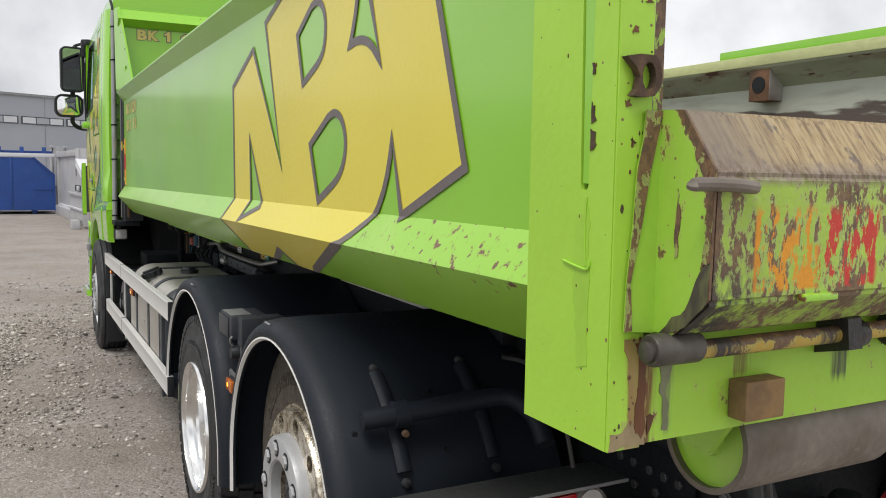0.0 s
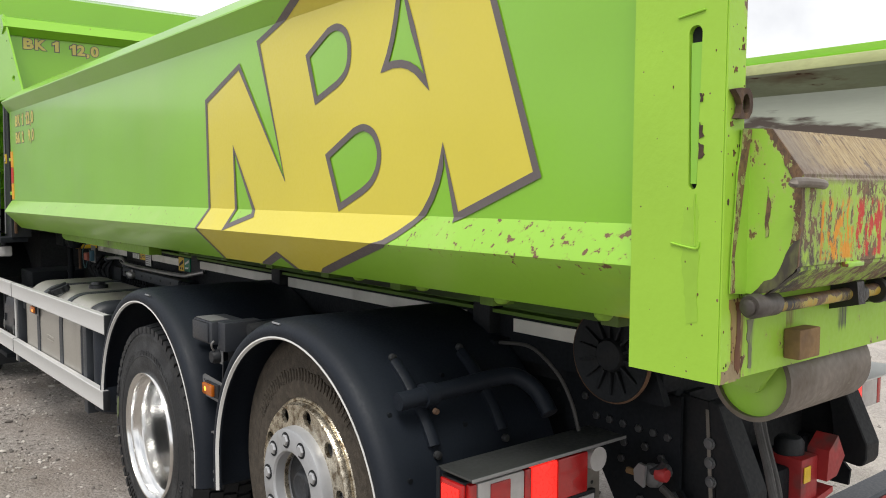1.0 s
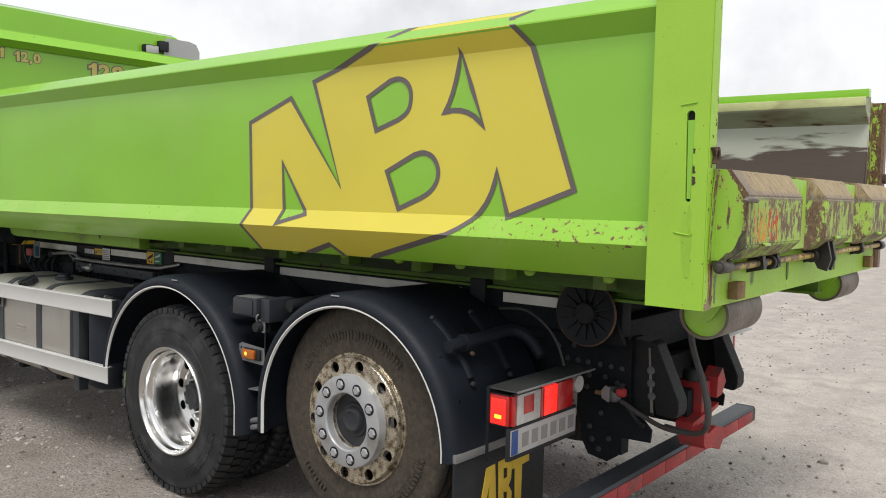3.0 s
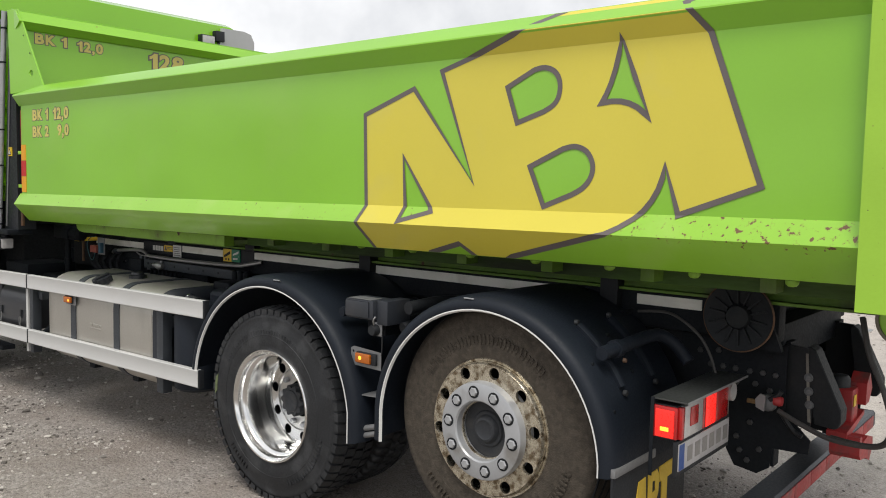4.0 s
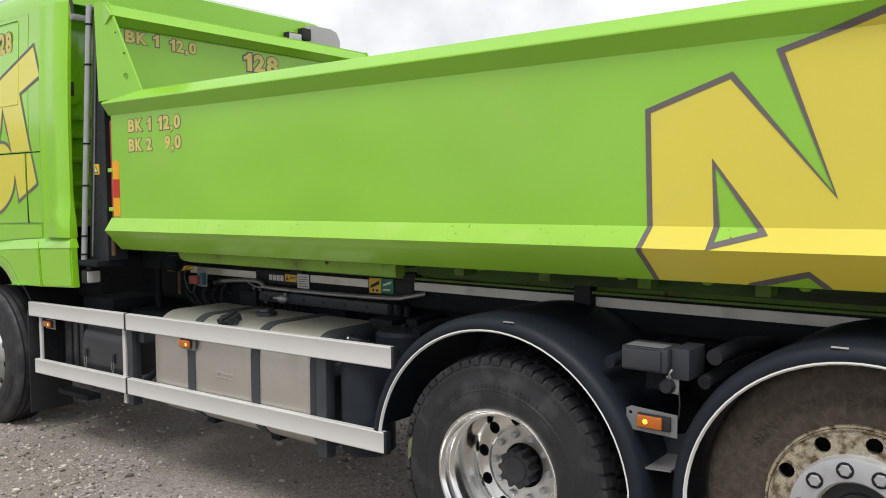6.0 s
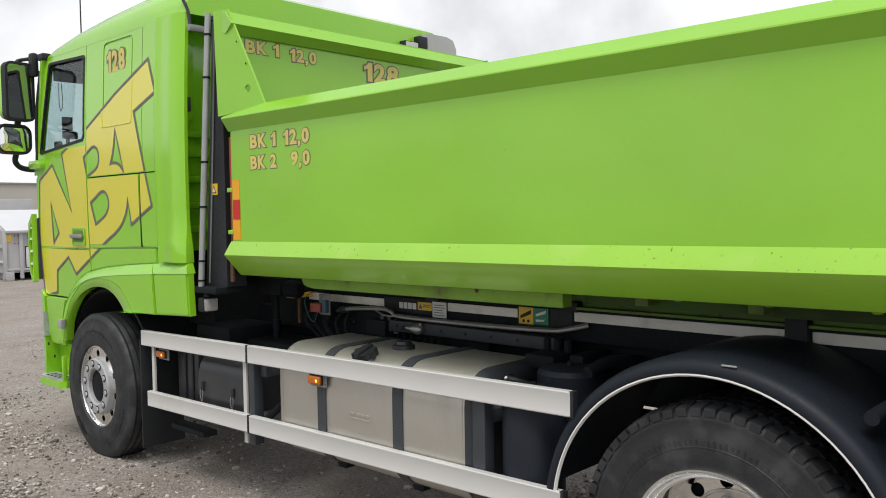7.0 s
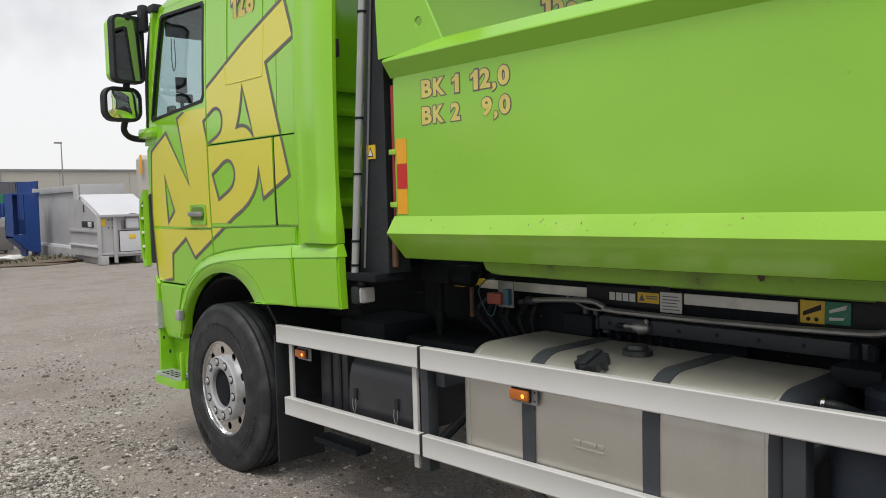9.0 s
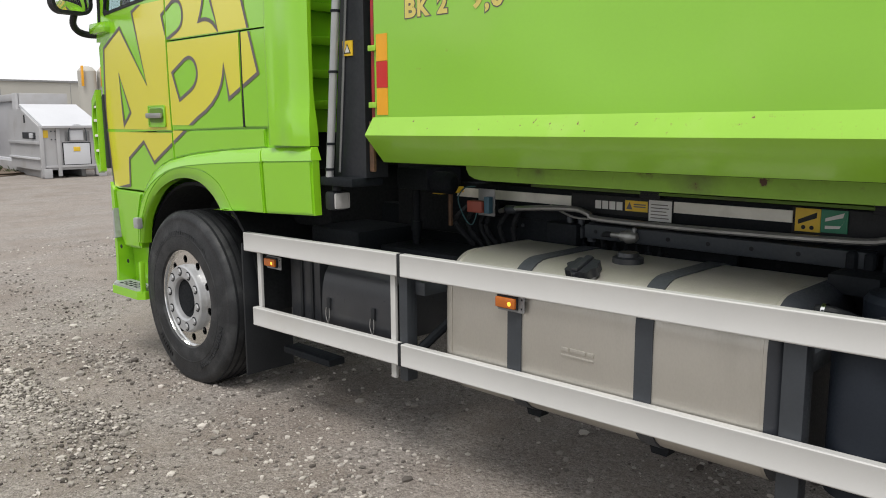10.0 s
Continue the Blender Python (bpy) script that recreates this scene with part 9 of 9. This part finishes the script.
M_GREYBOX = surface("dark_grey_container_paint", (0.10, 0.105, 0.12), 0.5, 0, 0.1, 1, 20, 0.02)
def end_skip(x, y, label):
    """A long blue skip with a cut-off upper corner, pale top rail and lugs on its lid."""
    t = thing("skip_container", label, "skip")
    part("body", prism(B(), [(-3.6, 0.14), (0.49, 0.14), (0.49, 1.47), (-0.20, 2.12), (-3.6, 2.12)], "y", 0.0, 2.4), M_BLUE, t, "blue steel", 0)
    part("corner_edge", prism(B(), [(0.52, 0.12), (0.52, 1.49), (-0.17, 2.14), (-0.22, 2.12), (0.47, 1.45), (0.47, 0.12)], "y", -0.05, 0.0), M_BLUE, t, "", 0)
    part("top_rail", box(B(), -3.6, 0.52, -0.04, 0.10, 2.15, 2.28, 0.01), M_LID, t, "pale grey top rail")
    part("lid", box(B(), -3.5, 0.45, 0.3, 2.3, 2.28, 2.38, 0.02), M_BLUE, t)
    for k in range(5):
        part("lug", box(B(), -2.9 + k * 0.75, -2.76 + k * 0.75, 0.1, 0.3, 2.28, 2.52, 0.02), M_BLUE, t)
    for k in range(3):
        part("side_rib", box(B(), -3.3 + k * 1.15, -3.22 + k * 1.15, -0.03, 0.0, 0.2, 2.1, 0.01), M_BLUE, t)
    part("side_rib", box(B(), -0.18, 0.42, -0.025, 0.0, 0.92, 0.97, 0.005), M_BLUE, t)
    for a, b_ in ((-3.4, -3.2), (-0.3, -0.1)):
        part("skid", box(B(), a, b_, 0.2, 2.2, 0.0, 0.14, 0.01), M_BLUE, t)
    t.matrix_basis = pose(x, y, 0)
    return t


def open_skip(x, y, label):
    """A tall blue skip seen at its open end: a rim round a deep recess, with a tapering foot."""
    t = thing("skip_container", label, "skip")
    part("end_frame", plate(B(), [(-0.44, 0.66), (-0.02, 0.24), (-0.02, 2.16), (-0.44, 2.17)], [[(-0.41, 0.78), (-0.05, 0.78), (-0.05, 2.12), (-0.41, 2.13)]], "y", 0.0, 0.10), M_BLUE, t, "blue rim", 0)
    part("inner_wall", box(B(), -0.44, -0.02, 0.9, 0.94, 0.66, 2.14), M_BLUE, t)
    part("inner_wall", box(B(), -0.44, -0.40, 0.1, 0.94, 0.66, 2.14), M_BLUE, t)
    part("top_plate", box(B(), -0.44, 0.40, 0.1, 0.96, 2.12, 2.18, 0.01), M_BLUE, t)
    part("foot_plate", prism(B(), [(-0.44, 0.64), (-0.02, 0.22), (0.40, 0.14), (0.40, 0.72), (-0.44, 0.72)], "y", 0.1, 0.94), M_BLUE, t, "", 0)
    part("side_plate", prism(B(), [(-0.018, 0.24), (0.40, 0.12), (0.42, 2.18), (-0.018, 2.16)], "y", 0.0, 0.06), M_BLUE, t, "", 0)
    part("side_rim", box(B(), 0.36, 0.44, -0.05, 0.9, 2.10, 2.20, 0.01), M_BLUE, t)
    for a in (-0.05, 0.32):
        part("skid", box(B(), a, a + 0.08, 0.1, 0.8, 0.0, 0.24, 0.01), M_BLUE, t)
    t.matrix_basis = pose(x, y, 0)
    return t


end_skip(0.0, 33.6, "blue steel skip container with a slanted corner")
skip(0.80, 36.5, 0.5, 2.4, 2.62, 0, M_SKIPGREY, "pale grey container behind the blue skip", "pale grey steel")
open_skip(5.70, 33.0, "narrow blue open-ended skip beside the compactor")
skip(5.3, 42.0, 4.6, 3.0, 2.25, 0, M_TEAL, "dark green covered container", "dark green steel")
skip(5.74, 36.0, 0.72, 1.6, 1.30, 0, M_SKIPGREY, "small pale grey container", "pale grey steel")
skip(6.15, 38.0, 0.82, 2.0, 1.86, 0, M_BLUE, "low dark blue skip between the containers", "blue steel")
skip(9.45, 52.0, 1.9, 3.0, 3.10, 0, M_GREYBOX, "dark grey container far off", "dark grey steel")
skip(11.55, 56.0, 2.2, 3.0, 3.25, 0, M_BLUE, "blue container far off", "blue steel")


def hall(x0, x1, y0, y1, h, material, label, strip=None):
    t = thing("industrial_hall", label, "building")
    part("wall", box(B(), x0, x1, y0, y1, 0, h), material, t, "", 0)
    part("roof", box(B(), x0 - 0.15, x1 + 0.15, y0 - 0.15, y1 + 0.15, h, h + 0.16), M_POLE, t, "flat roof with a metal edge", 0)
    n = int((x1 - x0) / 6)
    for i in range(n + 1):
        x = x0 + i * (x1 - x0) / n
        part("wall_joint", box(B(), x - 0.02, x + 0.02, y0 - 0.012, y0 - 0.001, 0, h), M_POLE, t, "", 0)
    if strip:
        z0, z1 = strip
        me_, pane = None, None
        k = int((x1 - x0) / 3.1)
        for i in range(k):
            xa = x0 + 0.6 + i * 3.1
            fr = part("window", box(B(), xa, xa + 2.9, y0 - 0.06, y0 - 0.003, z0, z1, 0.0), M_PANEDARK, t, "dark framed strip window", 0)
            # the sky's reflection is painted: panes take plain pale paint colours
            for c in range(3):
                part("pane", box(B(), xa + 0.08 + c * 0.93, xa + 0.08 + c * 0.93 + 0.86, y0 - 0.075, y0 - 0.062, z0 + 0.06, z1 - 0.06, 0), M_CLAD if c % 2 else M_LID, fr, "pane coloured pale for the sky's reflection", 0)
    return t


gh = hall(-45.8, 9.0, 0, 25, 6.50, M_CLAD, "blue-grey industrial hall with a strip of windows", (4.66, 5.17))
gh.matrix_basis = pose(-1.6, 60.0, 0, 0, 0, 26)
bh = hall(9.5, 75, 84, 110, 5.08, M_BEIGE, "long low beige industrial hall with a dark roof edge")
part("sign_board", box(B(), 16.3, 17.5, 83.8, 83.95, 4.49, 4.95), M_RUST, bh, "dark red sign board", 0)
for x, y, h in ((16.0, 62.0, 6.04), (12.09, 62.0, 5.2)):
    t = thing("street_lamp", "slender grey yard lamp post", "lamp post", "yard lamp posts")
    part("post", lathe(B(), [(0, 0.08), (0.5, 0.06), (h, 0.035)], (x, y, 0), "z", 10), M_POLE, t)
    part("lamp_head", box(B(), x - 0.45, x + 0.05, y - 0.1, y + 0.1, h - 0.03, h + 0.08, 0.03), M_POLE, t)
for k, x in enumerate((27.1, 28.75)):
    t = thing("storage_silo", "pale round silo with an orange ladder cage", "silo", "silos")
    part("drum", lathe(B(), [(0, 0.75), (5.7, 0.75), (6.0, 0.5), (6.1, 0.2)], (x, 75.0, 0), "z", 32), M_BEIGE, t)
    part("ladder_cage", box(B(), x - 0.78, x - 0.62, 74.1, 74.35, 4.4, 6.1, 0.04), M_ORANGE, t, "orange ladder cage")
# heap of soil and a white bag in front of the skips
bm = B()
bmesh.ops.create_icosphere(bm, subdivisions=4, radius=1.0)
for v in bm.verts:
    f_ = 1 + 0.35 * noise.noise(v.co * 2.3) + 0.15 * noise.noise(v.co * 6)
    v.co = Vector((v.co.x * 3.2 * f_ + 5.4, v.co.y * 2.2 * f_ + 30.6, max(-0.05, v.co.z * 0.10 * f_)))
heap = part("soil_heap", bm, surface("brown_soil", (0.15, 0.115, 0.085), 0.95, 0, 0.4, 2, 20, 0.3), None, "", 60)
tagged(heap, "low heap of brown soil on the yard", "soil heap")
bm = B()
bmesh.ops.create_icosphere(bm, subdivisions=3, radius=1.0)
for v in bm.verts:
    f_ = 1 + 0.4 * noise.noise(v.co * 1.8)
    v.co = Vector((v.co.x * 0.40 * f_ + 4.40, v.co.y * 0.22 * f_ + 30.0, max(0.0, v.co.z * 0.10 * f_ + 0.16)))
tagged(part("plastic_sack", bm, M_WHITE, None, "", 60), "crumpled white plastic sack on the ground", "sack")

# weeds along the edge of the soil
rw_ = np.random.default_rng(9)
wv, wf = [], []
for i in range(420):
    x, y, a = rw_.uniform(3.4, 6.6), 29.0 + abs(rw_.normal(0, 1.6)), rw_.uniform(0, 6.28)
    h, w_, lean = rw_.uniform(0.06, 0.22), rw_.uniform(0.012, 0.03), rw_.uniform(-0.08, 0.08)
    k = len(wv)
    wv += [(x - w_ * math.cos(a), y - w_ * math.sin(a), 0.0), (x + w_ * math.cos(a), y + w_ * math.sin(a), 0.0), (x + lean + w_ * 0.5, y + lean, h * 0.7), (x + lean * 1.8, y, h)]
    wf += [(k, k + 1, k + 2), (k, k + 2, k + 3)]
me = bpy.data.meshes.new("weeds")
me.from_pydata(wv, [], wf)
me.materials.append(surface("weed_green", (0.06, 0.085, 0.03), 0.8, 0, 0.3, 3, 30, 0.0))
tagged(new("weeds", me), "sparse low green weeds on the yard's edge", "weeds", kind="stuff")
